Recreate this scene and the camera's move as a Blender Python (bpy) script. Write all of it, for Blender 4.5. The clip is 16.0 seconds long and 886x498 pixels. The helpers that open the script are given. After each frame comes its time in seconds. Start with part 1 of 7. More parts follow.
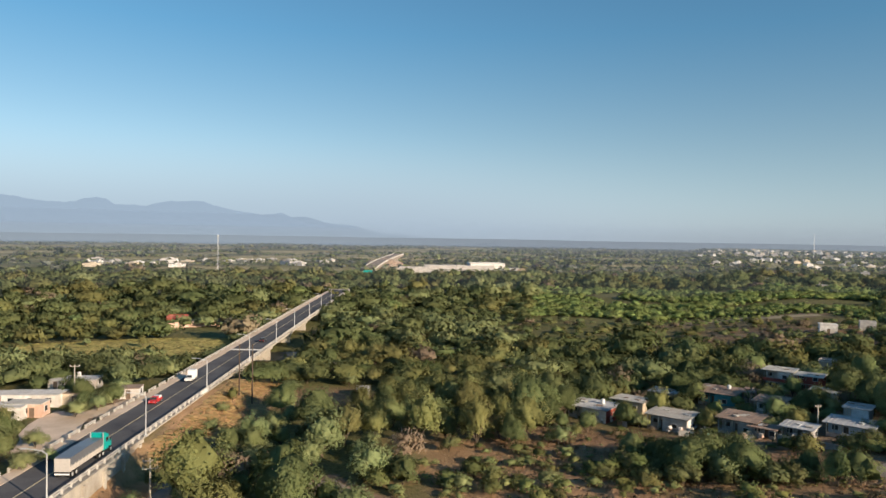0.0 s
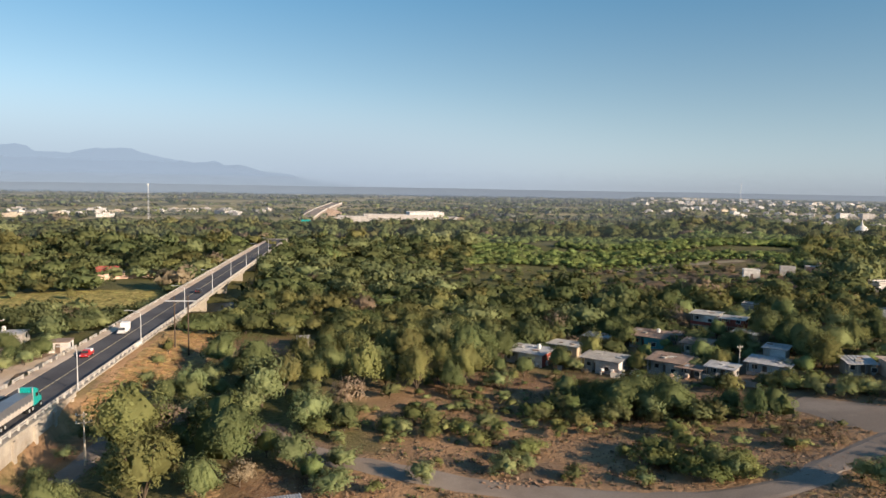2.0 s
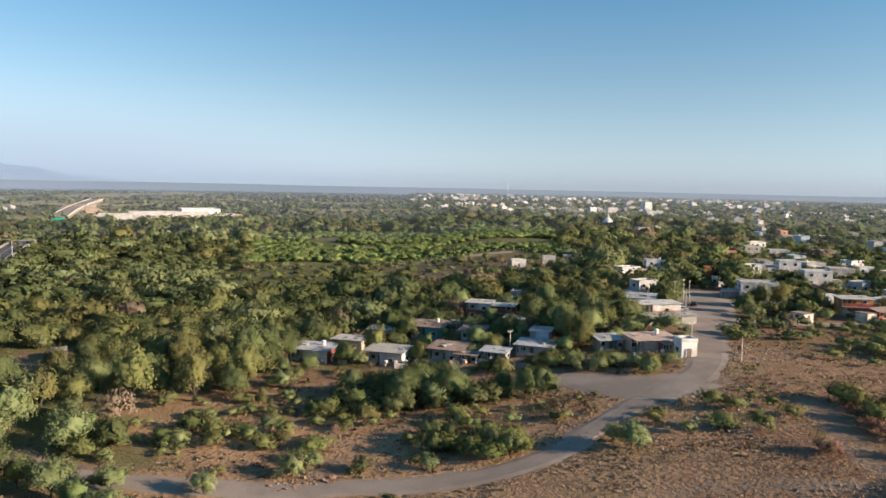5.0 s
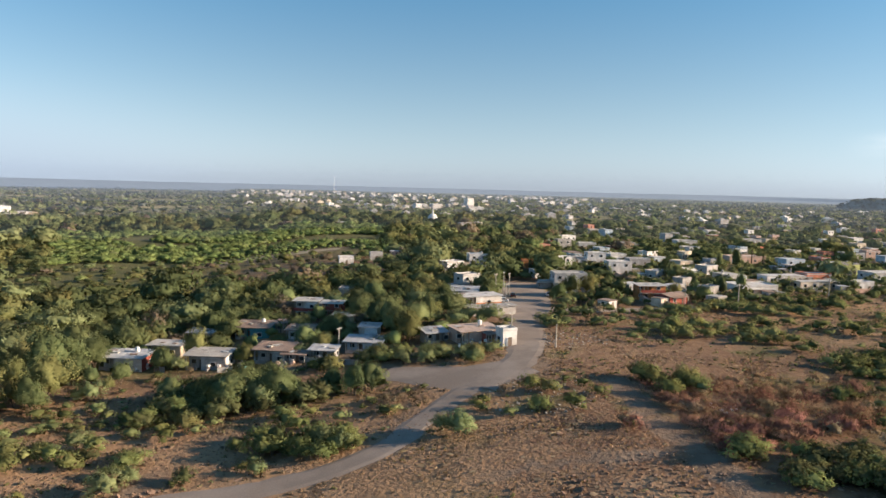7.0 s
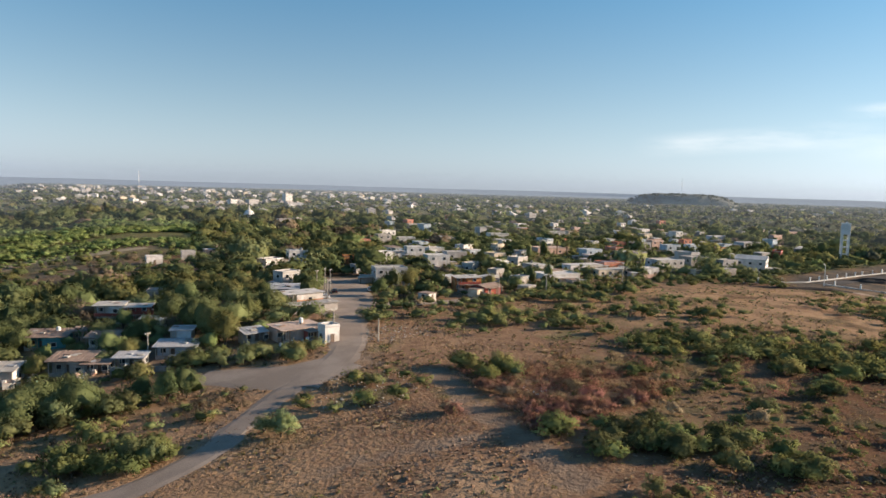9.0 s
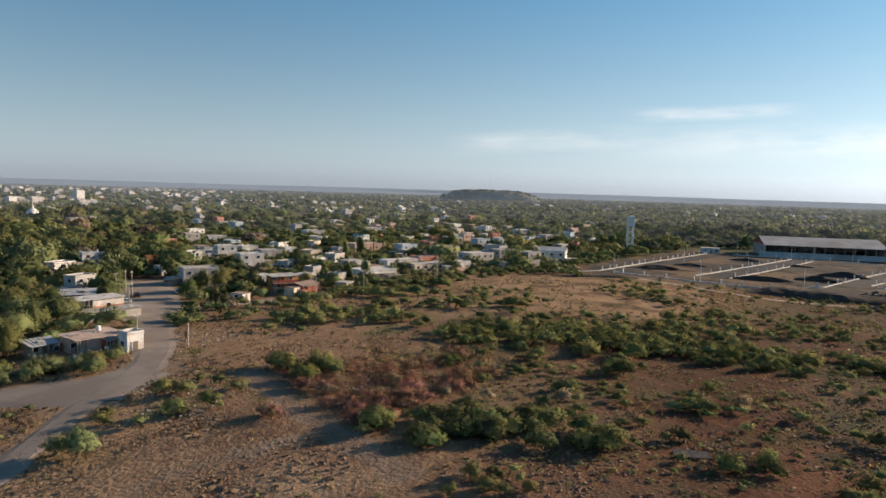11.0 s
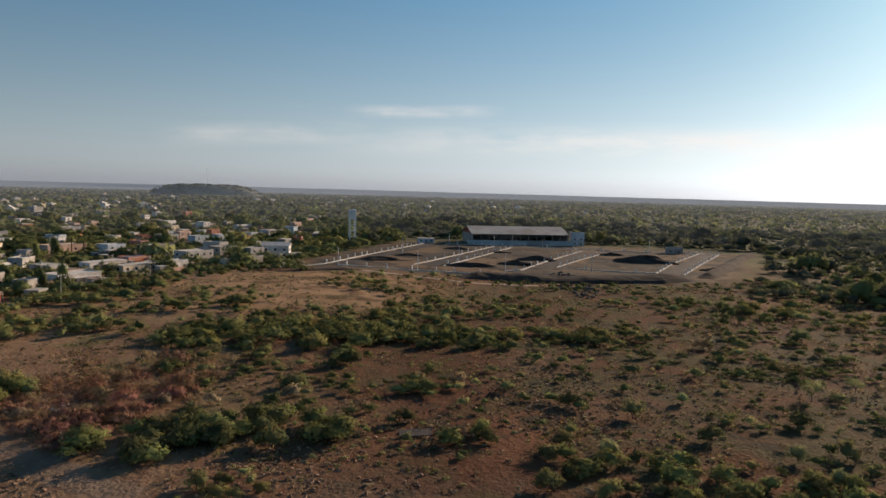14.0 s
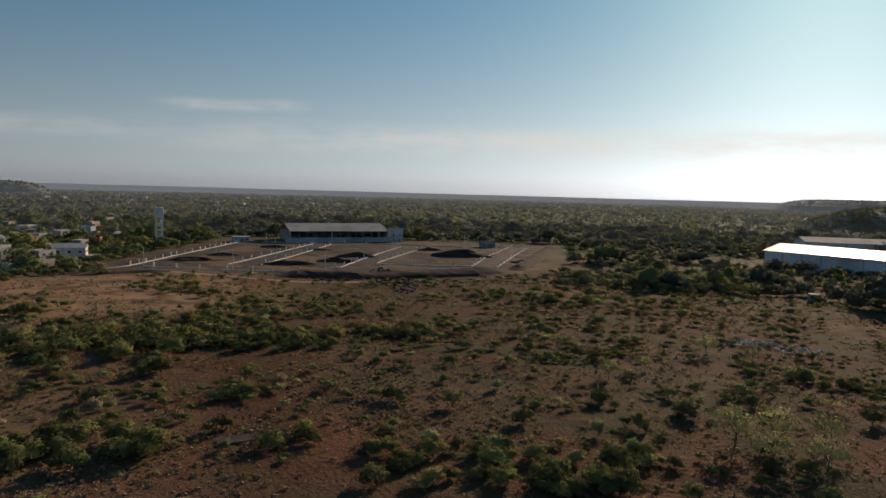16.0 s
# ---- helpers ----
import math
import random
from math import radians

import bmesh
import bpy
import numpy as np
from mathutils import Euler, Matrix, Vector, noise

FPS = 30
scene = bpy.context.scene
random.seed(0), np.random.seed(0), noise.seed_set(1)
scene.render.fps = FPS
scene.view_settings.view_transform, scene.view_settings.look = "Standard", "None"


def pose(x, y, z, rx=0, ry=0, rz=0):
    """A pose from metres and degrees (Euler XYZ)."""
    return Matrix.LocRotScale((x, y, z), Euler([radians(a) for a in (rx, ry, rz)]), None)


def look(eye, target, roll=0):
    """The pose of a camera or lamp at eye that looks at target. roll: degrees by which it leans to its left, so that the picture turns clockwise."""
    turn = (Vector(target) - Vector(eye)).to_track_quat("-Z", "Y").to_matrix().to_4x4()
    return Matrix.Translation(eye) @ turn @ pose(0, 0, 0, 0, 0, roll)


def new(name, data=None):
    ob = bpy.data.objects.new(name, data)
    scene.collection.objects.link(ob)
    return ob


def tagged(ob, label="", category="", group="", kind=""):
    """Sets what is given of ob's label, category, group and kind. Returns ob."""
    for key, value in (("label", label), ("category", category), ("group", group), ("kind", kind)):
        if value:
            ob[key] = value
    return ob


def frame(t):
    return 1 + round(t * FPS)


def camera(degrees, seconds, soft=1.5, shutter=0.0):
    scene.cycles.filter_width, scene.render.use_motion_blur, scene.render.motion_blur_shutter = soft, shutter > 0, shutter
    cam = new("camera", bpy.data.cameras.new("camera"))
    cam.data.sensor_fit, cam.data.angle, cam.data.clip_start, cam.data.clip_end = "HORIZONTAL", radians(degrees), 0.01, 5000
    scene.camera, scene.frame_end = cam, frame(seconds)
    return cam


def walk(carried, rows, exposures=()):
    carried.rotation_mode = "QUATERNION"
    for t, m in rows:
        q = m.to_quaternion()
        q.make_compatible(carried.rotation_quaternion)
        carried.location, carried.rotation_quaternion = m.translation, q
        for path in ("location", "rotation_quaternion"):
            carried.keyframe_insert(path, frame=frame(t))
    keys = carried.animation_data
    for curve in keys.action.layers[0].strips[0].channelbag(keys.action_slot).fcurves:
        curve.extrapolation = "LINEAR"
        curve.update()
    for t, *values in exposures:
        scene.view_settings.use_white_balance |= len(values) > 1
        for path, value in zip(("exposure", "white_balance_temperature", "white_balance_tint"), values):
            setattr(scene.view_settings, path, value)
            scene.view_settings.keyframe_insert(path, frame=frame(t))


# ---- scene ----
# Camera: a hovering drone that tilts down and then pans to the right.
cam = camera(63.99, 16.0, soft=1.5)
EYE_Z = 45.0
# seconds, heading clockwise from +y, tilt down, lean
TURNS = [(0, 0.00, 1.07, 0.90), (0.5, -0.06, 1.56, 0.94), (1, -0.08, 4.08, 0.91), (1.5, 1.22, 5.11, 0.89), (2, 4.97, 5.11, 0.95), (2.5, 8.72, 5.13, 1.02), (3, 11.33, 5.13, 1.06), (5.5, 25.92, 5.12, 1.27), (6, 29.52, 5.09, 1.39), (6.5, 32.88, 5.09, 1.43), (7, 36.43, 5.10, 1.47), (7.5, 40.06, 5.10, 1.51), (8, 43.87, 5.09, 1.62), (8.5, 47.22, 5.09, 1.63), (9, 50.89, 5.08, 1.63), (9.5, 54.56, 5.06, 1.64), (10, 58.24, 5.03, 1.68), (12.5, 76.85, 4.87, 1.64), (13, 80.58, 4.85, 1.65), (13.5, 84.31, 4.81, 1.60), (14, 87.79, 4.80, 1.56), (14.5, 91.59, 4.75, 1.61), (15, 95.37, 4.72, 1.64), (15.5, 98.78, 4.68, 1.61), (16, 102.33, 4.68, 1.57)]
walk(cam, [(t, pose(0, 0, EYE_Z, 90 - p, 0, -a) @ pose(0, 0, 0, 0, 0, r)) for t, a, p, r in TURNS],
     [(0.0, 0.76, 6700, 11), (2.0, 0.86, 6800, 14), (5.5, 1.08, 6600, 14), (9.0, 1.0, 6750, 15), (12.5, 0.5, 7000, 17), (14.5, 0.20, 7200, 19), (16.0, -0.16, 7200, 18)])

# ---- light ----
SUN_AZ, SUN_EL = 131.0, 18.0
world = bpy.data.worlds.new("sky")
scene.world = world
world.use_nodes = True
wn = world.node_tree.nodes
sky = wn.new("ShaderNodeTexSky")
sky.sky_type, sky.sun_disc = "NISHITA", False
sky.sun_elevation, sky.sun_rotation = radians(SUN_EL), radians(SUN_AZ)
sky.altitude, sky.air_density, sky.dust_density, sky.ozone_density = 300, 1.0, 0.45, 2.5
wl = world.node_tree.links
# dusty air: the sky pales towards the horizon
w_tc, w_sep, w_pow = wn.new("ShaderNodeTexCoord"), wn.new("ShaderNodeSeparateXYZ"), wn.new("ShaderNodeMapRange")
w_pow.inputs[1].default_value, w_pow.inputs[2].default_value = 0.0, 0.27
w_pow.inputs[3].default_value, w_pow.inputs[4].default_value = 0.8, 0.0
w_bw, w_haze, w_mix, w_tint = wn.new("ShaderNodeRGBToBW"), wn.new("ShaderNodeMix"), wn.new("ShaderNodeMix"), wn.new("ShaderNodeMix")
for n_, blend in ((w_haze, "MULTIPLY"), (w_mix, "MIX"), (w_tint, "MULTIPLY")):
    n_.data_type, n_.blend_type = "RGBA", blend
    n_.inputs[0].default_value = 1.0
wl.new(w_tc.outputs["Generated"], w_sep.inputs[0])
wl.new(w_sep.outputs[2], w_pow.inputs[0])
wl.new(sky.outputs[0], w_tint.inputs[6])
w_tint.inputs[7].default_value = (0.62, 1.0, 1.06, 1)
wl.new(w_tint.outputs[2], w_bw.inputs[0])
wl.new(w_bw.outputs[0], w_haze.inputs[6])
w_haze.inputs[7].default_value = (0.92, 1.05, 1.30, 1)
wl.new(w_pow.outputs[0], w_mix.inputs[0])
wl.new(w_tint.outputs[2], w_mix.inputs[6])
wl.new(w_haze.outputs[2], w_mix.inputs[7])
wl.new(w_mix.outputs[2], wn["Background"].inputs[0])
wn["Background"].inputs[1].default_value = 0.07
sun = new("sun", bpy.data.lights.new("sun", "SUN"))
sun.data.energy, sun.data.angle, sun.data.color = 4.6, radians(0.6), (1.0, 0.81, 0.60)
_a, _e = radians(SUN_AZ), radians(SUN_EL)
SUN_DIR = Vector((math.sin(_a) * math.cos(_e), math.cos(_a) * math.cos(_e), math.sin(_e)))
sun.matrix_world = look(SUN_DIR * 100, (0, 0, 0))

rng = np.random.default_rng(7)


# ---- materials ----
def mix_node(nt, fac, a, b, blend="MIX"):
    n = nt.nodes.new("ShaderNodeMix")
    n.data_type, n.blend_type = "RGBA", blend
    for sock, v in ((n.inputs[0], fac), (n.inputs[6], a), (n.inputs[7], b)):
        if hasattr(v, "is_linked"):
            nt.links.new(v, sock)
        elif isinstance(v, tuple):
            sock.default_value = (*v, 1)
        else:
            sock.default_value = v
    return n.outputs[2]


def noise_node(nt, scale, detail=4, lo=0.4, hi=0.6, stretch=None, rough=0.55):
    tc = nt.nodes.new("ShaderNodeTexCoord")
    n = nt.nodes.new("ShaderNodeTexNoise")
    n.inputs["Scale"].default_value, n.inputs["Detail"].default_value = scale, detail
    n.inputs["Roughness"].default_value = rough
    if stretch:
        mp = nt.nodes.new("ShaderNodeMapping")
        mp.inputs["Scale"].default_value = stretch
        nt.links.new(tc.outputs["Object"], mp.inputs["Vector"])
        nt.links.new(mp.outputs[0], n.inputs["Vector"])
    else:
        nt.links.new(tc.outputs["Object"], n.inputs["Vector"])
    r = nt.nodes.new("ShaderNodeMapRange")
    r.inputs[1].default_value, r.inputs[2].default_value = lo, hi
    nt.links.new(n.outputs[0], r.inputs[0])
    return r.outputs[0]


def vary(nt, col, amount, source):
    """Shifts brightness and hue from piece to piece."""
    h = nt.nodes.new("ShaderNodeHueSaturation")
    m = nt.nodes.new("ShaderNodeMapRange")
    m.inputs[3].default_value, m.inputs[4].default_value = 1 - amount, 1 + amount
    nt.links.new(source, m.inputs[0])
    nt.links.new(m.outputs[0], h.inputs["Value"])
    m2 = nt.nodes.new("ShaderNodeMapRange")
    m2.inputs[3].default_value, m2.inputs[4].default_value = 0.5 - amount * 0.06, 0.5 + amount * 0.06
    w = nt.nodes.new("ShaderNodeMath")
    w.operation, w.inputs[1].default_value = "MULTIPLY", 7.3
    fr = nt.nodes.new("ShaderNodeMath")
    fr.operation = "FRACT"
    nt.links.new(source, w.inputs[0])
    nt.links.new(w.outputs[0], fr.inputs[0])
    nt.links.new(fr.outputs[0], m2.inputs[0])
    nt.links.new(m2.outputs[0], h.inputs["Hue"])
    nt.links.new(col, h.inputs["Color"])
    return h.outputs[0]


def surface(name, c1, c2, scale=0.5, fine=6.0, rough=0.85, bump=0.3, stain=(0.6, 0.55, 0.5), metal=0.0, random_amount=0.0):
    """A worn surface: two colours in patches, fine grain, stains and relief."""
    m = bpy.data.materials.new(name)
    m.use_nodes = True
    nt = m.node_tree
    b = nt.nodes["Principled BSDF"]
    col = mix_node(nt, noise_node(nt, scale), c1, c2)
    col = mix_node(nt, noise_node(nt, scale * 0.35, 5, 0.52, 0.72), col, tuple(a * k for a, k in zip(c1, stain)))
    grain = noise_node(nt, fine, 3, 0.3, 0.7)
    col = mix_node(nt, grain, col, mix_node(nt, 0.35, col, (1.0, 1.0, 1.0), "SOFT_LIGHT"))
    if random_amount:
        oi = nt.nodes.new("ShaderNodeObjectInfo")
        col = vary(nt, col, random_amount, oi.outputs["Random"])
    nt.links.new(col, b.inputs["Base Color"])
    b.inputs["Roughness"].default_value, b.inputs["Metallic"].default_value = rough, metal
    b.inputs["Specular IOR Level"].default_value = 0.12 if rough >= 0.85 else 0.5
    if bump:
        bp = nt.nodes.new("ShaderNodeBump")
        bp.inputs["Strength"].default_value, bp.inputs["Distance"].default_value = bump, 0.1
        nt.links.new(grain, bp.inputs["Height"])
        nt.links.new(bp.outputs[0], b.inputs["Normal"])
    return m


def foliage(name, c1, c2, island=False, amount=0.3, through_light=0.36):
    """Leaves: diffuse with light passing through, varied from plant to plant and from clump to clump."""
    m = bpy.data.materials.new(name)
    m.use_nodes = True
    nt = m.node_tree
    nt.nodes.remove(nt.nodes["Principled BSDF"])
    geo = nt.nodes.new("ShaderNodeNewGeometry")
    col = mix_node(nt, geo.outputs["Random Per Island"], c1, c2)
    col = mix_node(nt, noise_node(nt, 0.05 if island else 0.35, 3, 0.35, 0.65), col, tuple(0.5 * (a + b) * 0.8 for a, b in zip(c1, c2)))
    if island:
        att = nt.nodes.new("ShaderNodeAttribute")
        att.attribute_name = "plant"
        col = vary(nt, col, amount, att.outputs["Fac"])
    else:
        oi = nt.nodes.new("ShaderNodeObjectInfo")
        col = vary(nt, col, amount, oi.outputs["Random"])
    d, t, mx = nt.nodes.new("ShaderNodeBsdfDiffuse"), nt.nodes.new("ShaderNodeBsdfTranslucent"), nt.nodes.new("ShaderNodeMixShader")
    mx.inputs[0].default_value = through_light
    # leaves are too small to shade one by one: each spray takes the bearing of its clump
    bear, turn = nt.nodes.new("ShaderNodeAttribute"), nt.nodes.new("ShaderNodeVectorTransform")
    bear.attribute_name = "bearing"
    turn.vector_type, turn.convert_from, turn.convert_to = "NORMAL", "OBJECT", "WORLD"
    nt.links.new(bear.outputs["Vector"], turn.inputs[0])
    nt.links.new(turn.outputs[0], d.inputs["Normal"])
    nt.links.new(turn.outputs[0], t.inputs["Normal"])
    nt.links.new(col, d.inputs[0])
    nt.links.new(col, t.inputs[0])
    nt.links.new(d.outputs[0], mx.inputs[1])
    nt.links.new(t.outputs[0], mx.inputs[2])
    nt.links.new(mx.outputs[0], nt.nodes["Material Output"].inputs[0])
    return m


M_ASPHALT = surface("asphalt", (0.075, 0.075, 0.082), (0.095, 0.095, 0.102), 0.15, 4, 0.9, 0.2, (0.75, 0.75, 0.75))
M_CONCRETE = surface("concrete", (0.42, 0.38, 0.32), (0.34, 0.31, 0.27), 0.4, 5, 0.9, 0.3)
M_KERB = surface("painted_kerb", (0.72, 0.72, 0.7), (0.6, 0.6, 0.58), 0.5, 5, 0.85, 0.2, (0.8, 0.78, 0.75))
M_GRAVEL = surface("gravel_road", (0.270, 0.224, 0.186), (0.210, 0.172, 0.142), 0.12, 5, 0.95, 0.12, (0.8, 0.76, 0.72))
M_DIRT = surface("packed_dirt", (0.37, 0.28, 0.21), (0.30, 0.225, 0.165), 0.15, 3, 0.95, 0.5)
M_PALE = surface("pale_dust", (0.58, 0.47, 0.38), (0.48, 0.385, 0.30), 0.12, 3, 0.95, 0.2)
M_YELLOW = surface("road_paint", (0.52, 0.45, 0.28), (0.42, 0.37, 0.25), 0.8, 8, 0.8, 0.1)
M_RAIL = surface("worn_rail_concrete", (0.52, 0.50, 0.46), (0.40, 0.38, 0.35), 0.6, 5, 0.9, 0.2)
M_STEEL = surface("galvanised_steel", (0.55, 0.56, 0.57), (0.48, 0.49, 0.5), 0.6, 8, 0.5, 0.1, (0.8, 0.8, 0.8), 0.4)
M_WATER = surface("river_water", (0.03, 0.035, 0.03), (0.04, 0.045, 0.035), 0.1, 2, 0.45, 0.15)
M_BARK = surface("bark", (0.13, 0.10, 0.075), (0.09, 0.07, 0.05), 1.5, 10, 0.95, 0.5)
M_WOOD = surface("pole_wood", (0.09, 0.065, 0.05), (0.065, 0.05, 0.04), 1.0, 9, 0.9, 0.4)
LEAF_TONES = {
    "dark": ((0.162, 0.196, 0.084), (0.232, 0.272, 0.122)),
    "olive": ((0.242, 0.248, 0.098), (0.318, 0.318, 0.132)),
    "mesquite": ((0.262, 0.305, 0.140), (0.350, 0.396, 0.192)),
    "bright": ((0.218, 0.280, 0.110), (0.308, 0.375, 0.155)),
    "brown": ((0.300, 0.238, 0.165), (0.390, 0.312, 0.218)),
    "red": ((0.330, 0.176, 0.140), (0.420, 0.244, 0.195)),
    "reed": ((0.270, 0.360, 0.125), (0.370, 0.460, 0.170)),
    "sage": ((0.190, 0.222, 0.085), (0.262, 0.296, 0.116)),
    "dusk": ((0.135, 0.146, 0.066), (0.190, 0.200, 0.094)),
    # hazy and dusty: leaf green greyed to put distance haze into the colour
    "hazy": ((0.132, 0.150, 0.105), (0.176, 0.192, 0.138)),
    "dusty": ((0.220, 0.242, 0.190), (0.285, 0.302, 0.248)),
}
LEAF = {k: foliage("leaves_" + k, *c) for k, c in LEAF_TONES.items()}
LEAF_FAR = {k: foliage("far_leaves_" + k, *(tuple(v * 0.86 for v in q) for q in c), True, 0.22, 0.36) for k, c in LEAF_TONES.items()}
M_GRASS = foliage("dry_grass", (0.245, 0.185, 0.10), (0.33, 0.255, 0.15), True, 0.16, 0.2)
M_STRAW = foliage("straw_herbs", (0.36, 0.25, 0.155), (0.47, 0.34, 0.22), True, 0.25, 0.25)
M_MEADOW = foliage("meadow_grass", (0.36, 0.32, 0.12), (0.46, 0.40, 0.16), True, 0.25, 0.2)
M_GOLD = foliage("golden_grass", (0.50, 0.345, 0.165), (0.62, 0.44, 0.23), True, 0.25, 0.25)
M_BLADE = foliage("golden_blades", (0.36, 0.25, 0.10), (0.48, 0.34, 0.15), True, 0.2, 0.55)
M_WEED = foliage("green_weeds", (0.10, 0.105, 0.03), (0.15, 0.14, 0.05), True, 0.25, 0.1)


# ---- the lie of the land ----
def smooth(a, b, x):
    u = np.clip((x - a) / (b - a), 0, 1)
    return u * u * (3 - 2 * u)


def ground_z(x, y):
    """River flat in the west, a low terrace in the east, the road's embankment."""
    x, y = np.asarray(x, float), np.asarray(y, float)
    z = 8 * smooth(-20, 80, x - 0.35 * y)
    z = z + 2.6 * np.exp(-(((x - 245) / 70) ** 2 + ((y - 55) / 45) ** 2))
    wide = 2 + 8 * smooth(125, 140, y) + 7 * (1 - smooth(96, 106, y))
    return z + 4.6 * (1 - smooth(0, 1, (x + 57.5) / wide)) * (1 - smooth(192, 218, y))


def gz(x, y):
    return float(ground_z(x, y))


def az_of(x, y):
    return np.degrees(np.arctan2(x, y))


# ---- mesh helpers ----
def link_mesh(name, verts, faces, material, parent=None):
    me = bpy.data.meshes.new(name)
    me.from_pydata([tuple(v) for v in verts], [], [tuple(f) for f in faces])
    me.materials.append(material)
    ob = new(name, me)
    if parent:
        ob.parent = parent
    return ob


def fast_quads(name, quads, material, plant=None, bearing=None):
    """A mesh of loose triangles or quads, from an array (n, 3 or 4, 3), with the bearing that each one is shaded by."""
    n, c = len(quads), quads.shape[1]
    if bearing is None:
        bearing = np.cross(quads[:, 1] - quads[:, 0], quads[:, 2] - quads[:, 0])
        bearing = bearing * np.where(bearing[:, 2:] < 0, -1.0, 1.0)
        bearing /= np.linalg.norm(bearing, axis=1)[:, None] + 1e-9
    me = bpy.data.meshes.new(name)
    me.vertices.add(n * c)
    me.vertices.foreach_set("co", quads.astype(np.float32).ravel())
    me.loops.add(n * c)
    me.loops.foreach_set("vertex_index", np.arange(n * c, dtype=np.int32))
    me.polygons.add(n)
    me.polygons.foreach_set("loop_start", np.arange(0, n * c, c, dtype=np.int32))
    me.polygons.foreach_set("loop_total", np.full(n, c, dtype=np.int32))
    me.update(calc_edges=True)
    if bearing.ndim == 2:
        bearing = np.repeat(bearing[:, None], c, 1)
    at = me.attributes.new("bearing", "FLOAT_VECTOR", "POINT")
    at.data.foreach_set("vector", bearing.astype(np.float32).ravel())
    if plant is not None:
        at = me.attributes.new("plant", "FLOAT", "FACE")
        at.data.foreach_set("value", plant.astype(np.float32))
    me.materials.append(material)
    return me


def add_box(bm, cx, cy, cz, sx, sy, sz, rot=0.0, bevel=0.0):
    m = Matrix.Translation((cx, cy, cz)) @ Matrix.Rotation(rot, 4, "Z") @ Matrix.Diagonal((sx, sy, sz, 1))
    r = bmesh.ops.create_cube(bm, size=1, matrix=m)
    if bevel:
        es = list({e for v in r["verts"] for e in v.link_edges})
        bmesh.ops.bevel(bm, geom=es, offset=bevel, segments=1, affect="EDGES")


def add_rod(bm, a, b, r1, r2=None, sides=8):
    a, b = Vector(a), Vector(b)
    d = b - a
    m = Matrix.Translation((a + b) / 2) @ d.to_track_quat("Z", "Y").to_matrix().to_4x4()
    bmesh.ops.create_cone(bm, cap_ends=True, segments=sides, radius1=r1, radius2=r1 if r2 is None else r2, depth=d.length, matrix=m)


def part(name, bm, material, parent=None, label=""):
    me = bpy.data.meshes.new(name)
    bm.to_mesh(me)
    bm.free()
    me.materials.append(material)
    ob = new(name, me)
    if parent:
        ob.parent = parent
    if label:
        ob["label"] = label
    return ob


def boxes(*specs):
    bm = bmesh.new()
    for s in specs:
        add_box(bm, *s)
    return bm


def strip(name, pts, width, material, lift=0.06, thick=0.3, label="", category="", widths=None):
    """A road laid on the ground along a line of plan points."""
    pts = [Vector((p[0], p[1], 0)) for p in pts]
    line, wid = [], []
    n = len(pts)
    for i in range(n - 1):
        p0, p1, p2, p3 = pts[max(i - 1, 0)], pts[i], pts[i + 1], pts[min(i + 2, n - 1)]
        steps = max(2, int((p2 - p1).length / 3))
        for s in range(steps):
            t = s / steps
            line.append(0.5 * ((2 * p1) + (p2 - p0) * t + (2 * p0 - 5 * p1 + 4 * p2 - p3) * t * t + (3 * p1 - p0 - 3 * p2 + p3) * t ** 3))
            wid.append(widths[i] * (1 - t) + widths[i + 1] * t if widths else width)
    line.append(pts[-1])
    wid.append(widths[-1] if widths else width)
    verts, faces = [], []
    cols = 6
    for i, p in enumerate(line):
        d = (line[min(i + 1, len(line) - 1)] - line[max(i - 1, 0)]).normalized()
        side = Vector((d.y, -d.x, 0))
        w = wid[i] * (1 + 0.12 * noise.noise(p * 0.11))
        wob = 0.7 * noise.noise(p * 0.45)
        for k in range(cols + 1):
            e = (k / cols - 0.5)
            q = p + side * (e * w + (wob + 0.5 * noise.noise(p * 0.9 + Vector((0, 0, 9.0 * k))) if k in (0, cols) else 0.0))
            edge = k in (0, cols)
            verts.append((q.x, q.y, gz(q.x, q.y) + (lift if not edge else -0.04)))
    for i in range(len(line) - 1):
        for k in range(cols):
            a = i * (cols + 1) + k
            faces.append((a, a + 1, a + cols + 2, a + cols + 1))
    ob = link_mesh(name, verts, faces, material)
    return tagged(ob, label, category, kind="structure")


# ---- ground ----

def land_cover(x, y):
    """Shares of dry field, green meadow and bare soil at points of the plan."""
    u = x - 0.35 * y
    r = np.hypot(x, y)
    a = az_of(x, y)
    field = smooth(-30, 30, u) * (1 - smooth(330, 420, r))
    field = np.maximum(field, smooth(80, 95, a) * smooth(20, 60, u) * (1 - smooth(400, 470, r)) * 0.8)
    near_low = (1 - smooth(160, 185, r)) * smooth(-4, 6, a)
    near_low = np.maximum(near_low, (1 - smooth(105, 125, r)) * smooth(-20, -8, a))
    field = np.maximum(field, near_low)
    bank = smooth(-60, -55, x) * (1 - smooth(-46, -43, x)) * smooth(128, 142, y) * (1 - smooth(205, 225, y))
    field = np.maximum(field, bank)
    field = np.maximum(field, np.exp(-(((x + 30) / 17) ** 4 + ((y - 194) / 13) ** 4)))
    meadow = np.exp(-(((a + 25) / 9) ** 4 + ((r - 292) / 28) ** 4))
    return field, meadow


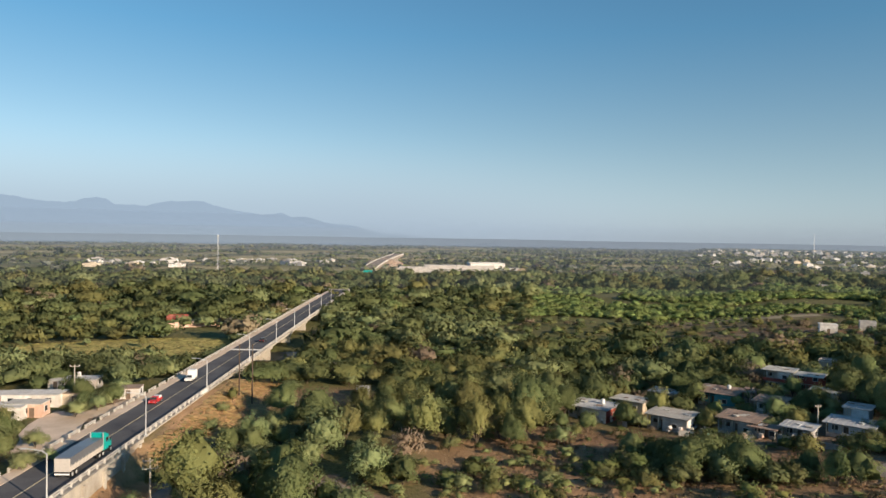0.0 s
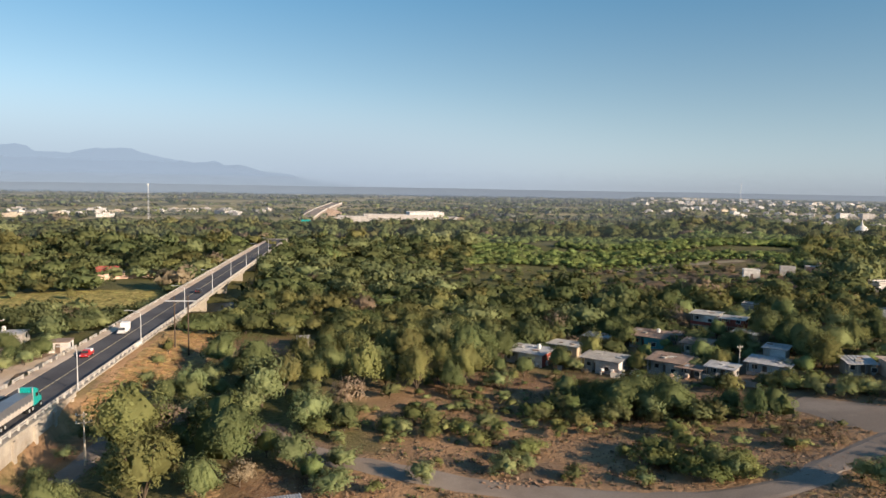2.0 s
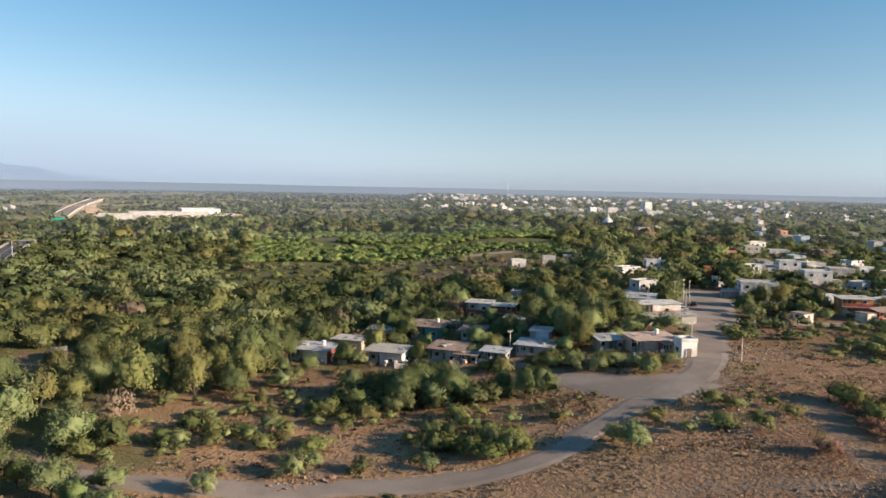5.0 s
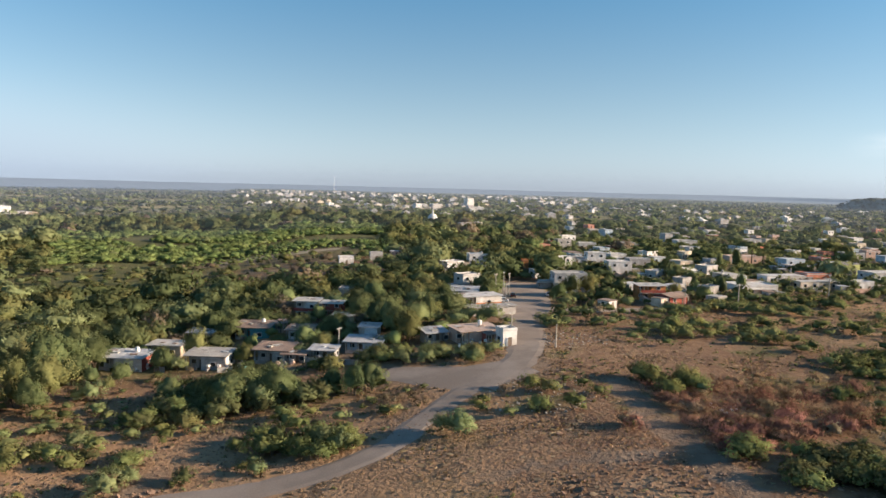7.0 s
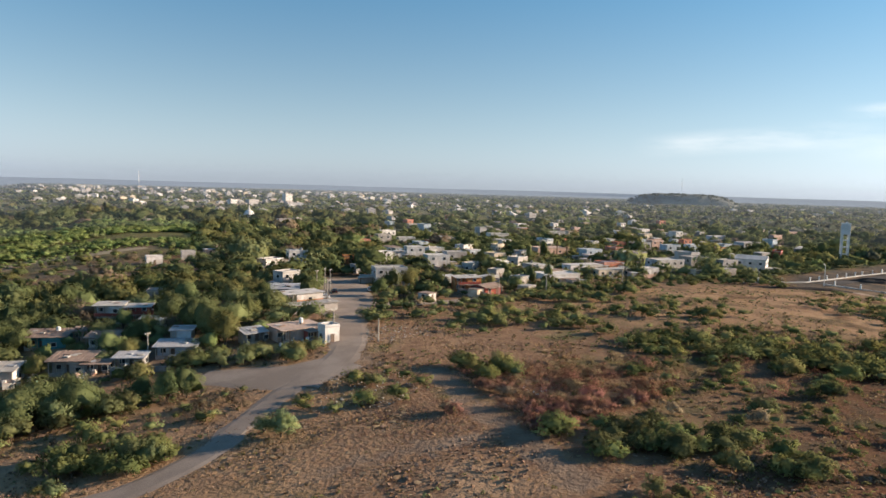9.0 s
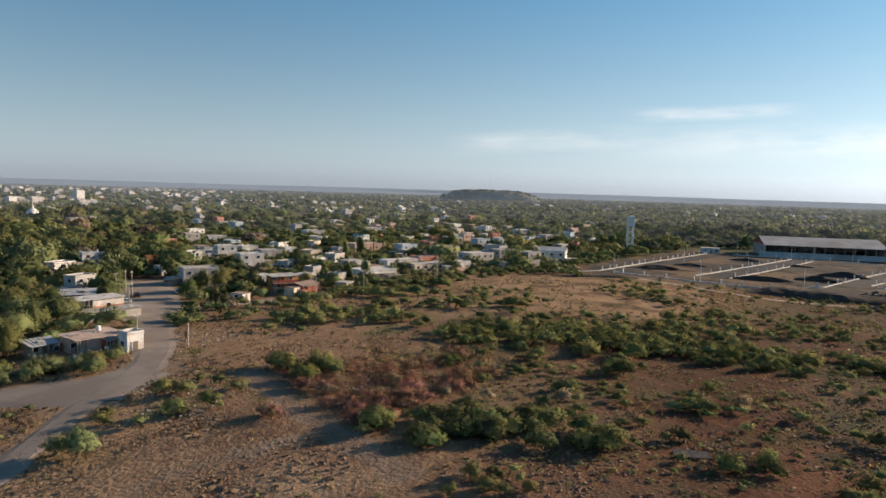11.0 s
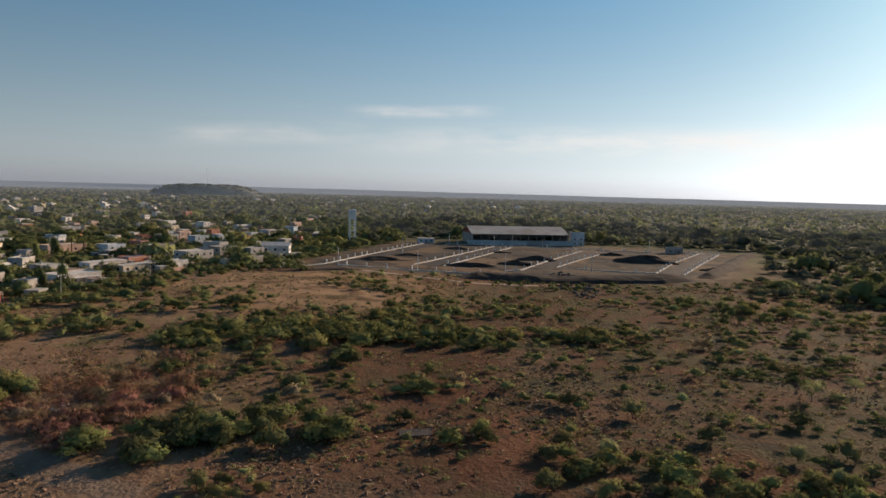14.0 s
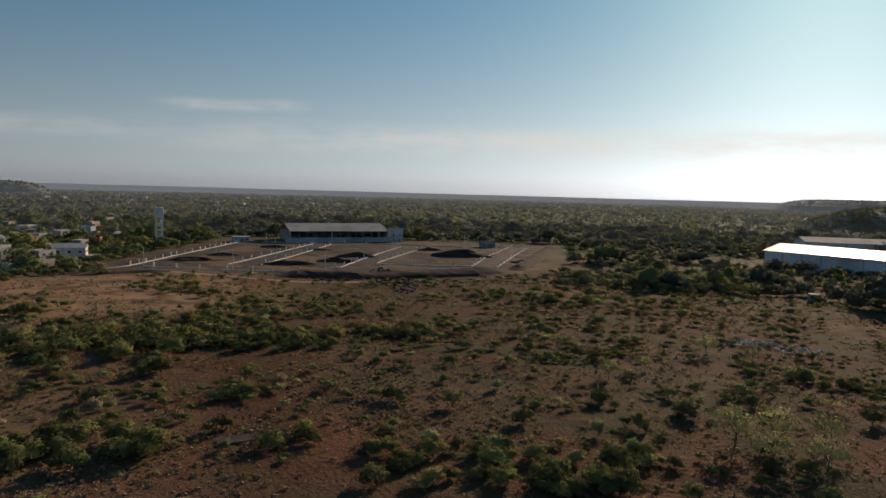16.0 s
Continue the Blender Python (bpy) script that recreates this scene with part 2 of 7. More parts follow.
def open_land(x, y):
    """Share of fields and pasture on the far plain, in long strips between the tree lines."""
    x, y = np.asarray(x, float), np.asarray(y, float)
    v = np.array([noise.noise((p * 0.0042, q * 0.0075, 6.1)) + 0.5 * noise.noise((p * 0.011, q * 0.02, 2.7)) for p, q in zip(x.ravel(), y.ravel())]).reshape(x.shape)
    a, r = az_of(x, y), np.hypot(x, y)
    west = 1 - smooth(0, 14, a)
    return smooth(-0.10, 0.04, v - 0.36 * (1 - west)) * smooth(640, 800, r) * (1 - smooth(40, 58, a))


LOT_FRONT = [(310.6, 66.4), (303.8, 36.0), (305.6, 11.8), (301.3, -12.5), (293.5, -35.9), (292.7, -59.5), (297.4, -84.6), (311.6, -108.9), (350.7, -136.6)]


def lot_north(x, y):
    """Metres past the lot's northern street."""
    return np.asarray(y, float) - 68.9 + 0.245 * (np.asarray(x, float) - 328.3)


def lot_front(x, y):
    """Distance from the origin to the near edge of the building lot, by heading."""
    return np.interp(az_of(x, y), [math.degrees(math.atan2(*p)) for p in LOT_FRONT], [math.hypot(*p) for p in LOT_FRONT])


def axis(lo, hi, near_lo, near_hi, step):
    inner = list(np.arange(near_lo, near_hi + 0.1, step))
    out, s, v = [], step, near_hi
    while v < hi:
        s *= 1.18
        v += s
        out.append(min(v, hi))
    low, s, v = [], step, near_lo
    while v > lo:
        s *= 1.18
        v -= s
        low.append(max(v, lo))
    return np.array(low[::-1] + inner + out)


def make_ground():
    xs, ys = axis(-3300, 3300, -110, 400, 2.6), axis(-2400, 3300, -220, 260, 2.6)
    X, Y = np.meshgrid(xs, ys)
    Z = ground_z(X, Y)
    rough = np.zeros_like(Z)
    for (i, j), _ in np.ndenumerate(Z):
        x, y = X[i, j], Y[i, j]
        if abs(x) < 420 and abs(y) < 420:
            rough[i, j] = 0.28 * noise.noise((x * 0.09, y * 0.09, 0)) + 0.16 * noise.noise((x * 0.31, y * 0.31, 3))
    f, mdw = land_cover(X, Y)
    Z = Z + np.clip(rough, -0.5, 0.05) * f * (1 - ROAD_MASK(X, Y)) - 0.05
    # river bed
    riv = np.abs(Y - (262 + 0.25 * (X + 60)))
    Z = Z - 1.2 * (1 - smooth(6, 14, riv)) * (1 - smooth(10, 30, X)) * smooth(-300, -260, X)
    nx, ny = len(xs), len(ys)
    me = bpy.data.meshes.new("ground")
    co = np.stack([X, Y, Z], -1).reshape(-1, 3)
    idx = np.arange(nx * ny).reshape(ny, nx)
    fc = np.stack([idx[:-1, :-1], idx[:-1, 1:], idx[1:, 1:], idx[1:, :-1]], -1).reshape(-1, 4)
    me.from_pydata(co.tolist(), [], fc.tolist())
    bare = np.zeros_like(Z)
    for pts, w in BARE:
        bare = np.maximum(bare, 1 - smooth(w * 0.35, w * 1.5, line_distance(X, Y, pts)))
    lot = smooth(0, 6, np.hypot(X, Y) - lot_front(X, Y) + 4) * smooth(0, 1.5, az_of(X, Y) - 76.5) * smooth(0, 1.5, 111.5 - az_of(X, Y)) * (1 - smooth(490, 520, np.hypot(X, Y))) * (1 - smooth(18, 26, lot_north(X, Y)))
    crest = np.exp(-(((az_of(X, Y) - 74) / 15) ** 4 + ((np.hypot(X, Y) - 252) / 50) ** 4)) * (1 - lot)
    crest = np.maximum(crest, smooth(-62, -57, X) * (1 - smooth(-48, -44, X)) * smooth(96, 104, Y) * (1 - smooth(200, 220, Y)))
    low = (1 - smooth(150, 165, np.hypot(X, Y))) * smooth(-7, -1, az_of(X, Y)) * (1 - smooth(36, 48, az_of(X, Y)))
    crest = np.maximum(crest, 0.75 * low)
    # far scrub ground, darkened in colour where it is seen against the sun
    distance = smooth(55, 80, az_of(X, Y)) * smooth(400, 500, np.hypot(X, Y)) * (1 - lot)
    # redder soil, also darkened by heading for the backlit look towards the sun
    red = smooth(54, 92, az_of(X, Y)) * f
    for nm, v in (("field", f), ("meadow", mdw), ("bare", bare), ("lot", lot), ("crest", crest), ("backlit_scrub", distance), ("red", red), ("open_land", open_land(X, Y))):
        at = me.attributes.new(nm, "FLOAT", "POINT")
        at.data.foreach_set("value", v.astype(np.float32).ravel())
    me.shade_smooth()
    m = bpy.data.materials.new("ground_soil")
    m.use_nodes = True
    nt = m.node_tree
    b = nt.nodes["Principled BSDF"]
    b.inputs["Roughness"].default_value = 1.0
    b.inputs["Specular IOR Level"].default_value = 0.1

    def attr(nm):
        n = nt.nodes.new("ShaderNodeAttribute")
        n.attribute_name = nm
        return n.outputs["Fac"]
    soil = mix_node(nt, noise_node(nt, 0.045, 6, 0.4, 0.6), (0.245, 0.148, 0.086), (0.31, 0.200, 0.118))
    soil = mix_node(nt, noise_node(nt, 0.4, 6, 0.42, 0.62), soil, (0.18, 0.10, 0.062))
    soil = mix_node(nt, noise_node(nt, 0.02, 6, 0.56, 0.64), soil, (0.22, 0.165, 0.12))
    soil = mix_node(nt, noise_node(nt, 0.03, 8, 0.51, 0.62), soil, (0.36, 0.24, 0.145))
    soil = mix_node(nt, noise_node(nt, 0.06, 9, 0.53, 0.64), soil, (0.15, 0.125, 0.055))
    soil = mix_node(nt, noise_node(nt, 1.6, 5, 0.5, 0.75), soil, (0.27, 0.20, 0.14))
    # redder, and painted darker as the ground looks against the sun
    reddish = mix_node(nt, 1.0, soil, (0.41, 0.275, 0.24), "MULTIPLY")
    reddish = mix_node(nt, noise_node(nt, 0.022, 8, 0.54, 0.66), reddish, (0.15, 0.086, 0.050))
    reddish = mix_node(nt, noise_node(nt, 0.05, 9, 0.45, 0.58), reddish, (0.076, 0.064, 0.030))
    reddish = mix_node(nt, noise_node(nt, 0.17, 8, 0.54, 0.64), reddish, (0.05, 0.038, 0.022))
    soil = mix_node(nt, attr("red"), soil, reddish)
    wood = mix_node(nt, noise_node(nt, 0.03, 6), (0.12, 0.125, 0.05), (0.17, 0.15, 0.07))
    wood = mix_node(nt, noise_node(nt, 0.008, 5, 0.5, 0.65), wood, (0.14, 0.125, 0.06))
    wood = mix_node(nt, noise_node(nt, 0.9, 6, 0.45, 0.65), wood, (0.085, 0.09, 0.036))
    mead = mix_node(nt, noise_node(nt, 0.06, 6), (0.25, 0.20, 0.085), (0.18, 0.17, 0.065))
    col = mix_node(nt, attr("field"), wood, soil)
    col = mix_node(nt, attr("meadow"), col, mead)
    # olive scrub cover with its backlit darkness painted in
    col = mix_node(nt, attr("backlit_scrub"), col, mix_node(nt, noise_node(nt, 0.01, 6), (0.060, 0.070, 0.034), (0.085, 0.090, 0.044)))
    past = mix_node(nt, noise_node(nt, 0.006, 5), (0.36, 0.30, 0.165), (0.26, 0.235, 0.11))
    col = mix_node(nt, attr("open_land"), col, past)
    grav = mix_node(nt, noise_node(nt, 0.25, 6), (0.24, 0.175, 0.125), (0.19, 0.135, 0.095))
    edge = nt.nodes.new("ShaderNodeMath")
    edge.operation = "MULTIPLY_ADD"
    nt.links.new(noise_node(nt, 0.22, 6, 0.35, 0.65), edge.inputs[0])
    edge.inputs[1].default_value = 0.9
    nt.links.new(attr("bare"), edge.inputs[2])
    cut = nt.nodes.new("ShaderNodeMapRange")
    cut.inputs[1].default_value, cut.inputs[2].default_value = 0.85, 1.25
    nt.links.new(edge.outputs[0], cut.inputs[0])
    col = mix_node(nt, cut.outputs[0], col, grav)
    tan = mix_node(nt, noise_node(nt, 0.12, 7), (0.42, 0.265, 0.15), (0.32, 0.20, 0.115))
    col = mix_node(nt, attr("crest"), col, mix_node(nt, noise_node(nt, 0.07, 7, 0.35, 0.5), col, tan))
    lots = mix_node(nt, noise_node(nt, 0.05, 6), (0.060, 0.054, 0.047), (0.095, 0.080, 0.062))
    lots = mix_node(nt, noise_node(nt, 0.035, 7, 0.48, 0.58), lots, (0.17, 0.115, 0.070))
    lots = mix_node(nt, noise_node(nt, 0.09, 7, 0.56, 0.62), lots, (0.045, 0.036, 0.03))
    col = mix_node(nt, attr("lot"), col, lots)
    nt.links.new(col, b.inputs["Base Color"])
    bp = nt.nodes.new("ShaderNodeBump")
    bp.inputs["Strength"].default_value, bp.inputs["Distance"].default_value = 0.5, 0.5
    nt.links.new(noise_node(nt, 1.3, 8, 0.2, 0.8), bp.inputs["Height"])
    nt.links.new(bp.outputs[0], b.inputs["Normal"])
    me.materials.append(m)
    return tagged(new("ground", me), "dry scrubland and river flat with reddish soil", "ground", kind="structure")


GRAVEL_LINE = [(-22.0, 128.1), (-10.8, 116.4), (-0.0, 110.1), (12.3, 103.3), (25.4, 98.4), (40.5, 92.7), (51.5, 91.8), (60.4, 93.5), (69.0, 98.0), (77.4, 101.8), (86.7, 105.8)]
STREET_LINE = [(85.7, 104.0), (99.5, 109.5), (109.5, 116.1), (121.6, 128.1), (135.6, 144.7), (152.5, 164.2), (170.9, 183.0), (186.4, 202.9)]
YARD_LINE = [(79.5, 127.6), (84.0, 119.4), (87.7, 111.5), (94.3, 109.1), (101.7, 108.3)]
BRANCH_LINE = [(22.6, 102.5), (28.7, 110.9), (35.7, 115.7), (39.8, 116.3)]
WASH_LINE = [(108.3, 89.2), (95.3, 70.6), (89.2, 58.0), (85.5, 50.2), (79.2, 40.4)]
WASH2_LINE = [(63.2, 72.8), (73.9, 67.8), (80.1, 63.4), (89.2, 58.0)]
BANK_LANE = [(-47.8, 104.4), (-47.1, 112.8), (-47.2, 125.0), (-46.9, 138.2), (-47.8, 151.8)]
CROSS_LINE = [(137.5, 158.3), (154.1, 156.1), (163.8, 146.4), (179.9, 139.9), (201.1, 134.2)]
SIDE_LANE = [(-73.7, 128.1), (-78.8, 142.8), (-80.7, 154.0), (-75.1, 157.9), (-72.3, 173.8)]
SAND_LINE = [(124.7, 372.4), (147.1, 374.1), (167.6, 367.6), (193.0, 362.1)]
BARE = [(SAND_LINE, 11), (SIDE_LANE, 7), (WASH_LINE, 3.2), (WASH2_LINE, 2.2), (GRAVEL_LINE, 4.5), (STREET_LINE, 6), (YARD_LINE, 8), (BRANCH_LINE, 2.5), (CROSS_LINE, 4), (BANK_LANE, 3)]
LANES = [(SAND_LINE, 16), (SIDE_LANE, 9), (BANK_LANE, 4), (GRAVEL_LINE, 7), (STREET_LINE, 8), ([(139.0, 150.0), (156.0, 164.5), (177.0, 186.0), (187.0, 203.0)], 19), (YARD_LINE, 12), (BRANCH_LINE, 5), (WASH_LINE, 6), (WASH2_LINE, 5), (CROSS_LINE, 7)]


def line_distance(X, Y, pts):
    best = np.full(np.shape(X), 1e9)
    for (ax, ay), (bx, by) in zip(pts[:-1], pts[1:]):
        dx, dy = bx - ax, by - ay
        t = np.clip(((X - ax) * dx + (Y - ay) * dy) / (dx * dx + dy * dy + 1e-9), 0, 1)
        best = np.minimum(best, np.hypot(X - ax - t * dx, Y - ay - t * dy))
    return best


def ROAD_MASK(X, Y):
    m = np.zeros(np.shape(X))
    for pts, w in LANES:
        m = np.maximum(m, 1 - smooth(w / 2 + 0.5, w / 2 + 3, line_distance(X, Y, pts)))
    return m


make_ground()
strip("gravel_road", GRAVEL_LINE, 5.5, M_GRAVEL, label="pale grey gravel road through dry scrub", category="road")
strip("street", STREET_LINE, 9, M_GRAVEL, 0.09, label="pale worn street beside small houses", category="street", widths=[8, 8, 8, 9, 12, 19, 17, 15])
strip("parking_yard", YARD_LINE, 12, M_GRAVEL, 0.07, label="wide grey gravel yard beside the street", category="yard", widths=[8, 12, 15, 15, 12])
strip("side_lane", SIDE_LANE, 8, M_PALE, 0.05, label="tan dirt yard and lane beside the main road", category="track", widths=[8, 11, 11, 7, 4])
strip("bank_lane", BANK_LANE, 4, M_GRAVEL, 0.06, label="pale stony lane below the road bank", category="track")
M_SAND = surface("river_sand", (0.30, 0.25, 0.17), (0.25, 0.205, 0.135), 0.08, 1, 1.0, 0.3)
strip("sand_bar", SAND_LINE, 14, M_SAND, 0.1, label="pale sand bar along the river bed", category="sand", widths=[8, 13, 14, 9])
strip("cross_street", CROSS_LINE, 5, M_GRAVEL, 0.07, label="pale dirt street along the field", category="street")


# ---- trees ----
def unit_ball(level):
    """Triangles of an uneven little ball, (n, 3, 3)."""
    bm = bmesh.new()
    bmesh.ops.create_icosphere(bm, subdivisions=level, radius=1.0)
    out = np.array([[v.co[:] for v in f.verts] for f in bm.faces])
    bm.free()
    return out


BALL, BALL_FINE = unit_ball(1), unit_ball(2)


def crown_quads(seed, radius, height, base, clumps, count, leaf, airy=0.0, upright=0.0):
    """Leaf sprays over a lumpy dome round a dense heart: triangles (n, 3, 3) and the bearings of their corners (n, 3, 3).
    airy: how far the crown opens between its clumps; upright: how far its twigs stand up."""
    r = np.random.default_rng(seed)
    mid, half = base + (height - base) * 0.42, (height - base) * 0.52
    lean, waves = r.uniform(0.82, 1.18, 2), [(r.integers(1, 6), r.uniform(0, 6.283), r.uniform(0.05, 0.15)) for _ in range(4)]
    up, a = r.uniform(-0.55, 1.0, clumps), r.uniform(0, 6.283, clumps)
    flat = np.sqrt(np.clip(1 - up * up, 0, 1))
    cd = np.stack([np.cos(a) * flat, np.sin(a) * flat, up], 1)
    tall, wide = r.uniform(0.35, 1.0, clumps), 1.5 / math.sqrt(clumps)

    def lumps(d):
        """Swelling of the nearest clump along unit directions, and the slope away from its middle."""
        near = tall * np.exp(-np.maximum(2 - 2 * d @ cd.T, 0) / (wide * wide))
        k = near.argmax(1)
        return near[np.arange(len(d)), k], (d - cd[k]) / wide

    def place(d, far):
        q = np.arctan2(d[:, 1], d[:, 0])
        reach = far + sum(amp * np.sin(k * q + ph + 2.0 * d[:, 2]) for k, ph, amp in waves)
        low = np.where(d[:, 2] < 0, 0.8, 1.0)
        return np.stack([d[:, 0] * reach * radius * 0.9 * lean[0], d[:, 1] * reach * radius * 0.9 * lean[1], mid + d[:, 2] * reach * half * low], 1)

    def bearing(d, slope):
        n = d / np.array([radius, radius, half]) * radius
        n = n / np.linalg.norm(n, axis=1)[:, None] + 0.34 * slope + np.array([0, 0, 0.22])
        return n / (np.linalg.norm(n, axis=1)[:, None] + 1e-6)

    cores, core_n = np.zeros((0, 3, 3)), np.zeros((0, 3, 3))
    if count > 100 and airy < 0.9:
        ball = BALL_FINE if count > 1500 else BALL
        d = ball.reshape(-1, 3) / np.linalg.norm(ball.reshape(-1, 3), axis=1)[:, None]
        h, slope = lumps(d)
        cores = place(d, 0.66 + 0.18 * h - 0.35 * airy).reshape(-1, 3, 3)
        core_n = bearing(d, slope).reshape(-1, 3, 3)
        count -= len(cores)
    d = np.zeros((0, 3))
    while len(d) < count:
        q = r.normal(size=(count * 2, 3))
        q /= np.linalg.norm(q, axis=1)[:, None]
        keep = (q[:, 2] > -0.75) & (lumps(q)[0] > r.uniform(0, 0.15 + 0.75 * airy, len(q)))
        d = np.concatenate([d, q[keep]])
    d = d[:count]
    h, slope = lumps(d)
    depth = np.where(r.uniform(size=count) < 0.12, r.uniform(1.0, 1.2, count), r.uniform(0.84 - 0.35 * airy, 1.06, count))
    p = place(d, (0.78 + 0.22 * h) * depth)
    p[:, 2] = np.maximum(p[:, 2], base * r.uniform(0.3, 1.0, count))
    bear = bearing(d, slope)
    n = bear + r.normal(scale=0.42, size=(count, 3))
    n /= np.linalg.norm(n, axis=1)[:, None]
    t = np.cross(n, r.normal(size=(count, 3)))
    if upright:
        t = t * (1 - upright) + np.array([0, 0, upright]) + r.normal(scale=0.25, size=(count, 3))
    t /= np.linalg.norm(t, axis=1)[:, None]
    b = np.cross(n, t)
    s = leaf * r.uniform(0.55, 1.45, count)[:, None]
    w = s * r.uniform(0.45, 0.8, count)[:, None] * (0.45 if upright else 1.0)
    leaves = np.stack([p - t * s - b * w * 0.6, p + t * s * 0.2 + b * w, p + t * s - b * w * 0.4], 1)
    bear = bear + 0.22 * n
    bear /= np.linalg.norm(bear, axis=1)[:, None]
    return np.concatenate([leaves, cores]), np.concatenate([np.repeat(bear[:, None], 3, 1), core_n])


def spin(n, a):
    """Bearings turned about the vertical by a."""
    c, q = math.cos(a), math.sin(a)
    return np.stack([n[..., 0] * c - n[..., 1] * q, n[..., 0] * q + n[..., 1] * c, n[..., 2]], -1)


def trunk_mesh(seed, height, base, radius, thick):
    r = random.Random(seed)
    bm = bmesh.new()
    top = Vector((r.uniform(-0.2, 0.2), r.uniform(-0.2, 0.2), base))
    add_rod(bm, (0, 0, -0.3), top, thick, thick * 0.75, 7)
    for i in range(5):
        a = i * 1.26 + r.uniform(-0.4, 0.4)
        e = Vector((math.cos(a) * radius * 0.55, math.sin(a) * radius * 0.55, base + (height - base) * r.uniform(0.4, 0.75)))
        mid = top.lerp(e, 0.5) + Vector((0, 0, 0.2))
        add_rod(bm, top, mid, thick * 0.55, thick * 0.4, 5)
        add_rod(bm, mid, e, thick * 0.4, thick * 0.12, 5)
    me = bpy.data.meshes.new("trunk")
    bm.to_mesh(me)
    bm.free()
    me.materials.append(M_BARK)
    return me


AIRY = {"thin": 0.95, "red": 1.0, "brown": 1.0, "mesquite": 0.55, "olive": 0.48, "dark": 0.16, "bright": 0.2}


def plant_kind(species, seed, radius, height, base, clumps, count, leaf, thick):
    low = radius < 2
    tris, bear = crown_quads(seed, radius, height, base, clumps, count, leaf, max(AIRY[species], 0.6 if low else 0), 0.7 if species == "red" else 0.0)
    tone = {"thin": "mesquite", "dark": "dusk" if low else "dark", "mesquite": "sage" if low else "mesquite"}.get(species, species)
    return fast_quads("crown", tris, LEAF[tone], None, bear), trunk_mesh(seed, height, base, radius, thick)


TREES = {
    "dark": [plant_kind("dark", 10 + i, 4.2, 8.2, 0.8, (44, 60, 36, 52)[i], 2800, 0.185, 0.22) for i in range(4)],
    "olive": [plant_kind("olive", 20 + i, 3.8, 8.8, 0.8, (46, 38, 56, 42)[i], 2800, 0.175, 0.2) for i in range(4)],
    "mesquite": [plant_kind("mesquite", 30 + i, 4.1, 5.6, 0.5, (54, 40, 64, 48)[i], 2900, 0.165, 0.18) for i in range(4)],
    "bright": [plant_kind("bright", 40 + i, 3.2, 6.4, 0.7, 26, 2300, 0.19, 0.17) for i in range(2)],
    "brown": [plant_kind("brown", 50 + i, 3.0, 6.0, 1.0, 24, 1500, 0.18, 0.16) for i in range(2)],
    "thin": [plant_kind("thin", 55 + i, 3.9, 6.0, 1.6, 17, 1300, 0.19, 0.13) for i in range(3)],
}
SHRUBS = {
    "dark": [plant_kind("dark", 60 + i, 1.5, 1.9, 0.1, 14, 820, 0.12, 0.05) for i in range(3)],
    "mesquite": [plant_kind("mesquite", 70 + i, 1.6, 2.0, 0.1, 16, 820, 0.12, 0.05) for i in range(4)],
    "olive": [plant_kind("olive", 90 + i, 1.5, 1.9, 0.1, 14, 780, 0.12, 0.05) for i in range(2)],
    "bright": [plant_kind("bright", 76 + i, 1.4, 2.1, 0.1, 14, 780, 0.12, 0.05) for i in range(2)],
    "red": [plant_kind("red", 80 + i, 1.6, 1.8, 0.1, 16, 620, 0.20, 0.04) for i in range(3)],
    "brown": [plant_kind("brown", 86 + i, 1.3, 1.6, 0.1, 14, 440, 0.15, 0.04) for i in range(2)],
}
WORDS = {"thin": "open feathery grey-green", "dark": "dark green", "olive": "yellowish olive", "mesquite": "grey-green", "bright": "fresh green", "brown": "dry brown", "red": "reddish brown", "hazy": "dull grey-green", "dusty": "haze-paled grey-green", "reed": "light green"}


def plant(x, y, species, scale, shrub=False, tall=1.0, group=""):
    kinds = (SHRUBS if shrub else TREES)[species]
    crown, trunk = kinds[int(rng.integers(len(kinds)))]
    e = new("shrub" if shrub else "tree")
    for nm, me in (("crown", crown), ("stem" if shrub else "trunk", trunk)):
        o = new(nm, me)
        o.parent = e
    e.matrix_basis = Matrix.Translation((x, y, gz(x, y) - 0.05)) @ Matrix.Rotation(rng.uniform(0, 6.28), 4, "Z") @ Matrix.Diagonal((scale, scale * rng.uniform(0.9, 1.1), scale * tall * (0.92 if shrub else 1.0), 1))
    lab = WORDS[species] + (" shrub on dry scrubland" if shrub else " tree with a broad uneven crown")
    return tagged(e, lab, "shrub" if shrub else "tree", group or ("scrub" if shrub else "riverside trees"))


HOUSES = []          # (x, y, radius) kept clear of plants
CLEAR = [(-110, 316, 24, 15), (-31, 196, 18, 11), (-26, 180, 11, 10), (-55, 285, 6, 75), (-49, 165, 7.5, 36), (-51, 112, 5, 18), (70.5, 177.5, 6, 6), (91.0, 184.0, 4, 6), (181.0, 240.0, 8, 8), (199.0, 244.0, 8, 8), (214.0, 227.0, 7, 8), (149.0, 189.0, 5, 6), (186.0, 173.0, 7, 6), (174.0, 229.0, 6, 6)]


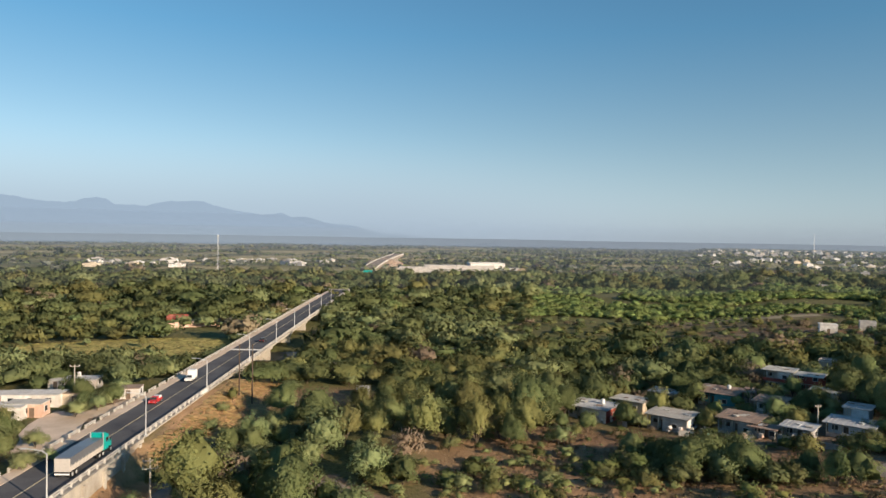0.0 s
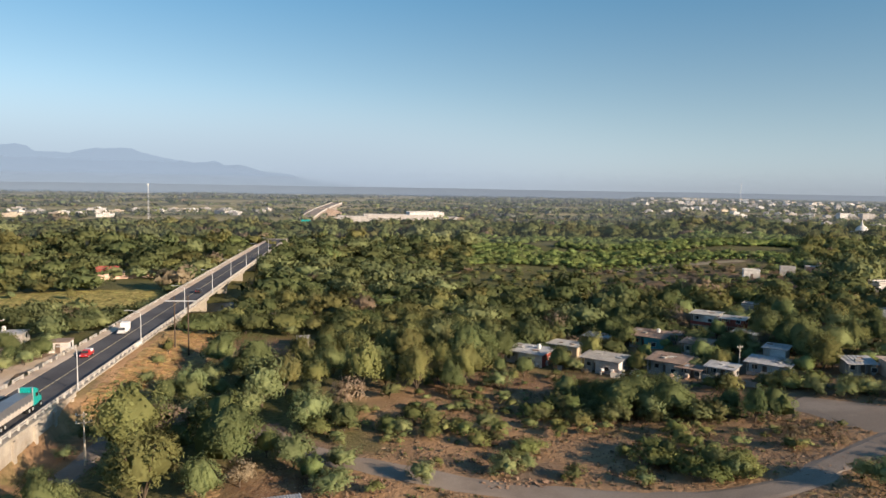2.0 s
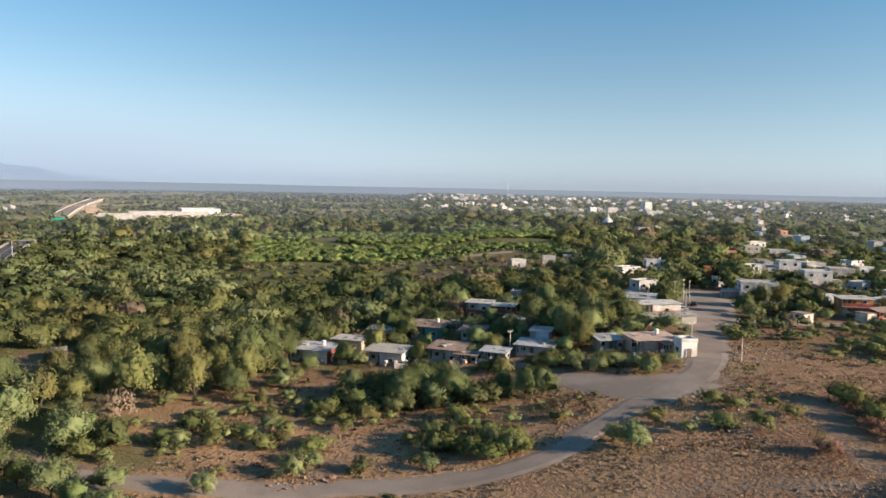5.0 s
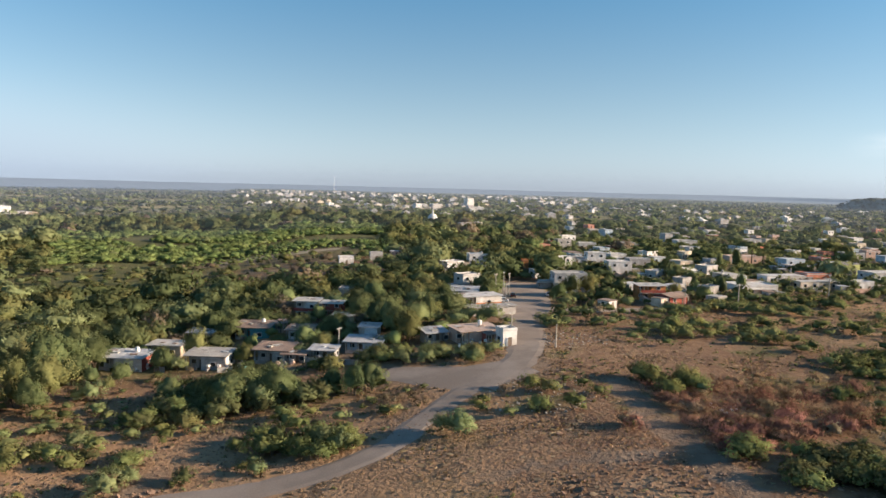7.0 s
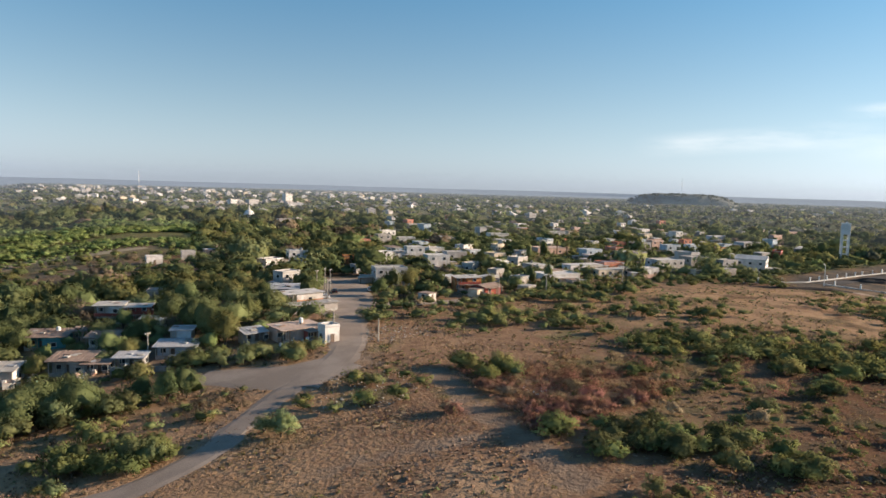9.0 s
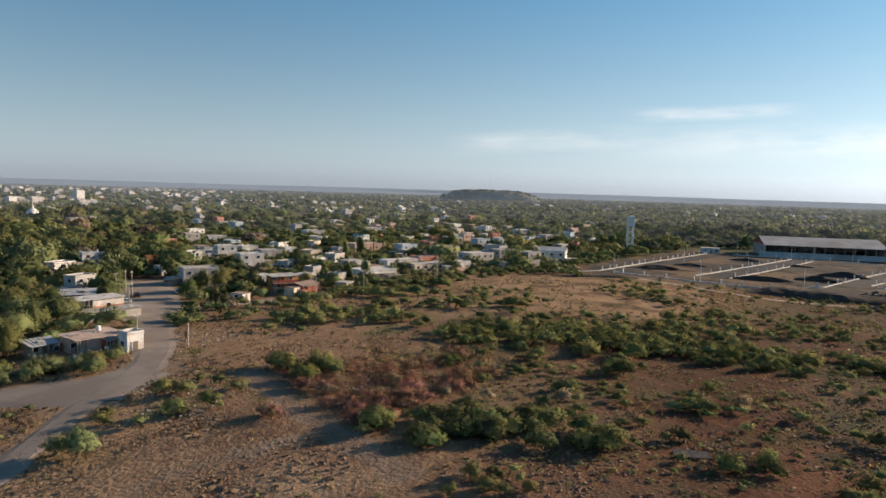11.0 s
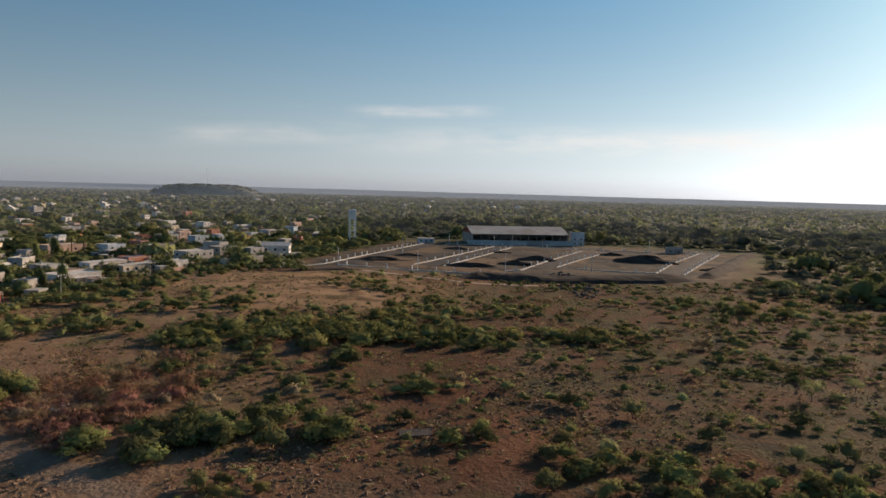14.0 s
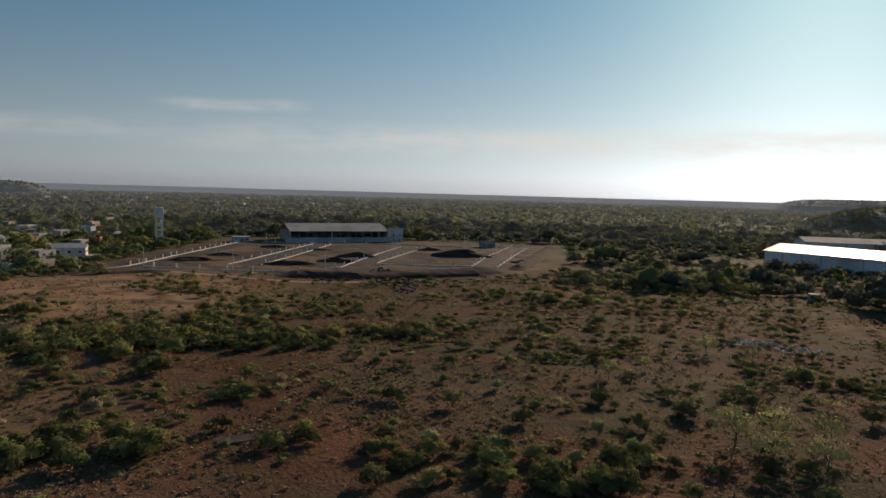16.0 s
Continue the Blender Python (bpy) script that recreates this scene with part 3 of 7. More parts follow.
def blocked(x, y, pad=0.0, clearings=True):
    """True where roads, houses, the lot or clearings keep plants away."""
    x, y = np.asarray(x, float), np.asarray(y, float)
    bad = np.zeros(x.shape, bool)
    for pts, w in LANES:
        bad |= line_distance(x, y, pts) < w / 2 + 0.6 + pad
    bad |= (np.abs(x + 64.2 + 0.029 * (y - 138)) < 9.5 + pad) & (y < 520)
    for hx, hy, hr in HOUSES:
        bad |= np.hypot(x - hx, y - hy) < hr + pad * 0.4
    for cx, cy, a, b in CLEAR:
        if clearings:
            bad |= ((x - cx) / (a + pad)) ** 2 + ((y - cy) / (b + pad)) ** 2 < 1
    bad |= (np.abs(y - (262 + 0.25 * (x + 60))) < 5 + pad) & (x < 5) & (x > -250)
    return bad


# ---- the road bridge ----
BR_O, BR_TILT = Vector((-57.4, 120.0, 0.0)), math.atan(0.0265)
BR = Matrix.Translation(BR_O) @ Matrix.Rotation(BR_TILT, 4, "Z")
DECK = 5.0


def br(x, y, z):
    return BR @ Vector((x, y, z))


def thing(name, m, label, category, group="", kind=""):
    e = new(name)
    e.matrix_basis = m
    return tagged(e, label, category, group, kind)


def make_bridge():
    """Deck, kerbs, rails, piers and lamps; local y runs along the road, x to its east side."""
    road = thing("road_bridge", BR, "long concrete road bridge with pale railings over a river", "bridge", kind="structure")
    part("deck", boxes((-6.6, 185, DECK - 0.45, 13.6, 190, 0.8)), M_CONCRETE, road)
    part("approach", boxes((-6.6, 0, DECK - 0.5, 13.4, 180, 0.7), (-6.6, 340, DECK - 2.4, 13.4, 120, 4.6)), M_CONCRETE, road)
    part("carriageway", boxes((-6.3, 150, DECK - 0.02, 9.6, 480, 0.12)), M_ASPHALT, road, "dark grey asphalt carriageway")
    part("centre_line", boxes((-6.3, 150, DECK + 0.05, 0.16, 480, 0.03)), M_YELLOW, road, "worn yellow centre line")
    part("verge", boxes((-12.3, 150, DECK + 0.02, 2.4, 480, 0.18)), M_PALE, road, "dusty pale verge")
    for i in range(5):
        y = 96 + i * 38
        part("pier", boxes((-6.6, y, DECK - 3.2, 12.0, 1.6, 5.4), (-6.6, y, DECK - 1.2, 13.4, 2.4, 0.9)), M_CONCRETE, road)
    for k in range(4):
        part("girder", boxes((-1.0 - k * 3.7, 185, DECK - 1.15, 0.6, 190, 0.9)), M_CONCRETE, road)
    post = boxes((0, 0, 0.5, 0.28, 0.28, 1.0))
    me = None
    for i in range(110):
        y = -60 + i * 2.9
        if me is None:
            p = part("rail_post", post, M_RAIL, road)
            me = p.data
        else:
            p = new("rail_post", me)
            p.parent = road
        p.location = (0.0, y, DECK)
    for z in (0.55, 0.95):
        part("rail", boxes((0, 100, DECK + z, 0.17, 322, 0.15)), M_RAIL, road)
    for i in range(60):
        y = -55 + i * 6.6
        bm = boxes((0, 0, 0.45, 0.2, 4.6 if y < 80 else 6.4, 0.16), (0, -1.9, 0.4, 0.3, 0.3, 0.9), (0, 1.9, 0.4, 0.3, 0.3, 0.9), (0, 0, 0.82, 0.22, 4.6 if y < 80 else 6.4, 0.16))
        p = part("barrier", bm, M_RAIL, road)
        p.location = (-13.3, y, DECK)
    bm = boxes((0.5, -1, 2.2, 0.5, 34, 5.8))
    for i in range(5):
        add_box(bm, 0.9, -16 + i * 7.4, 2.0, 0.5, 0.8, 5.2)
    part("retaining_wall", bm, M_CONCRETE, road, "stained pale concrete retaining wall")


make_bridge()


def street_lamp(m, height=8.2, arm=3.0, group="street lamps", thick=0.14):
    e = thing("street_lamp", m, "pale steel street lamp with a curved arm", "street lamp", group)
    bm = bmesh.new()
    add_rod(bm, (0, 0, 0), (0, 0, height - 0.4), thick, thick * 0.65)
    add_box(bm, 0, 0, 0.15, 0.5, 0.5, 0.3)
    part("pole", bm, M_STEEL, e)
    bm = bmesh.new()
    pts = [(0, 0, height - 0.45), (-0.7, 0, height - 0.05), (-arm * 0.6, 0, height + 0.2), (-arm, 0, height + 0.3)]
    for a, b in zip(pts[:-1], pts[1:]):
        add_rod(bm, a, b, 0.06)
    part("arm", bm, M_STEEL, e)
    part("lamp_head", boxes((-arm - 0.35, 0, height + 0.3, 0.9, 0.32, 0.18, 0, 0.04)), M_STEEL, e)
    return e


for ly in (-56.0, -18.7, 17.6, 56.5, 99.5, 139.5, 176.0, 214.5, 253.0, 292.0):
    p = br(0.45, ly, DECK)
    street_lamp(Matrix.Translation(p) @ Matrix.Rotation(BR_TILT, 4, "Z"), group="bridge lamps")

# river
strip_pts = [(-240, 217), (-150, 239.5), (-60, 262), (0, 277), (10, 279.5)]
bm = bmesh.new()
vs = []
for x, y in strip_pts:
    vs.append((bm.verts.new((x + 2.5, y - 9, -0.55)), bm.verts.new((x - 2.5, y + 9, -0.55))))
for (a, b), (c, d) in zip(vs[:-1], vs[1:]):
    bm.faces.new((a, c, d, b))
tagged(part("river", bm, M_WATER), "dark still river water under the bridge", "water", kind="structure")


# ---- buildings ----
WALLS = {k: surface("plaster_" + k, c, tuple(v * 0.72 for v in c), 0.45, 5, 0.9, 0.2, (0.62, 0.56, 0.5)) for k, c in {
    "white": (0.68, 0.66, 0.63), "grey": (0.46, 0.44, 0.42), "block": (0.34, 0.32, 0.30), "cream": (0.62, 0.53, 0.41), "pink": (0.64, 0.43, 0.34),
    "red": (0.34, 0.09, 0.07), "orange": (0.58, 0.24, 0.10), "teal": (0.10, 0.33, 0.36), "blue": (0.46, 0.54, 0.60), "salmon": (0.58, 0.23, 0.15)}.items()}
ROOFS = {k: surface("roof_" + k, c, tuple(v * 0.8 for v in c), 0.5, 5, 0.85, 0.2, (0.6, 0.58, 0.55)) for k, c in {
    "grey": (0.36, 0.34, 0.31), "pale": (0.46, 0.44, 0.40), "white": (0.55, 0.53, 0.50), "clay": (0.48, 0.36, 0.29), "rust": (0.27, 0.20, 0.16), "metal": (0.40, 0.405, 0.41)}.items()}
M_PANE = surface("window_glass", (0.03, 0.035, 0.04), (0.04, 0.045, 0.05), 0.5, 5, 0.1, 0.0)
M_FRAME = surface("window_frame", (0.6, 0.6, 0.58), (0.5, 0.5, 0.5), 0.8, 6, 0.6, 0.1)
M_DOOR = surface("door_paint", (0.16, 0.11, 0.08), (0.12, 0.09, 0.07), 0.8, 6, 0.6, 0.1)


def house(x, y, w, d, h, wall="white", roof="grey", turn=-42.0, storeys=1, gable=0.0, porch=0.0, label=""):
    """A flat-roofed block house: walls, roof slab with overhang, parapet, windows and doors."""
    z = min(gz(x + i * w * 0.3, y + j * d * 0.3) for i in (-1, 0, 1) for j in (-1, 0, 1))
    txt = label or f"{wall} {'two-storey' if storeys > 1 else 'single-storey'} block house with a {roof} {'gable' if gable else 'flat'} roof"
    e = thing("house", Matrix.Translation((x, y, z)) @ Matrix.Rotation(radians(turn), 4, "Z"), txt, "house", "small town houses")
    part("wall", boxes((0, 0, h / 2 - 0.3, w, d, h + 0.6)), WALLS[wall], e)
    if gable:
        ov, th = 0.45, 0.14
        slope = gable / (d / 2)
        for k in (-1, 1):
            bm = bmesh.new()
            low = [bm.verts.new(p) for p in ((-w / 2 - ov, k * (d / 2 + ov), h - ov * slope), (w / 2 + ov, k * (d / 2 + ov), h - ov * slope), (w / 2 + ov, 0, h + gable), (-w / 2 - ov, 0, h + gable))]
            top = [bm.verts.new(v.co + Vector((0, 0, th))) for v in low]
            bm.faces.new(low)
            bm.faces.new(top[::-1])
            for q in range(4):
                bm.faces.new((low[q], low[(q + 1) % 4], top[(q + 1) % 4], top[q]))
            bmesh.ops.recalc_face_normals(bm, faces=bm.faces)
            part("roof", bm, ROOFS[roof], e)
        for k in (-1, 1):
            bm = bmesh.new()
            bm.faces.new([bm.verts.new(p) for p in ((k * w / 2, -d / 2, h), (k * w / 2, d / 2, h), (k * w / 2, 0, h + gable))])
            part("gable", bm, WALLS[wall], e)
    else:
        part("roof", boxes((0, 0, h + 0.1, w + 0.3, d + 0.3, 0.2)), ROOFS[roof], e)
        if h > 3.3:
            for px, py, sx, sy in ((0, -d / 2, w, 0.18), (0, d / 2, w, 0.18), (-w / 2, 0, 0.18, d - 0.2), (w / 2, 0, 0.18, d - 0.2)):
                part("parapet", boxes((px, py, h + 0.42, sx, sy, 0.42)), WALLS[wall], e)
    for s in range(storeys):
        zc = 1.55 + s * 2.9
        for side, (length, off) in {"s": (w, -d / 2), "w": (d, -w / 2), "e": (d, w / 2)}.items():
            if side == "w" and math.hypot(x, y) > 380:
                continue
            n = max(1, int(length // 3.6))
            for i in range(n):
                c = (i + 0.5) / n * length - length / 2
                door = s == 0 and side == "s" and i == n // 2
                ww, hh, zz = (1.0, 2.1, 1.05) if door else (1.2, 1.1, zc)
                loc, rt = ((c, off - 0.03, zz), 0) if side == "s" else ((off + (-0.03 if side == "w" else 0.03), c, zz), radians(90))
                if door:
                    part("door", boxes((*loc, ww, 0.1, hh, rt)), M_DOOR, e)
                else:
                    wn_ = part("window", boxes((*loc, ww + 0.2, 0.09, hh + 0.2, rt)), M_FRAME, e)
                    part("pane", boxes((*loc, ww, 0.14, hh, rt)), M_PANE, wn_)
    pick = random.Random(int(x * 13 + y * 7))
    if w > 6 and pick.random() < 0.6:
        aw, ad, ah, sx = w * pick.uniform(0.35, 0.5), d * pick.uniform(0.5, 0.8), min(h, 2.9) * pick.uniform(0.8, 0.95), pick.choice((-1, 1))
        ax, ay = sx * (w / 2 + aw / 2 - 0.05), pick.uniform(-0.2, 0.2) * d
        an = part("annex", boxes((ax, ay, ah / 2 - 0.3, aw, ad, ah + 0.6)), WALLS[pick.choice(("block", "grey", "cream", wall))], e)
        part("annex_roof", boxes((ax, ay, ah + 0.09, aw + 0.3, ad + 0.3, 0.14)), ROOFS[pick.choice(("rust", "metal", "grey", "pale"))], an)
        part("doorway", boxes((ax, ay - ad / 2 - 0.02, 1.0, 0.95, 0.08, 2.0)), M_DOOR, an)
    if not gable and pick.random() < 0.12:
        tx, ty = pick.uniform(-0.3, 0.3) * w, pick.uniform(0.0, 0.3) * d
        bm = bmesh.new()
        add_rod(bm, (tx, ty, h + 0.2), (tx, ty, h + 1.2), 0.5, 0.5, 12)
        add_rod(bm, (tx, ty, h + 1.2), (tx, ty, h + 1.45), 0.5, 0.2, 12)
        part("roof_tank", bm, WALLS[pick.choice(("white", "block"))], e)
    if porch:
        part("porch_roof", boxes((0, -d / 2 - porch / 2, min(h, 2.6), w * 0.8, porch, 0.16)), ROOFS[roof], e)
        for k in (-1, 1):
            part("porch_post", boxes((k * w * 0.37, -d / 2 - porch + 0.2, 1.2, 0.18, 0.18, 2.6)), M_CONCRETE, e)
    HOUSES.append((x, y, 0.5 * math.hypot(w, d) + 0.5))
    r = math.hypot(x, y)
    for back in (6,) if r < 480 else ():
        HOUSES.append((x * (1 - back / r), y * (1 - back / r), w * 0.45))
    if r < 235:
        for k in (7, 13):
            HOUSES.append((x + SUN_DIR.x * k, y + SUN_DIR.y * k, 3.0))
    return e


def cabin(x, y, w, d, h, wall, roof, turn, label, end=None, slope=0.25, open_share=0.5, storeys=1, ribs=True, tank=False):
    """A small house with a thin overhanging roof: a closed room, an open bay in its shade, posts, a low wall, doors and windows."""
    z = min(gz(x + i * w * 0.3, y + j * d * 0.3) for i in (-1, 0, 1) for j in (-1, 0, 1))
    e = thing("house", Matrix.Translation((x, y, z)) @ Matrix.Rotation(radians(turn), 4, "Z"), label, "house", "small town houses")
    fd = d * 0.38
    part("back_room", boxes((0, fd / 2, h / 2 - 0.3, w, d - fd, h + 0.6)), WALLS[wall], e)
    rw = w * (1 - open_share)
    part("front_room", boxes((w / 2 - rw / 2, -d / 2 + fd / 2, h / 2 - 0.3, rw, fd, h + 0.6)), WALLS[wall], e)
    if end:
        part("end_wall", boxes((w / 2 + 0.04, 0.1, h / 2 - 0.1, 0.1, d * 0.98, h + 0.2)), WALLS[end], e)
    bm = bmesh.new()
    ov, th = 0.55, 0.13
    low = [bm.verts.new((sx * (w / 2 + ov), sy * (d / 2 + ov), h + 0.12 + slope * (1 + sy) + 0.05 * sx)) for sx, sy in ((-1, -1), (1, -1), (1, 1), (-1, 1))]
    top = [bm.verts.new(v.co + Vector((0, 0, th))) for v in low]
    bm.faces.new(low[::-1])
    bm.faces.new(top)
    for q in range(4):
        bm.faces.new((low[q], low[(q + 1) % 4], top[(q + 1) % 4], top[q]))
    bmesh.ops.recalc_face_normals(bm, faces=bm.faces)
    roof_ob = part("roof", bm, ROOFS[roof], e)
    pick = random.Random(int(x * 17 + y * 5))
    if ribs:
        for i in range(int(w / 0.9)):
            bm = bmesh.new()
            rx = -w / 2 + 0.45 + i * 0.9
            add_rod(bm, (rx, -d / 2 - ov, h + 0.12 + th + 0.02), (rx, d / 2 + ov, h + 0.12 + th + 0.02 + 2 * slope), 0.05, 0.05, 4)
            part("rib", bm, ROOFS[roof], roof_ob)
    for i in range(pick.randint(2, 4)):
        part("patch_sheet", boxes((pick.uniform(-0.4, 0.4) * w, pick.uniform(-0.2, 0.3) * d, h + 0.36 + slope, pick.uniform(0.8, 1.9), pick.uniform(0.6, 1.2), 0.08 + slope * 0.5, pick.uniform(-0.3, 0.3))), ROOFS[pick.choice(("rust", "metal", "pale", "grey"))], roof_ob)
    for k in (0.02, 0.36, 0.7):
        px = -w / 2 + k * w * open_share
        part("post", boxes((px + 0.1, -d / 2 + 0.1, h / 2, 0.16, 0.16, h + 0.2)), M_CONCRETE, e)
    part("porch_wall", boxes((-w / 2 + w * open_share * 0.35, -d / 2 + 0.08, 0.35, w * open_share * 0.65, 0.14, 0.9)), WALLS["block"], e)
    yb = -d / 2 + fd - 0.04
    part("door", boxes((-w / 2 + w * open_share * 0.78, yb, 1.0, 0.95, 0.1, 2.0)), M_DOOR, e)
    for s_ in range(storeys):
        for px, py, rt in ((-w / 2 + w * open_share * 0.3, yb, 0), (w / 2 - rw / 2, -d / 2 - 0.03, 0), (w / 2 + (0.11 if end else 0.03), d * 0.12, radians(90))):
            wn_ = part("window", boxes((px, py, 1.55 + 2.7 * s_, 1.3, 0.1, 1.15, rt)), M_FRAME, e)
            part("pane", boxes((px, py, 1.55 + 2.7 * s_, 1.1, 0.16, 0.95, rt)), M_PANE, wn_)
    if storeys > 1:
        part("balcony", boxes((0, -d / 2 - 0.45, 2.75, w * 0.96, 1.1, 0.16)), M_CONCRETE, e)
        part("balcony_rail", boxes((0, -d / 2 - 0.95, 3.3, w * 0.94, 0.08, 0.9)), WALLS["red"], e)
    if tank:
        bm = bmesh.new()
        add_rod(bm, (w * 0.2, d * 0.2, h + 0.3 + slope), (w * 0.2, d * 0.2, h + 1.4 + slope), 0.5, 0.5, 12)
        add_rod(bm, (w * 0.2, d * 0.2, h + 1.4 + slope), (w * 0.2, d * 0.2, h + 1.6 + slope), 0.5, 0.2, 12)
        part("roof_tank", bm, M_KERB, e)
    HOUSES.append((x, y, 0.5 * math.hypot(w, d) + 0.3))
    r = math.hypot(x, y)
    HOUSES.append((x * (1 - 6 / r), y * (1 - 6 / r), w * 0.42))
    return e


def yard_clutter(x, y, seed, n=7):
    """Loose boxes, sheets and drums lying in a yard, each a thing of its own."""
    pick = random.Random(seed)
    for _ in range(n):
        px, py = x + pick.uniform(-4, 4), y + pick.uniform(-3, 3)
        m = Matrix.Translation((px, py, gz(px, py) + 0.02)) @ Matrix.Rotation(pick.uniform(0, 3), 4, "Z")
        k = pick.randint(0, 2)
        if k == 0:
            e = thing("drum", m, "upright drum standing in a house yard", "drum", "yard clutter")
            bm = bmesh.new()
            add_rod(bm, (0, 0, -0.1), (0, 0, 0.9), 0.3, 0.3, 12)
            part("barrel", bm, WALLS[pick.choice(("blue", "red", "teal", "white"))], e)
            bm = bmesh.new()
            add_rod(bm, (0, 0, 0.9), (0, 0, 0.96), 0.32, 0.32, 12)
            part("rim", bm, M_STEEL, e)
        elif k == 1:
            e = thing("roof_sheet", m, "loose metal sheet leaning in a house yard", "sheet", "yard clutter")
            tin = ROOFS[pick.choice(("rust", "metal", "pale"))]
            sheet = part("sheet", boxes((0, 0, 0.55, 2.2, 0.05, 1.3)), tin, e)
            for i in range(7):
                part("ridge", boxes((-0.95 + i * 0.32, -0.05, 0.55, 0.07, 0.05, 1.3)), tin, sheet)
        else:
            e = thing("crate_pile", m, "small pile of boxes and planks in a yard", "crates", "yard clutter")
            for i in range(3):
                part("crate", boxes((pick.uniform(-0.5, 0.5), pick.uniform(-0.4, 0.4), 0.25 + 0.42 * i, 0.9, 0.7, 0.5, pick.uniform(-0.3, 0.3), 0.03)), WALLS[pick.choice(("cream", "white", "block", "pink"))], e)


# houses by the river and along the street
cabin(38.3, 177.4, 10.4, 6.5, 2.9, "white", "metal", -40, "white house with a patched sheet roof and bright red end", "red", 0.3, 0.35, tank=True)
cabin(50.0, 185.0, 8.6, 5.5, 2.9, "cream", "pale", -40, "cream house with a flat pale roof slab", "cream", 0.08, 0.5, ribs=False)
cabin(54.5, 166.3, 9.6, 6.2, 3.3, "grey", "grey", -40, "grey plastered house under a dull grey sheet roof", "white", 0.28, 0.4)
cabin(62.0, 195.2, 6.8, 4.6, 2.6, "block", "metal", -40, "low shed under a grey metal sheet", None, 0.2, 0.6)
cabin(74.6, 188.6, 9.6, 6.4, 3.2, "teal", "rust", -40, "teal house with an open porch and brown sheet roof", "teal", 0.45, 0.45, tank=True)
cabin(82.4, 186.2, 4.4, 4.6, 2.8, "pink", "rust", -40, "small pinkish house joined to a teal one", None, 0.2, 0.4)
cabin(81.4, 173.6, 6.6, 5.6, 3.0, "white", "rust", -44, "whitewashed house with a brown sheet roof", "white", 0.35, 0.5)
cabin(68.0, 159.4, 8.2, 6.4, 3.2, "grey", "rust", -44, "grey house with a pale end wall and brown roof", "white", 0.35, 0.55)
cabin(70.6, 153.4, 5.2, 3.6, 2.2, "block", "rust", -44, "low patched lean-to in front of a house", None, 0.12, 0.8)
cabin(95.4, 198.6, 7.4, 6.0, 5.6, "white", "pale", -40, "white two-storey house with a balcony and flat roof", "white", 0.1, 0.5, 2, False)
cabin(100.0, 191.2, 6.2, 5.0, 4.6, "red", "pale", -40, "dark red two-storey house with an open stair bay", "red", 0.12, 0.55, 2, False)
cabin(97.0, 178.2, 6.2, 5.0, 3.0, "cream", "pale", -40, "cream house with a light roof slab among trees", "cream", 0.1, 0.4, ribs=False)
cabin(76.5, 150.2, 6.0, 4.6, 2.5, "block", "metal", -44, "low grey shed under white metal sheets", None, 0.2, 0.7)
cabin(86.4, 148.0, 8.8, 5.4, 2.7, "blue", "metal", -44, "pale blue shed with long metal roof sheets", None, 0.3, 0.5)
cabin(91.0, 153.5, 4.6, 4.2, 4.4, "blue", "metal", -44, "narrow pale blue house behind a shed", None, 0.15, 0.3)
cabin(101.6, 140.6, 5.4, 4.6, 2.6, "block", "metal", -12, "dark open shed under a shining metal sheet", None, 0.3, 0.85)
cabin(109.6, 134.4, 10.6, 7.6, 3.0, "pink", "clay", -12, "long salmon pink house with a worn reddish roof slab", "pink", 0.1, 0.18, ribs=False, tank=True)
cabin(110.8, 128.6, 4.6, 3.4, 2.3, "red", "rust", -12, "low red brick lean-to beside a white wall", None, 0.1, 0.5)
house(111.6, 124.9, 3.8, 3.6, 3.7, "white", "white", -12, label="small plain white block building")
shop = cabin(140.0, 170.2, 12.8, 6.6, 3.2, "white", "white", -12, "low white building with an orange band", None, 0.06, 0.3, ribs=False)
part("orange_band", boxes((1.9, -3.36, 0.7, 8.9, 0.1, 1.3)), WALLS["orange"], shop, "orange painted band")
cabin(141.8, 179.6, 8.6, 5.6, 3.2, "block", "metal", -42, "dark shed with a pale sloping sheet roof", None, 0.5, 0.5)
cabin(133.6, 156.6, 14.5, 4.2, 2.3, "grey", "grey", -12, "long low grey sheds behind a street wall", "white", 0.06, 0.3, ribs=False)
for cx_, cy_, cs_ in ((66.0, 150.6, 1), (74.0, 146.8, 2), (57.0, 161.0, 3), (86.0, 142.6, 4), (41.0, 172.0, 5), (80.0, 168.4, 6), (105.0, 130.0, 7), (99.0, 184.0, 8)):
    yard_clutter(cx_, cy_, cs_)
house(118.0, 215.6, 4.4, 4.4, 3.4, "block", "white", -40)
house(94.5, 161.0, 3.8, 4.4, 2.6, "grey", "grey", -40)
house(156.4, 197.1, 7.9, 5.0, 5.6, "grey", "grey", 3, 2, 0, 0)
house(189.1, 249.8, 9.6, 6.1, 3.4, "white", "grey", 3)
house(207.9, 254.5, 9.0, 5.7, 5.6, "white", "white", -25, 2, 0, 0)
house(161.6, 296.2, 6.7, 4.4, 3.4, "white", "white", -20, label="small white house among trees")
house(179.5, 298.4, 6.0, 4.4, 3.4, "grey", "white", -25)
house(206.5, 306.0, 12.6, 8.0, 3.4, "pink", "pale", -22)
# houses on the far side of the field
house(194.3, 183.9, 12.2, 7.8, 5.6, "grey", "pale", -32, 2, 0, 1.5, label="grey two-storey house with pale roof slabs")
house(227.0, 239.8, 6.8, 4.4, 3.4, "orange", "rust", -32)
house(269.3, 237.7, 9.3, 5.9, 5.6, "white", "pale", -30, 2, 0, 0)
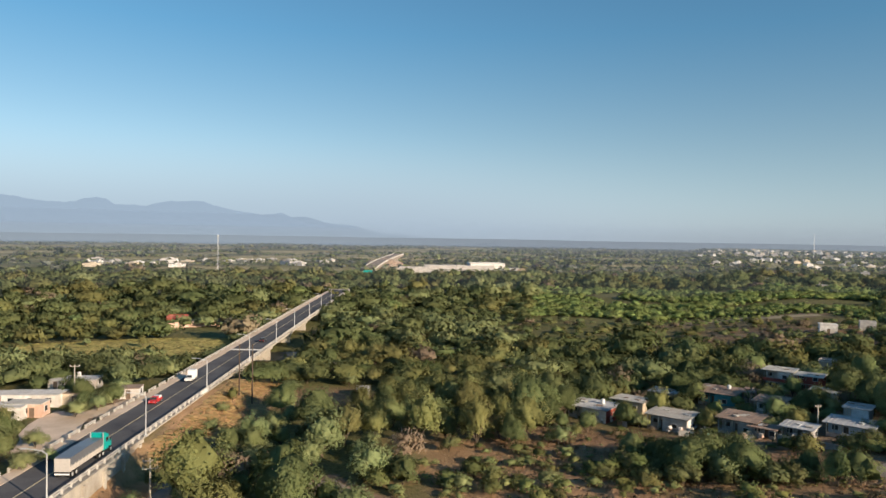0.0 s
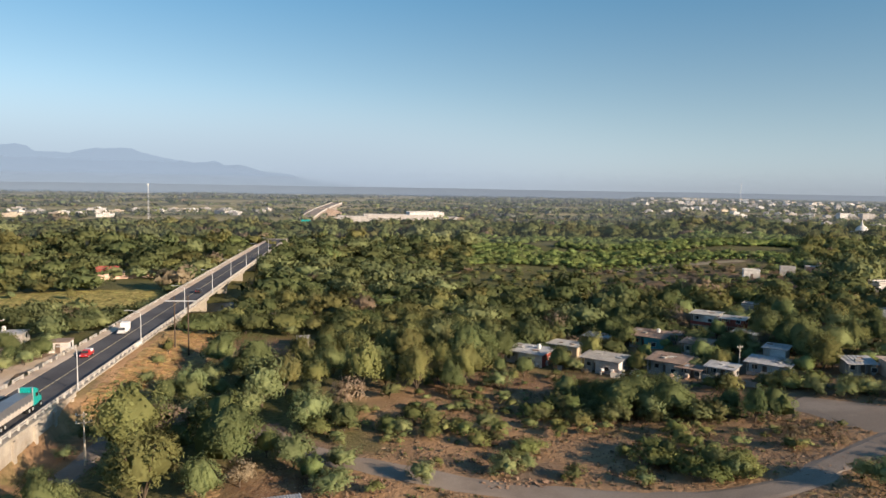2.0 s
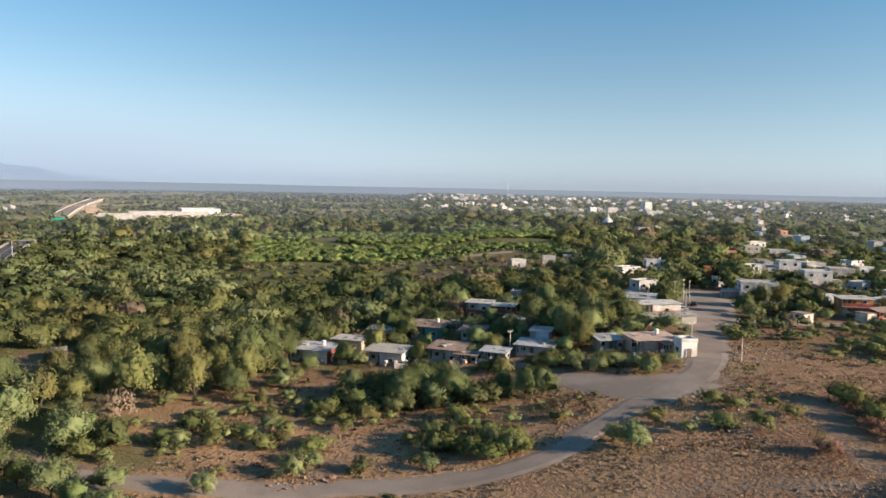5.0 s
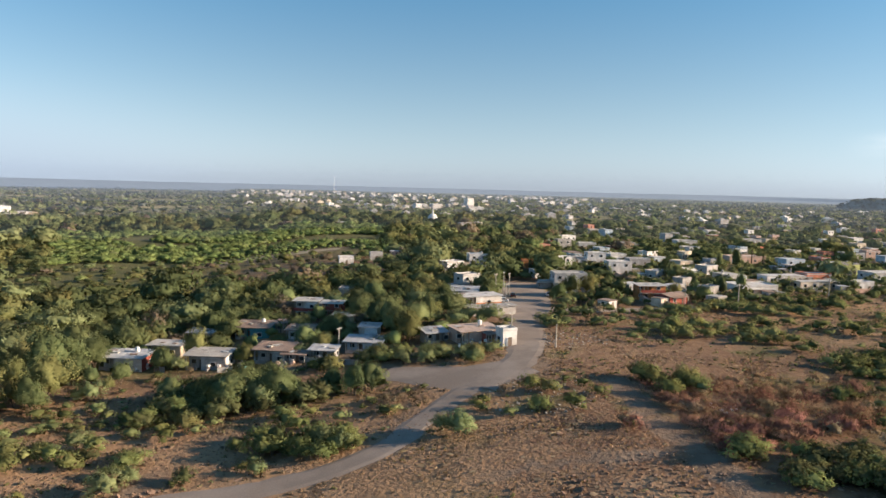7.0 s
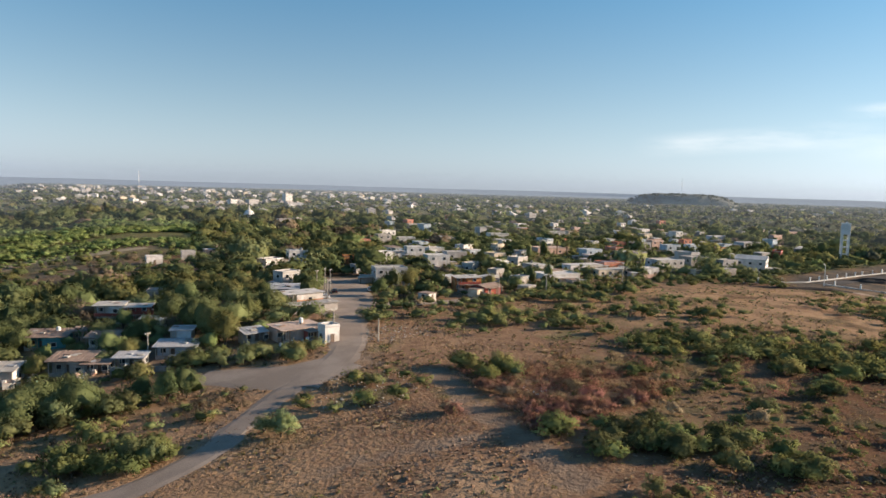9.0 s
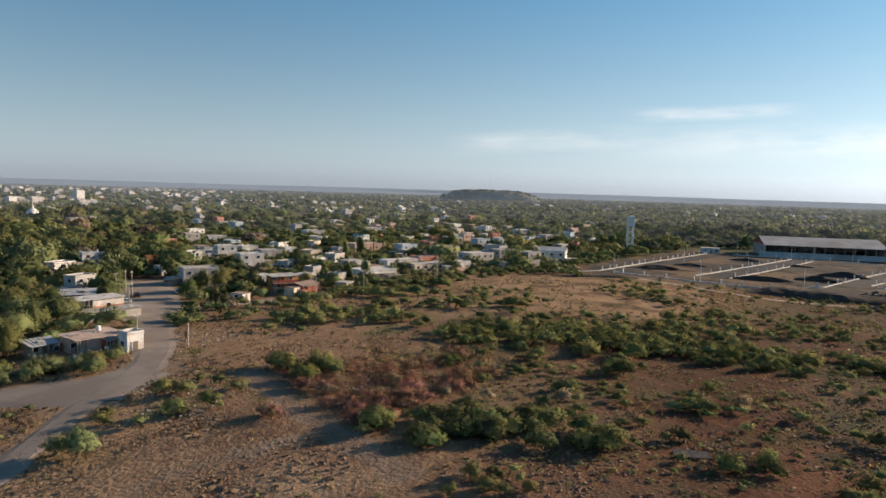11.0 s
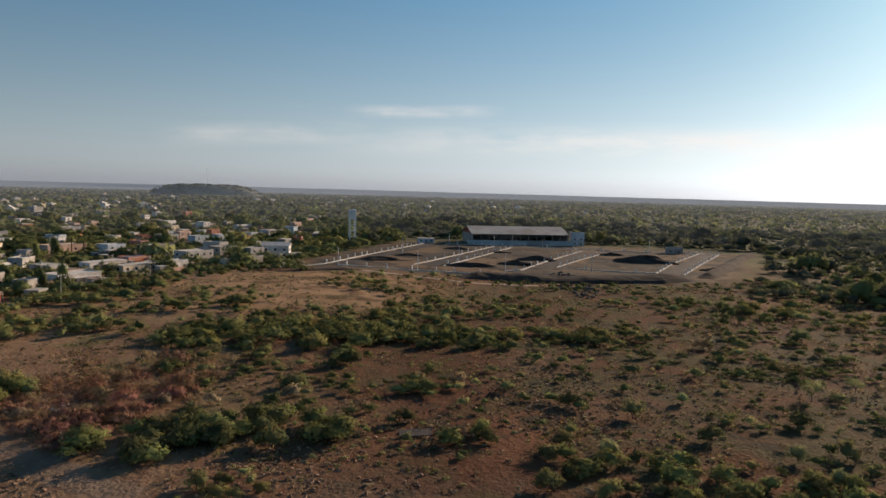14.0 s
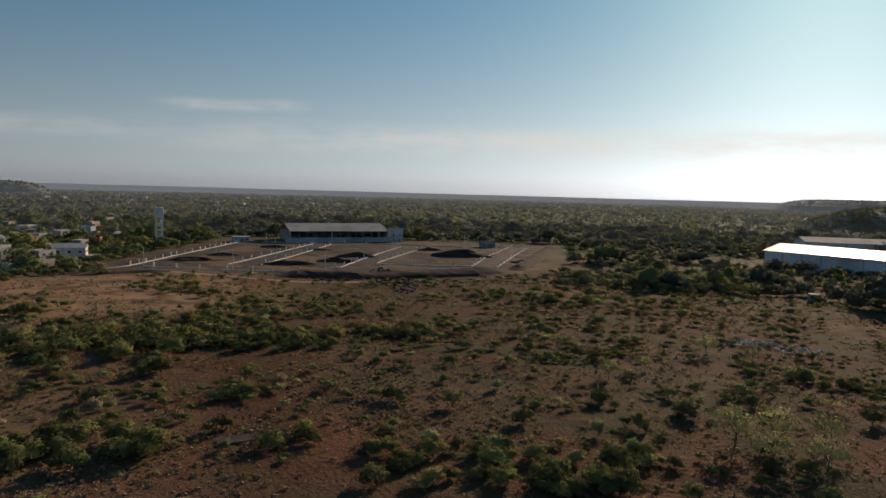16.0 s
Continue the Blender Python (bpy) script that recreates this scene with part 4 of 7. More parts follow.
house(246.5, 204.1, 10.5, 6.7, 5.6, "white", "white", -30, 2, 0, 0, label="plain white two-storey block building")
house(284.8, 223.7, 10.6, 6.8, 3.4, "grey", "white", -30)
house(249.4, 185.7, 8.5, 5.4, 3.4, "grey", "white", 3)
house(264.0, 182.5, 9.6, 6.1, 3.4, "blue", "white", 3, 1, 1.2, 0, label="pale blue house with a white gable roof")
house(238.2, 165.4, 6.0, 4.4, 3.4, "block", "grey", 3)
cabin(199.9, 151.5, 9.0, 6.0, 4.9, "orange", "pale", -30, "bright orange two-storey house with an open bay", "orange", 0.1, 0.45, 2, False)
house(199.4, 142.5, 9.7, 6.2, 2.9, "red", "rust", 3, 1, 0.7, 1.5, label="dark red low house with a porch")
house(223.3, 158.7, 7.9, 5.0, 2.7, "grey", "metal", 3)
house(245.8, 141.6, 16.7, 9.0, 3.4, "white", "white", -26, 1, 0, 2.0, label="white arcade house with a flat roof")
house(290.8, 154.0, 18.0, 6.6, 3.1, "white", "white", -24)
house(323.9, 247.7, 9.5, 6.0, 3.4, "white", "pale", 3)
house(343.8, 238.0, 7.2, 4.6, 3.4, "cream", "pale", 3)
house(353.8, 208.7, 21.2, 8.8, 3.4, "pink", "pale", -26)
house(338.7, 174.7, 9.9, 6.3, 5.6, "blue", "white", -26, 2, 0, 0)
house(173.4, 147.1, 4.0, 4.4, 2.4, "white", "rust", 3, label="small pale ruin at the field's edge")
house(308.0, 149.2, 11.7, 7.4, 3.4, "salmon", "white", -24, label="bright salmon pink house with a white parapet")
house(333.1, 169.3, 11.5, 7.3, 3.4, "grey", "white", -24)
house(345.9, 152.6, 8.8, 5.6, 5.6, "block", "grey", -26, 2, 0, 0)
house(319.6, 126.8, 15.2, 9.0, 5.6, "grey", "white", -25, 2, 0, 0, label="large grey house with a white windowed end")
house(412.7, 180.2, 11.7, 7.4, 5.6, "grey", "grey", -26, 2, 0, 0)
house(441.6, 182.6, 9.2, 5.8, 5.6, "pink", "white", -26, 2, 0, 0)
house(433.1, 202.4, 9.5, 6.0, 3.4, "salmon", "rust", -26)
house(410.9, 160.3, 10.3, 6.5, 5.6, "blue", "grey", -26, 2, 0, 0)
house(346.1, 122.6, 12.3, 7.8, 5.6, "block", "grey", -24, 2, 0, 0)
house(307.6, 106.9, 7.6, 4.8, 3.4, "cream", "grey", -24)
house(285.1, 137.2, 17.3, 5.5, 3.0, "cream", "pale", -24)
house(296.2, 125.2, 8.4, 5.3, 3.4, "white", "white", -24)
house(427.4, 152.8, 9.3, 5.9, 5.6, "blue", "pale", -26, 2, 0, 0)
house(459.1, 156.6, 6.7, 4.4, 5.6, "grey", "white", -26, 2, 0, 0)
house(445.2, 144.9, 10.3, 6.5, 3.4, "orange", "white", -26)
house(343.1, 106.8, 9.6, 6.1, 5.6, "grey", "grey", -24, 2, 0, 0)
house(357.7, 99.0, 13.5, 10.0, 6.4, "white", "white", -82, 2, 1.5, 0, label="white two-storey house with a gable roof near the lot")
house(519.7, 147.4, 16.6, 9.0, 3.4, "grey", "white", -26)
house(428.5, 105.2, 5.7, 4.4, 5.6, "red", "white", 3, 2, 0, 0)
house(517.0, 110.1, 15.9, 9.0, 3.0, "grey", "white", 3)
house(569.9, 184.3, 16.4, 9.0, 3.4, "white", "white", -26)
house(566.3, 232.6, 14.7, 9.0, 3.4, "white", "white", -26)
house(576.5, 219.8, 14.8, 9.0, 3.4, "grey", "white", -26)
house(554.3, 259.6, 10.5, 6.7, 3.4, "white", "white", -26)
house(487.0, 284.0, 15.4, 9.0, 3.4, "grey", "white", -26)
house(335.2, 303.5, 10.8, 6.9, 3.4, "white", "white", -30)
house(318.2, 324.7, 14.0, 8.9, 3.4, "salmon", "white", -30)
house(363.0, 297.2, 12.8, 8.2, 3.4, "grey", "white", -30)
house(424.5, 294.5, 14.1, 9.0, 3.4, "white", "pale", -30)
house(289.5, 188.4, 9.2, 5.9, 3.4, "grey", "pale", 3)
house(226.4, 145.8, 7.4, 4.7, 3.4, "block", "metal", 3)
house(213.2, 134.4, 5.5, 4.4, 2.5, "block", "grey", 3)
house(323.0, 99.5, 6.5, 4.4, 3.4, "block", "pale", -24)
house(366.9, 171.2, 6.9, 4.4, 3.4, "white", "pale", -24)
house(254.9, 244.8, 9.7, 6.2, 3.4, "white", "pale", -30)
# west of the road
house(-95.8, 150.5, 14.4, 5.5, 2.7, "white", "white", 6, label="long low whitewashed building with pale roof slabs")
house(-89.8, 153.4, 7.6, 4.4, 2.8, "pink", "pale", 6)
house(-93.5, 162.9, 12.3, 5.5, 2.7, "white", "white", 6, label="low whitewashed building beside a dirt yard")
house(-103.5, 162.2, 14.4, 5.5, 2.5, "pink", "white", 6)
house(-92.0, 181.3, 8.3, 5.5, 2.4, "grey", "metal", 8)
house(-75.4, 171.9, 4.6, 4.4, 2.4, "white", "rust", 8, label="small pale ruin beside the road")
house(-21.6, 197.2, 3.4, 4.4, 2.2, "block", "pale", 5)

def belt(x, y):
    a, r = az_of(x, y), np.hypot(x, y)
    return (a > 7) & (a < 32) & (r > 385) & (r < 620)


# more houses of the town, between the larger ones
def clear_of_houses(x, y, gap):
    return all(math.hypot(x - hx, y - hy) > hr + gap for hx, hy, hr in HOUSES) and not bool(blocked(x, y, 4, False))


town_pick = random.Random(5)
TOWN = []
for _ in range(5200):
    ta, tr = radians(town_pick.uniform(24, 77)), town_pick.uniform(235, 820)
    tx, ty = tr * math.sin(ta), tr * math.cos(ta)
    da = math.degrees(ta)
    if len(TOWN) > 112 or not clear_of_houses(tx, ty, 4.6 if tr < 480 else 9.0) or (da > 50 and tr < 255) or (da > 60 and tr < 330) or (da < 43 and tr < 560) or belt(np.array(tx), np.array(ty)):
        continue
    tw = town_pick.uniform(5.5, 11)
    TOWN.append(tw)
    two = town_pick.random() < 0.25
    house(tx, ty, tw, town_pick.uniform(4.5, 8), (5.4 if two else 3.0) + town_pick.uniform(-0.2, 0.6),
          town_pick.choice(("white", "white", "grey", "grey", "block", "block", "cream", "pink", "blue", "salmon")), town_pick.choice(("pale", "pale", "white", "grey", "grey", "rust", "metal")),
          town_pick.choice((-18, -18, 72)) + town_pick.uniform(-6, 6), 2 if two else 1)


# lean-tos and yard walls between the nearer town houses
yard_pick = random.Random(11)
for hx, hy, hr in [h for h in HOUSES if 180 < math.hypot(h[0], h[1]) < 400 and h[2] > 5.0 and h[0] > 150][:34]:
    ang = radians(-26) + yard_pick.choice((0, math.pi / 2))
    ox, oy = math.cos(ang) * (hr + 1.5), math.sin(ang) * (hr + 1.5)
    sx0, sy0 = hx + ox * yard_pick.choice((-1, 1)), hy + oy * yard_pick.choice((-1, 1))
    lean = thing("lean_to", Matrix.Translation((sx0, sy0, gz(sx0, sy0))) @ Matrix.Rotation(ang, 4, "Z"), "patched lean-to with a sheet roof beside a house", "shed", "yard sheds")
    lw, ld, lh = yard_pick.uniform(3, 5.5), yard_pick.uniform(2.5, 3.5), yard_pick.uniform(2.0, 2.6)
    part("wall", boxes((0, 0.4, lh / 2 - 0.2, lw, ld - 0.8, lh + 0.4)), WALLS[yard_pick.choice(("block", "grey", "cream", "block"))], lean)
    part("sheet_roof", boxes((0, 0, lh + 0.08, lw + 0.5, ld + 0.6, 0.1)), ROOFS[yard_pick.choice(("rust", "metal", "metal", "pale"))], lean)
    for q in (-1, 1):
        part("post", boxes((q * lw * 0.45, -ld / 2 + 0.1, lh / 2 - 0.1, 0.14, 0.14, lh + 0.2)), M_WOOD, lean)
    L_ = yard_pick.uniform(7, 13)
    yw = part("garden_wall", boxes((0, 0, 0.7, L_, 0.2, 1.8), (-L_ / 2, 0, 0.85, 0.35, 0.35, 2.1), (L_ / 2, 0, 0.85, 0.35, 0.35, 2.1)), WALLS[yard_pick.choice(("block", "grey", "white", "pink"))])
    wx, wy = hx * (1 - (hr + 2.5) / math.hypot(hx, hy)), hy * (1 - (hr + 2.5) / math.hypot(hx, hy))
    yw.matrix_basis = Matrix.Translation((wx, wy, gz(wx, wy))) @ Matrix.Rotation(ang, 4, "Z")
    tagged(yw, "plain yard wall in front of a house", "wall", "garden walls")


# ---- woods ----
def scatter(n, a0, a1, r0, r1):
    a = np.radians(rng.uniform(a0, a1, n))
    r = np.sqrt(rng.uniform(r0 * r0, r1 * r1, n))
    return r * np.sin(a), r * np.cos(a)


def spread(x, y, gap):
    """Drops points closer than gap to an earlier one."""
    cell, keep = {}, []
    for i, (px, py) in enumerate(zip(x, y)):
        k = (int(px // gap), int(py // gap))
        if any(math.hypot(px - qx, py - qy) < gap for dx in (-1, 0, 1) for dy in (-1, 0, 1) for qx, qy in cell.get((k[0] + dx, k[1] + dy), ())):
            continue
        cell.setdefault(k, []).append((px, py))
        keep.append(i)
    return np.array(keep, int)


def wood_edge(x, y):
    """Positive inside the riverside woods."""
    return np.where(x < -5, np.hypot(x, y) - 100, np.where(x < 50, y - (146 + 0.35 * x), np.minimum(y - 158 + 0.25 * (x - 50), 0.9 * y - x)))


def noise_mask(x, y, f):
    return np.array([noise.noise((a * f, b * f, 4.2)) for a, b in zip(x, y)])


def pick_species(x, y):
    if -9 < az_of(x, y) < 7 and 150 < math.hypot(x, y) < 225 and rng.uniform() < 0.6:
        return "olive"
    k = noise.noise((x * 0.016, y * 0.016, 1.7)) * 1.1 + rng.uniform(-0.32, 0.32)
    if rng.uniform() < 0.05:
        return "brown"
    if k < -0.28:
        return "mesquite"
    if k < 0.2:
        return "dark"
    if k < 0.55:
        return "olive"
    return "bright" if rng.uniform() < 0.35 else "dark"


# yard trees beside the nearer houses
for hx, hy, hr in list(HOUSES):
    r = math.hypot(hx, hy)
    if r > 262 or hx < 0 or hr < 3.4:
        continue
    for side in (-1, 1):
        q, s = hr + rng.uniform(2.5, 4.5), rng.uniform(0.45, 0.8)
        bx, by = hx + hx / r * q * 0.8 + side * hy / r * q, hy + hy / r * q * 0.8 - side * hx / r * q
        if not bool(blocked(bx, by, 0.3, False)):
            plant(bx, by, ["dark", "dark", "olive", "bright", "mesquite"][int(rng.integers(5))], s, group="yard trees")

# nearest trees, one by one
x, y = scatter(9000, -36, 46, 98, 262)
ok = (wood_edge(x, y) > 0) & ~((az_of(x, y) > 12) & (az_of(x, y) < 40) & (np.hypot(x, y) < 176)) & ~blocked(x, y, 2.2) & (land_cover(x, y)[1] < 0.4)
x, y = x[ok], y[ok]
k = spread(x, y, 5.6)
NEAR = list(zip(x[k], y[k]))
NEAR.sort(key=lambda p: math.hypot(*p))
for px, py in NEAR[:105]:
    sp = pick_species(px, py)
    if math.hypot(px, py) < 150 and rng.uniform() < 0.6:
        sp = ["mesquite", "mesquite", "bright", "mesquite"][int(rng.integers(4))]
    plant(px, py, sp, float(np.clip(rng.lognormal(-0.1, 0.3), 0.5, 1.6)) * (0.7 if px > 25 else 1.0), tall=rng.uniform(0.85, 1.25))
REST = NEAR[280:]

def before_sand(x, y):
    """True in the low growth in front of the sand bar."""
    d = line_distance(np.array([x, x * 1.05, x * 1.1, x * 1.15]), np.array([y, y * 1.05, y * 1.1, y * 1.15]), SAND_LINE)
    return bool(d.min() < 14)


# woods further off, too many to count
def far_crowns(pts, species_of, size, quads, leaf, name, label, tall=1.0):
    groups = {}
    for px, py in pts:
        groups.setdefault(species_of(px, py), []).append((px, py))
    for sp, ps in groups.items():
        ps = np.array(ps)
        base = [crown_quads(200 + i, 1.0, 1.0, 0.1, 14 + quads // 26, quads, leaf * 0.8, AIRY.get(sp, 0.1) * 0.5) for i in range(8)]
        out, tag, bear = [], [], []
        for px, py in ps:
            low = 0.5 if 4 < az_of(px, py) < 33 and 290 < math.hypot(px, py) < 390 else 1.0
            if before_sand(px, py):
                low = 0.42
            big = float(np.clip(rng.lognormal(-0.06, 0.32), 0.5, 1.8))
            s, h = low * size * big, low * size * 1.25 * tall * big ** 0.7 * rng.uniform(0.75, 1.2)
            a = rng.uniform(0, 6.28)
            c, sn = math.cos(a), math.sin(a)
            q, bn = base[int(rng.integers(8))]
            q = np.stack([(q[..., 0] * c - q[..., 1] * sn) * s + px, (q[..., 0] * sn + q[..., 1] * c) * s + py, q[..., 2] * h + gz(px, py) - 0.1], -1)
            out.append(q)
            bear.append(spin(bn, a))
            tag.append(np.full(quads, rng.uniform()))
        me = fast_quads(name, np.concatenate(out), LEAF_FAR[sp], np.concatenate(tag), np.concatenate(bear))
        tagged(new(name, me), f"{WORDS[sp]} {label}", "trees", kind="stuff")


far_crowns(NEAR[105:280], pick_species, 4.3, 1000, 0.068, "woodland", "crowns of the riverside wood beyond the first trees", 1.1)
far_crowns(REST, pick_species, 4.4, 420, 0.115, "woodland", "crowns of the riverside wood")
x, y = scatter(30000, -38, 45, 262, 480)
ok = ~blocked(x, y, 2) & ~belt(x, y) & (land_cover(x, y)[1] < 0.4)
x, y = x[ok], y[ok]
k = spread(x, y, 13.5)
far_crowns(list(zip(x[k], y[k])), pick_species, 6.4, 420, 0.12, "woodland", "tall crowns of the distant riverside wood", 0.95)
k = spread(x[::-1], y[::-1], 7.4)
far_crowns(list(zip(x[::-1][k], y[::-1][k])), pick_species, 4.0, 130, 0.19, "woodland", "crowns of the distant riverside wood")
x, y = scatter(30000, -38, 45, 480, 780)
ok = ~belt(x, y)
x, y = x[ok], y[ok]
k = spread(x, y, 15)
far_crowns(list(zip(x[k], y[k])), pick_species, 6.8, 190, 0.18, "woodland", "tall crowns of the wood towards the plain")
k = spread(x[::-1], y[::-1], 9.5)
far_crowns(list(zip(x[::-1][k], y[::-1][k])), pick_species, 4.6, 104, 0.22, "woodland", "crowns of the wood towards the plain")
x, y = scatter(14000, 6, 33, 380, 625)
ok = belt(x, y) & (noise_mask(x, y, 0.02) > -0.2)
x, y = x[ok], y[ok]
k = spread(x, y, 3.0)
far_crowns(list(zip(x[k], y[k])), lambda a, b: "reed" if rng.uniform() < 0.88 else "mesquite", 2.8, 104, 0.2, "reed_belt", "shrubs along the river bed")


def in_lot(x, y, pad=0):
    a, r = az_of(x, y), np.hypot(x, y)
    return (r > lot_front(x, y) - 4 - pad) & (r < 515 + pad) & (a > 77 - pad * 0.15) & (a < 111 + pad * 0.15) & (lot_north(x, y) < 14 + pad)


# trees among the houses of the town
x, y = scatter(16000, 40, 84, 215, 760)
ok = ~blocked(x, y, 0.6) & ~in_lot(x, y, 6) & ~((az_of(x, y) > 44) & (np.hypot(x, y) < 262) & (az_of(x, y) > 50)) & ~((az_of(x, y) > 62) & (np.hypot(x, y) < 305))
x, y = x[ok], y[ok]
k = spread(x, y, 6.9)
TOWN_TREES = list(zip(x[k], y[k]))


def town_species(x, y):
    return "dark" if rng.uniform() < 0.5 else pick_species(x, y)


far_crowns(TOWN_TREES[::7], town_species, 5.0, 260, 0.17, "town_trees", "tall tree crowns between the houses")
far_crowns([p for i, p in enumerate(TOWN_TREES) if i % 7], town_species, 2.9, 150, 0.15, "town_trees", "tree crowns between the houses")
x, y = scatter(15000, 42, 79, 185, 520)
ok = ~blocked(x, y, -0.5) & ~in_lot(x, y, 4) & ((np.hypot(x, y) > np.interp(az_of(x, y), [42, 50, 53, 60, 66, 72, 79], [190, 196, 228, 236, 262, 300, 320])))
x, y = x[ok], y[ok]
k = spread(x, y, 4.6)
far_crowns(list(zip(x[k], y[k])), town_species, 2.3, 110, 0.19, "town_shrubs", "small trees and hedges in the yards of the town")
x, y = scatter(24000, 80, 150, 290, 800)
ok = ~in_lot(x, y, 10) & ~blocked(x, y, 2) & (noise_mask(x, y, 0.02) > -0.35)
ok &= ~((az_of(x, y) < 112) & (np.hypot(x, y) < 470)) & ~((az_of(x, y) > 122) & (np.hypot(x, y) > 420) & (np.hypot(x, y) < 480))
x, y = x[ok], y[ok]
k = spread(x, y, 6.2)
# scrub towards the sun mostly takes the leaf tone greyed for haze
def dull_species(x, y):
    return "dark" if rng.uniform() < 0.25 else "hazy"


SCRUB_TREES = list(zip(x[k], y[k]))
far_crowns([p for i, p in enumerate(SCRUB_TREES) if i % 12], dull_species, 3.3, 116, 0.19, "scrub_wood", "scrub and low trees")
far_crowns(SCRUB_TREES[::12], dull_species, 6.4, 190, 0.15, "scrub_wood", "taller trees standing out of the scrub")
x, y = scatter(60000, -42, 150, 760, 3000)
ok = open_land(x, y) < 0.5
x, y = x[ok], y[ok]
k = spread(x, y, 13.0)
# crowns turn greyer with distance: haze put into the leaf colours
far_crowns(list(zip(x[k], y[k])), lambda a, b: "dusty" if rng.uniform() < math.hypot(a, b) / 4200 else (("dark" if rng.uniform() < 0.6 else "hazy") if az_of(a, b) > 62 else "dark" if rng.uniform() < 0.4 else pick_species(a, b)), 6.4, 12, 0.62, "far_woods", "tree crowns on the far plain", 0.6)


# ---- far town, hills and distance ----
def far_town():
    x1, y1 = scatter(230, 20, 48, 1050, 2700)
    x2, y2 = scatter(70, 24, 66, 820, 1400)
    x3, y3 = scatter(34, -27, -8, 960, 1180)
    x4, y4 = scatter(34, 48, 100, 900, 2400)
    bms = {k: bmesh.new() for k in ("white", "cream", "grey")}
    for px, py in list(zip(np.r_[x1, x2, x3, x4], np.r_[y1, y2, y3, y4])):
        r = math.hypot(px, py)
        w, d, h = rng.uniform(7, 14), rng.uniform(6, 12), rng.choice([3.4, 3.8, 4.4, 6.0])
        if az_of(px, py) < -5:
            w, h = w * rng.uniform(1.0, 2.0), rng.uniform(3.5, 5.0)
        if r > 1600 and az_of(px, py) < 52:
            h += 1.8
        k = rng.choice(["white", "white", "white", "grey", "grey", "grey", "cream"])
        z, a = gz(px, py), rng.uniform(-0.7, 0.1)
        add_box(bms[k], px, py, z + h / 2, w, d, h, a)
        add_box(bms[k], px + 1, py + 1, z + h + 0.6, w * 0.35, d * 0.35, 1.4, a)
    for k, bm in bms.items():
        tagged(part("distant_houses", bm, WALLS[k]), f"{k} flat-roofed houses of the distant town", "houses", kind="stuff")


far_town()


def backdrop(name, a0, a1, rings, profile, c1, c2, label, glow=0.0):
    """A far rise of land: rings of (radius, height share) closed by a skyline."""
    n = 420
    verts, faces = [], []
    for i in range(n + 1):
        a = radians(a0 + (a1 - a0) * i / n)
        h = profile(math.degrees(a))
        for r, base, share in rings:
            verts.append((r * math.sin(a), r * math.cos(a), base + h * share))
    c = len(rings)
    for i in range(n):
        for k in range(c - 1):
            p = i * c + k
            faces.append((p, p + 1, p + c + 1, p + c))
    m = bpy.data.materials.new(name + "_land")
    m.use_nodes = True
    b_ = m.node_tree.nodes["Principled BSDF"]
    b_.inputs["Roughness"].default_value, b_.inputs["Specular IOR Level"].default_value = 1.0, 0.0
    m.node_tree.links.new(mix_node(m.node_tree, noise_node(m.node_tree, 0.0025, 4, 0.3, 0.7), c1, c2), b_.inputs["Base Color"])
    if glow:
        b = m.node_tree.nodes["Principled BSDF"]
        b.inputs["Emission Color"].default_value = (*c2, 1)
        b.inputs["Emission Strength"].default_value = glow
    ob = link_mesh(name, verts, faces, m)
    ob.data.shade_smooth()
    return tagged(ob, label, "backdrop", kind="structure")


def horizon_profile(a):
    return 27 + 3.0 * noise.noise((a * 0.09, 0.3, 0)) + 1.2 * noise.noise((a * 0.5, 1.3, 0))


# haze is put into the plain's blue-grey colour and its emission
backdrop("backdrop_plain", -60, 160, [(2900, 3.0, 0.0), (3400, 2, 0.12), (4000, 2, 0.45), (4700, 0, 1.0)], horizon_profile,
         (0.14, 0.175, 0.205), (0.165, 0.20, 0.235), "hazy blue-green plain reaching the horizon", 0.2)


def mountain_profile(a):
    knots = ((-60, 200), (-42, 235), (-33.5, 250), (-31.5, 246), (-30.4, 226), (-29.2, 215), (-27.6, 216), (-26.9, 240), (-26.2, 248), (-25.4, 243), (-24.9, 210), (-22.8, 206), (-21.9, 226), (-21.0, 240), (-18.6, 244), (-17.8, 216), (-16.4, 190), (-15.2, 176), (-14.3, 166), (-13.3, 174), (-12.8, 182), (-12.3, 160), (-11.0, 120), (-8, 70), (-4, 40), (2, 22), (6, 12))
    xs_, hs = zip(*knots)
    v = float(np.interp(a, xs_, hs))
    return v * (1 + 0.02 * noise.noise((a * 0.9, 7, 0)) + 0.02 * noise.noise((a * 2.4, 2, 0)) + 0.012 * noise.noise((a * 7.0, 3, 0)))


# blue of the distance haze is put into the mountains' base colour
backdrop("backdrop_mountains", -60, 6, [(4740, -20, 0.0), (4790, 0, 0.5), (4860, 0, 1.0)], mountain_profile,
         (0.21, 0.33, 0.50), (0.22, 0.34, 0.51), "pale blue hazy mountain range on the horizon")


def second_range(a):
    return float(np.interp(a, (-40, -24, -14, -11, -7.5, -5.6, -3.8, 0, 5, 12, 20), (150, 190, 165, 150, 104, 66, 46, 26, 12, 6, 2))) * (1 + 0.1 * noise.noise((a * 0.5, 31, 0)))


# same haze blue, a little paler, in the farther range's colour
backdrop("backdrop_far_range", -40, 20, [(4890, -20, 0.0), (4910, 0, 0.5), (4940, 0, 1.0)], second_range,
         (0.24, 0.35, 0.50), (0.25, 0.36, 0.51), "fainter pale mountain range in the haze")


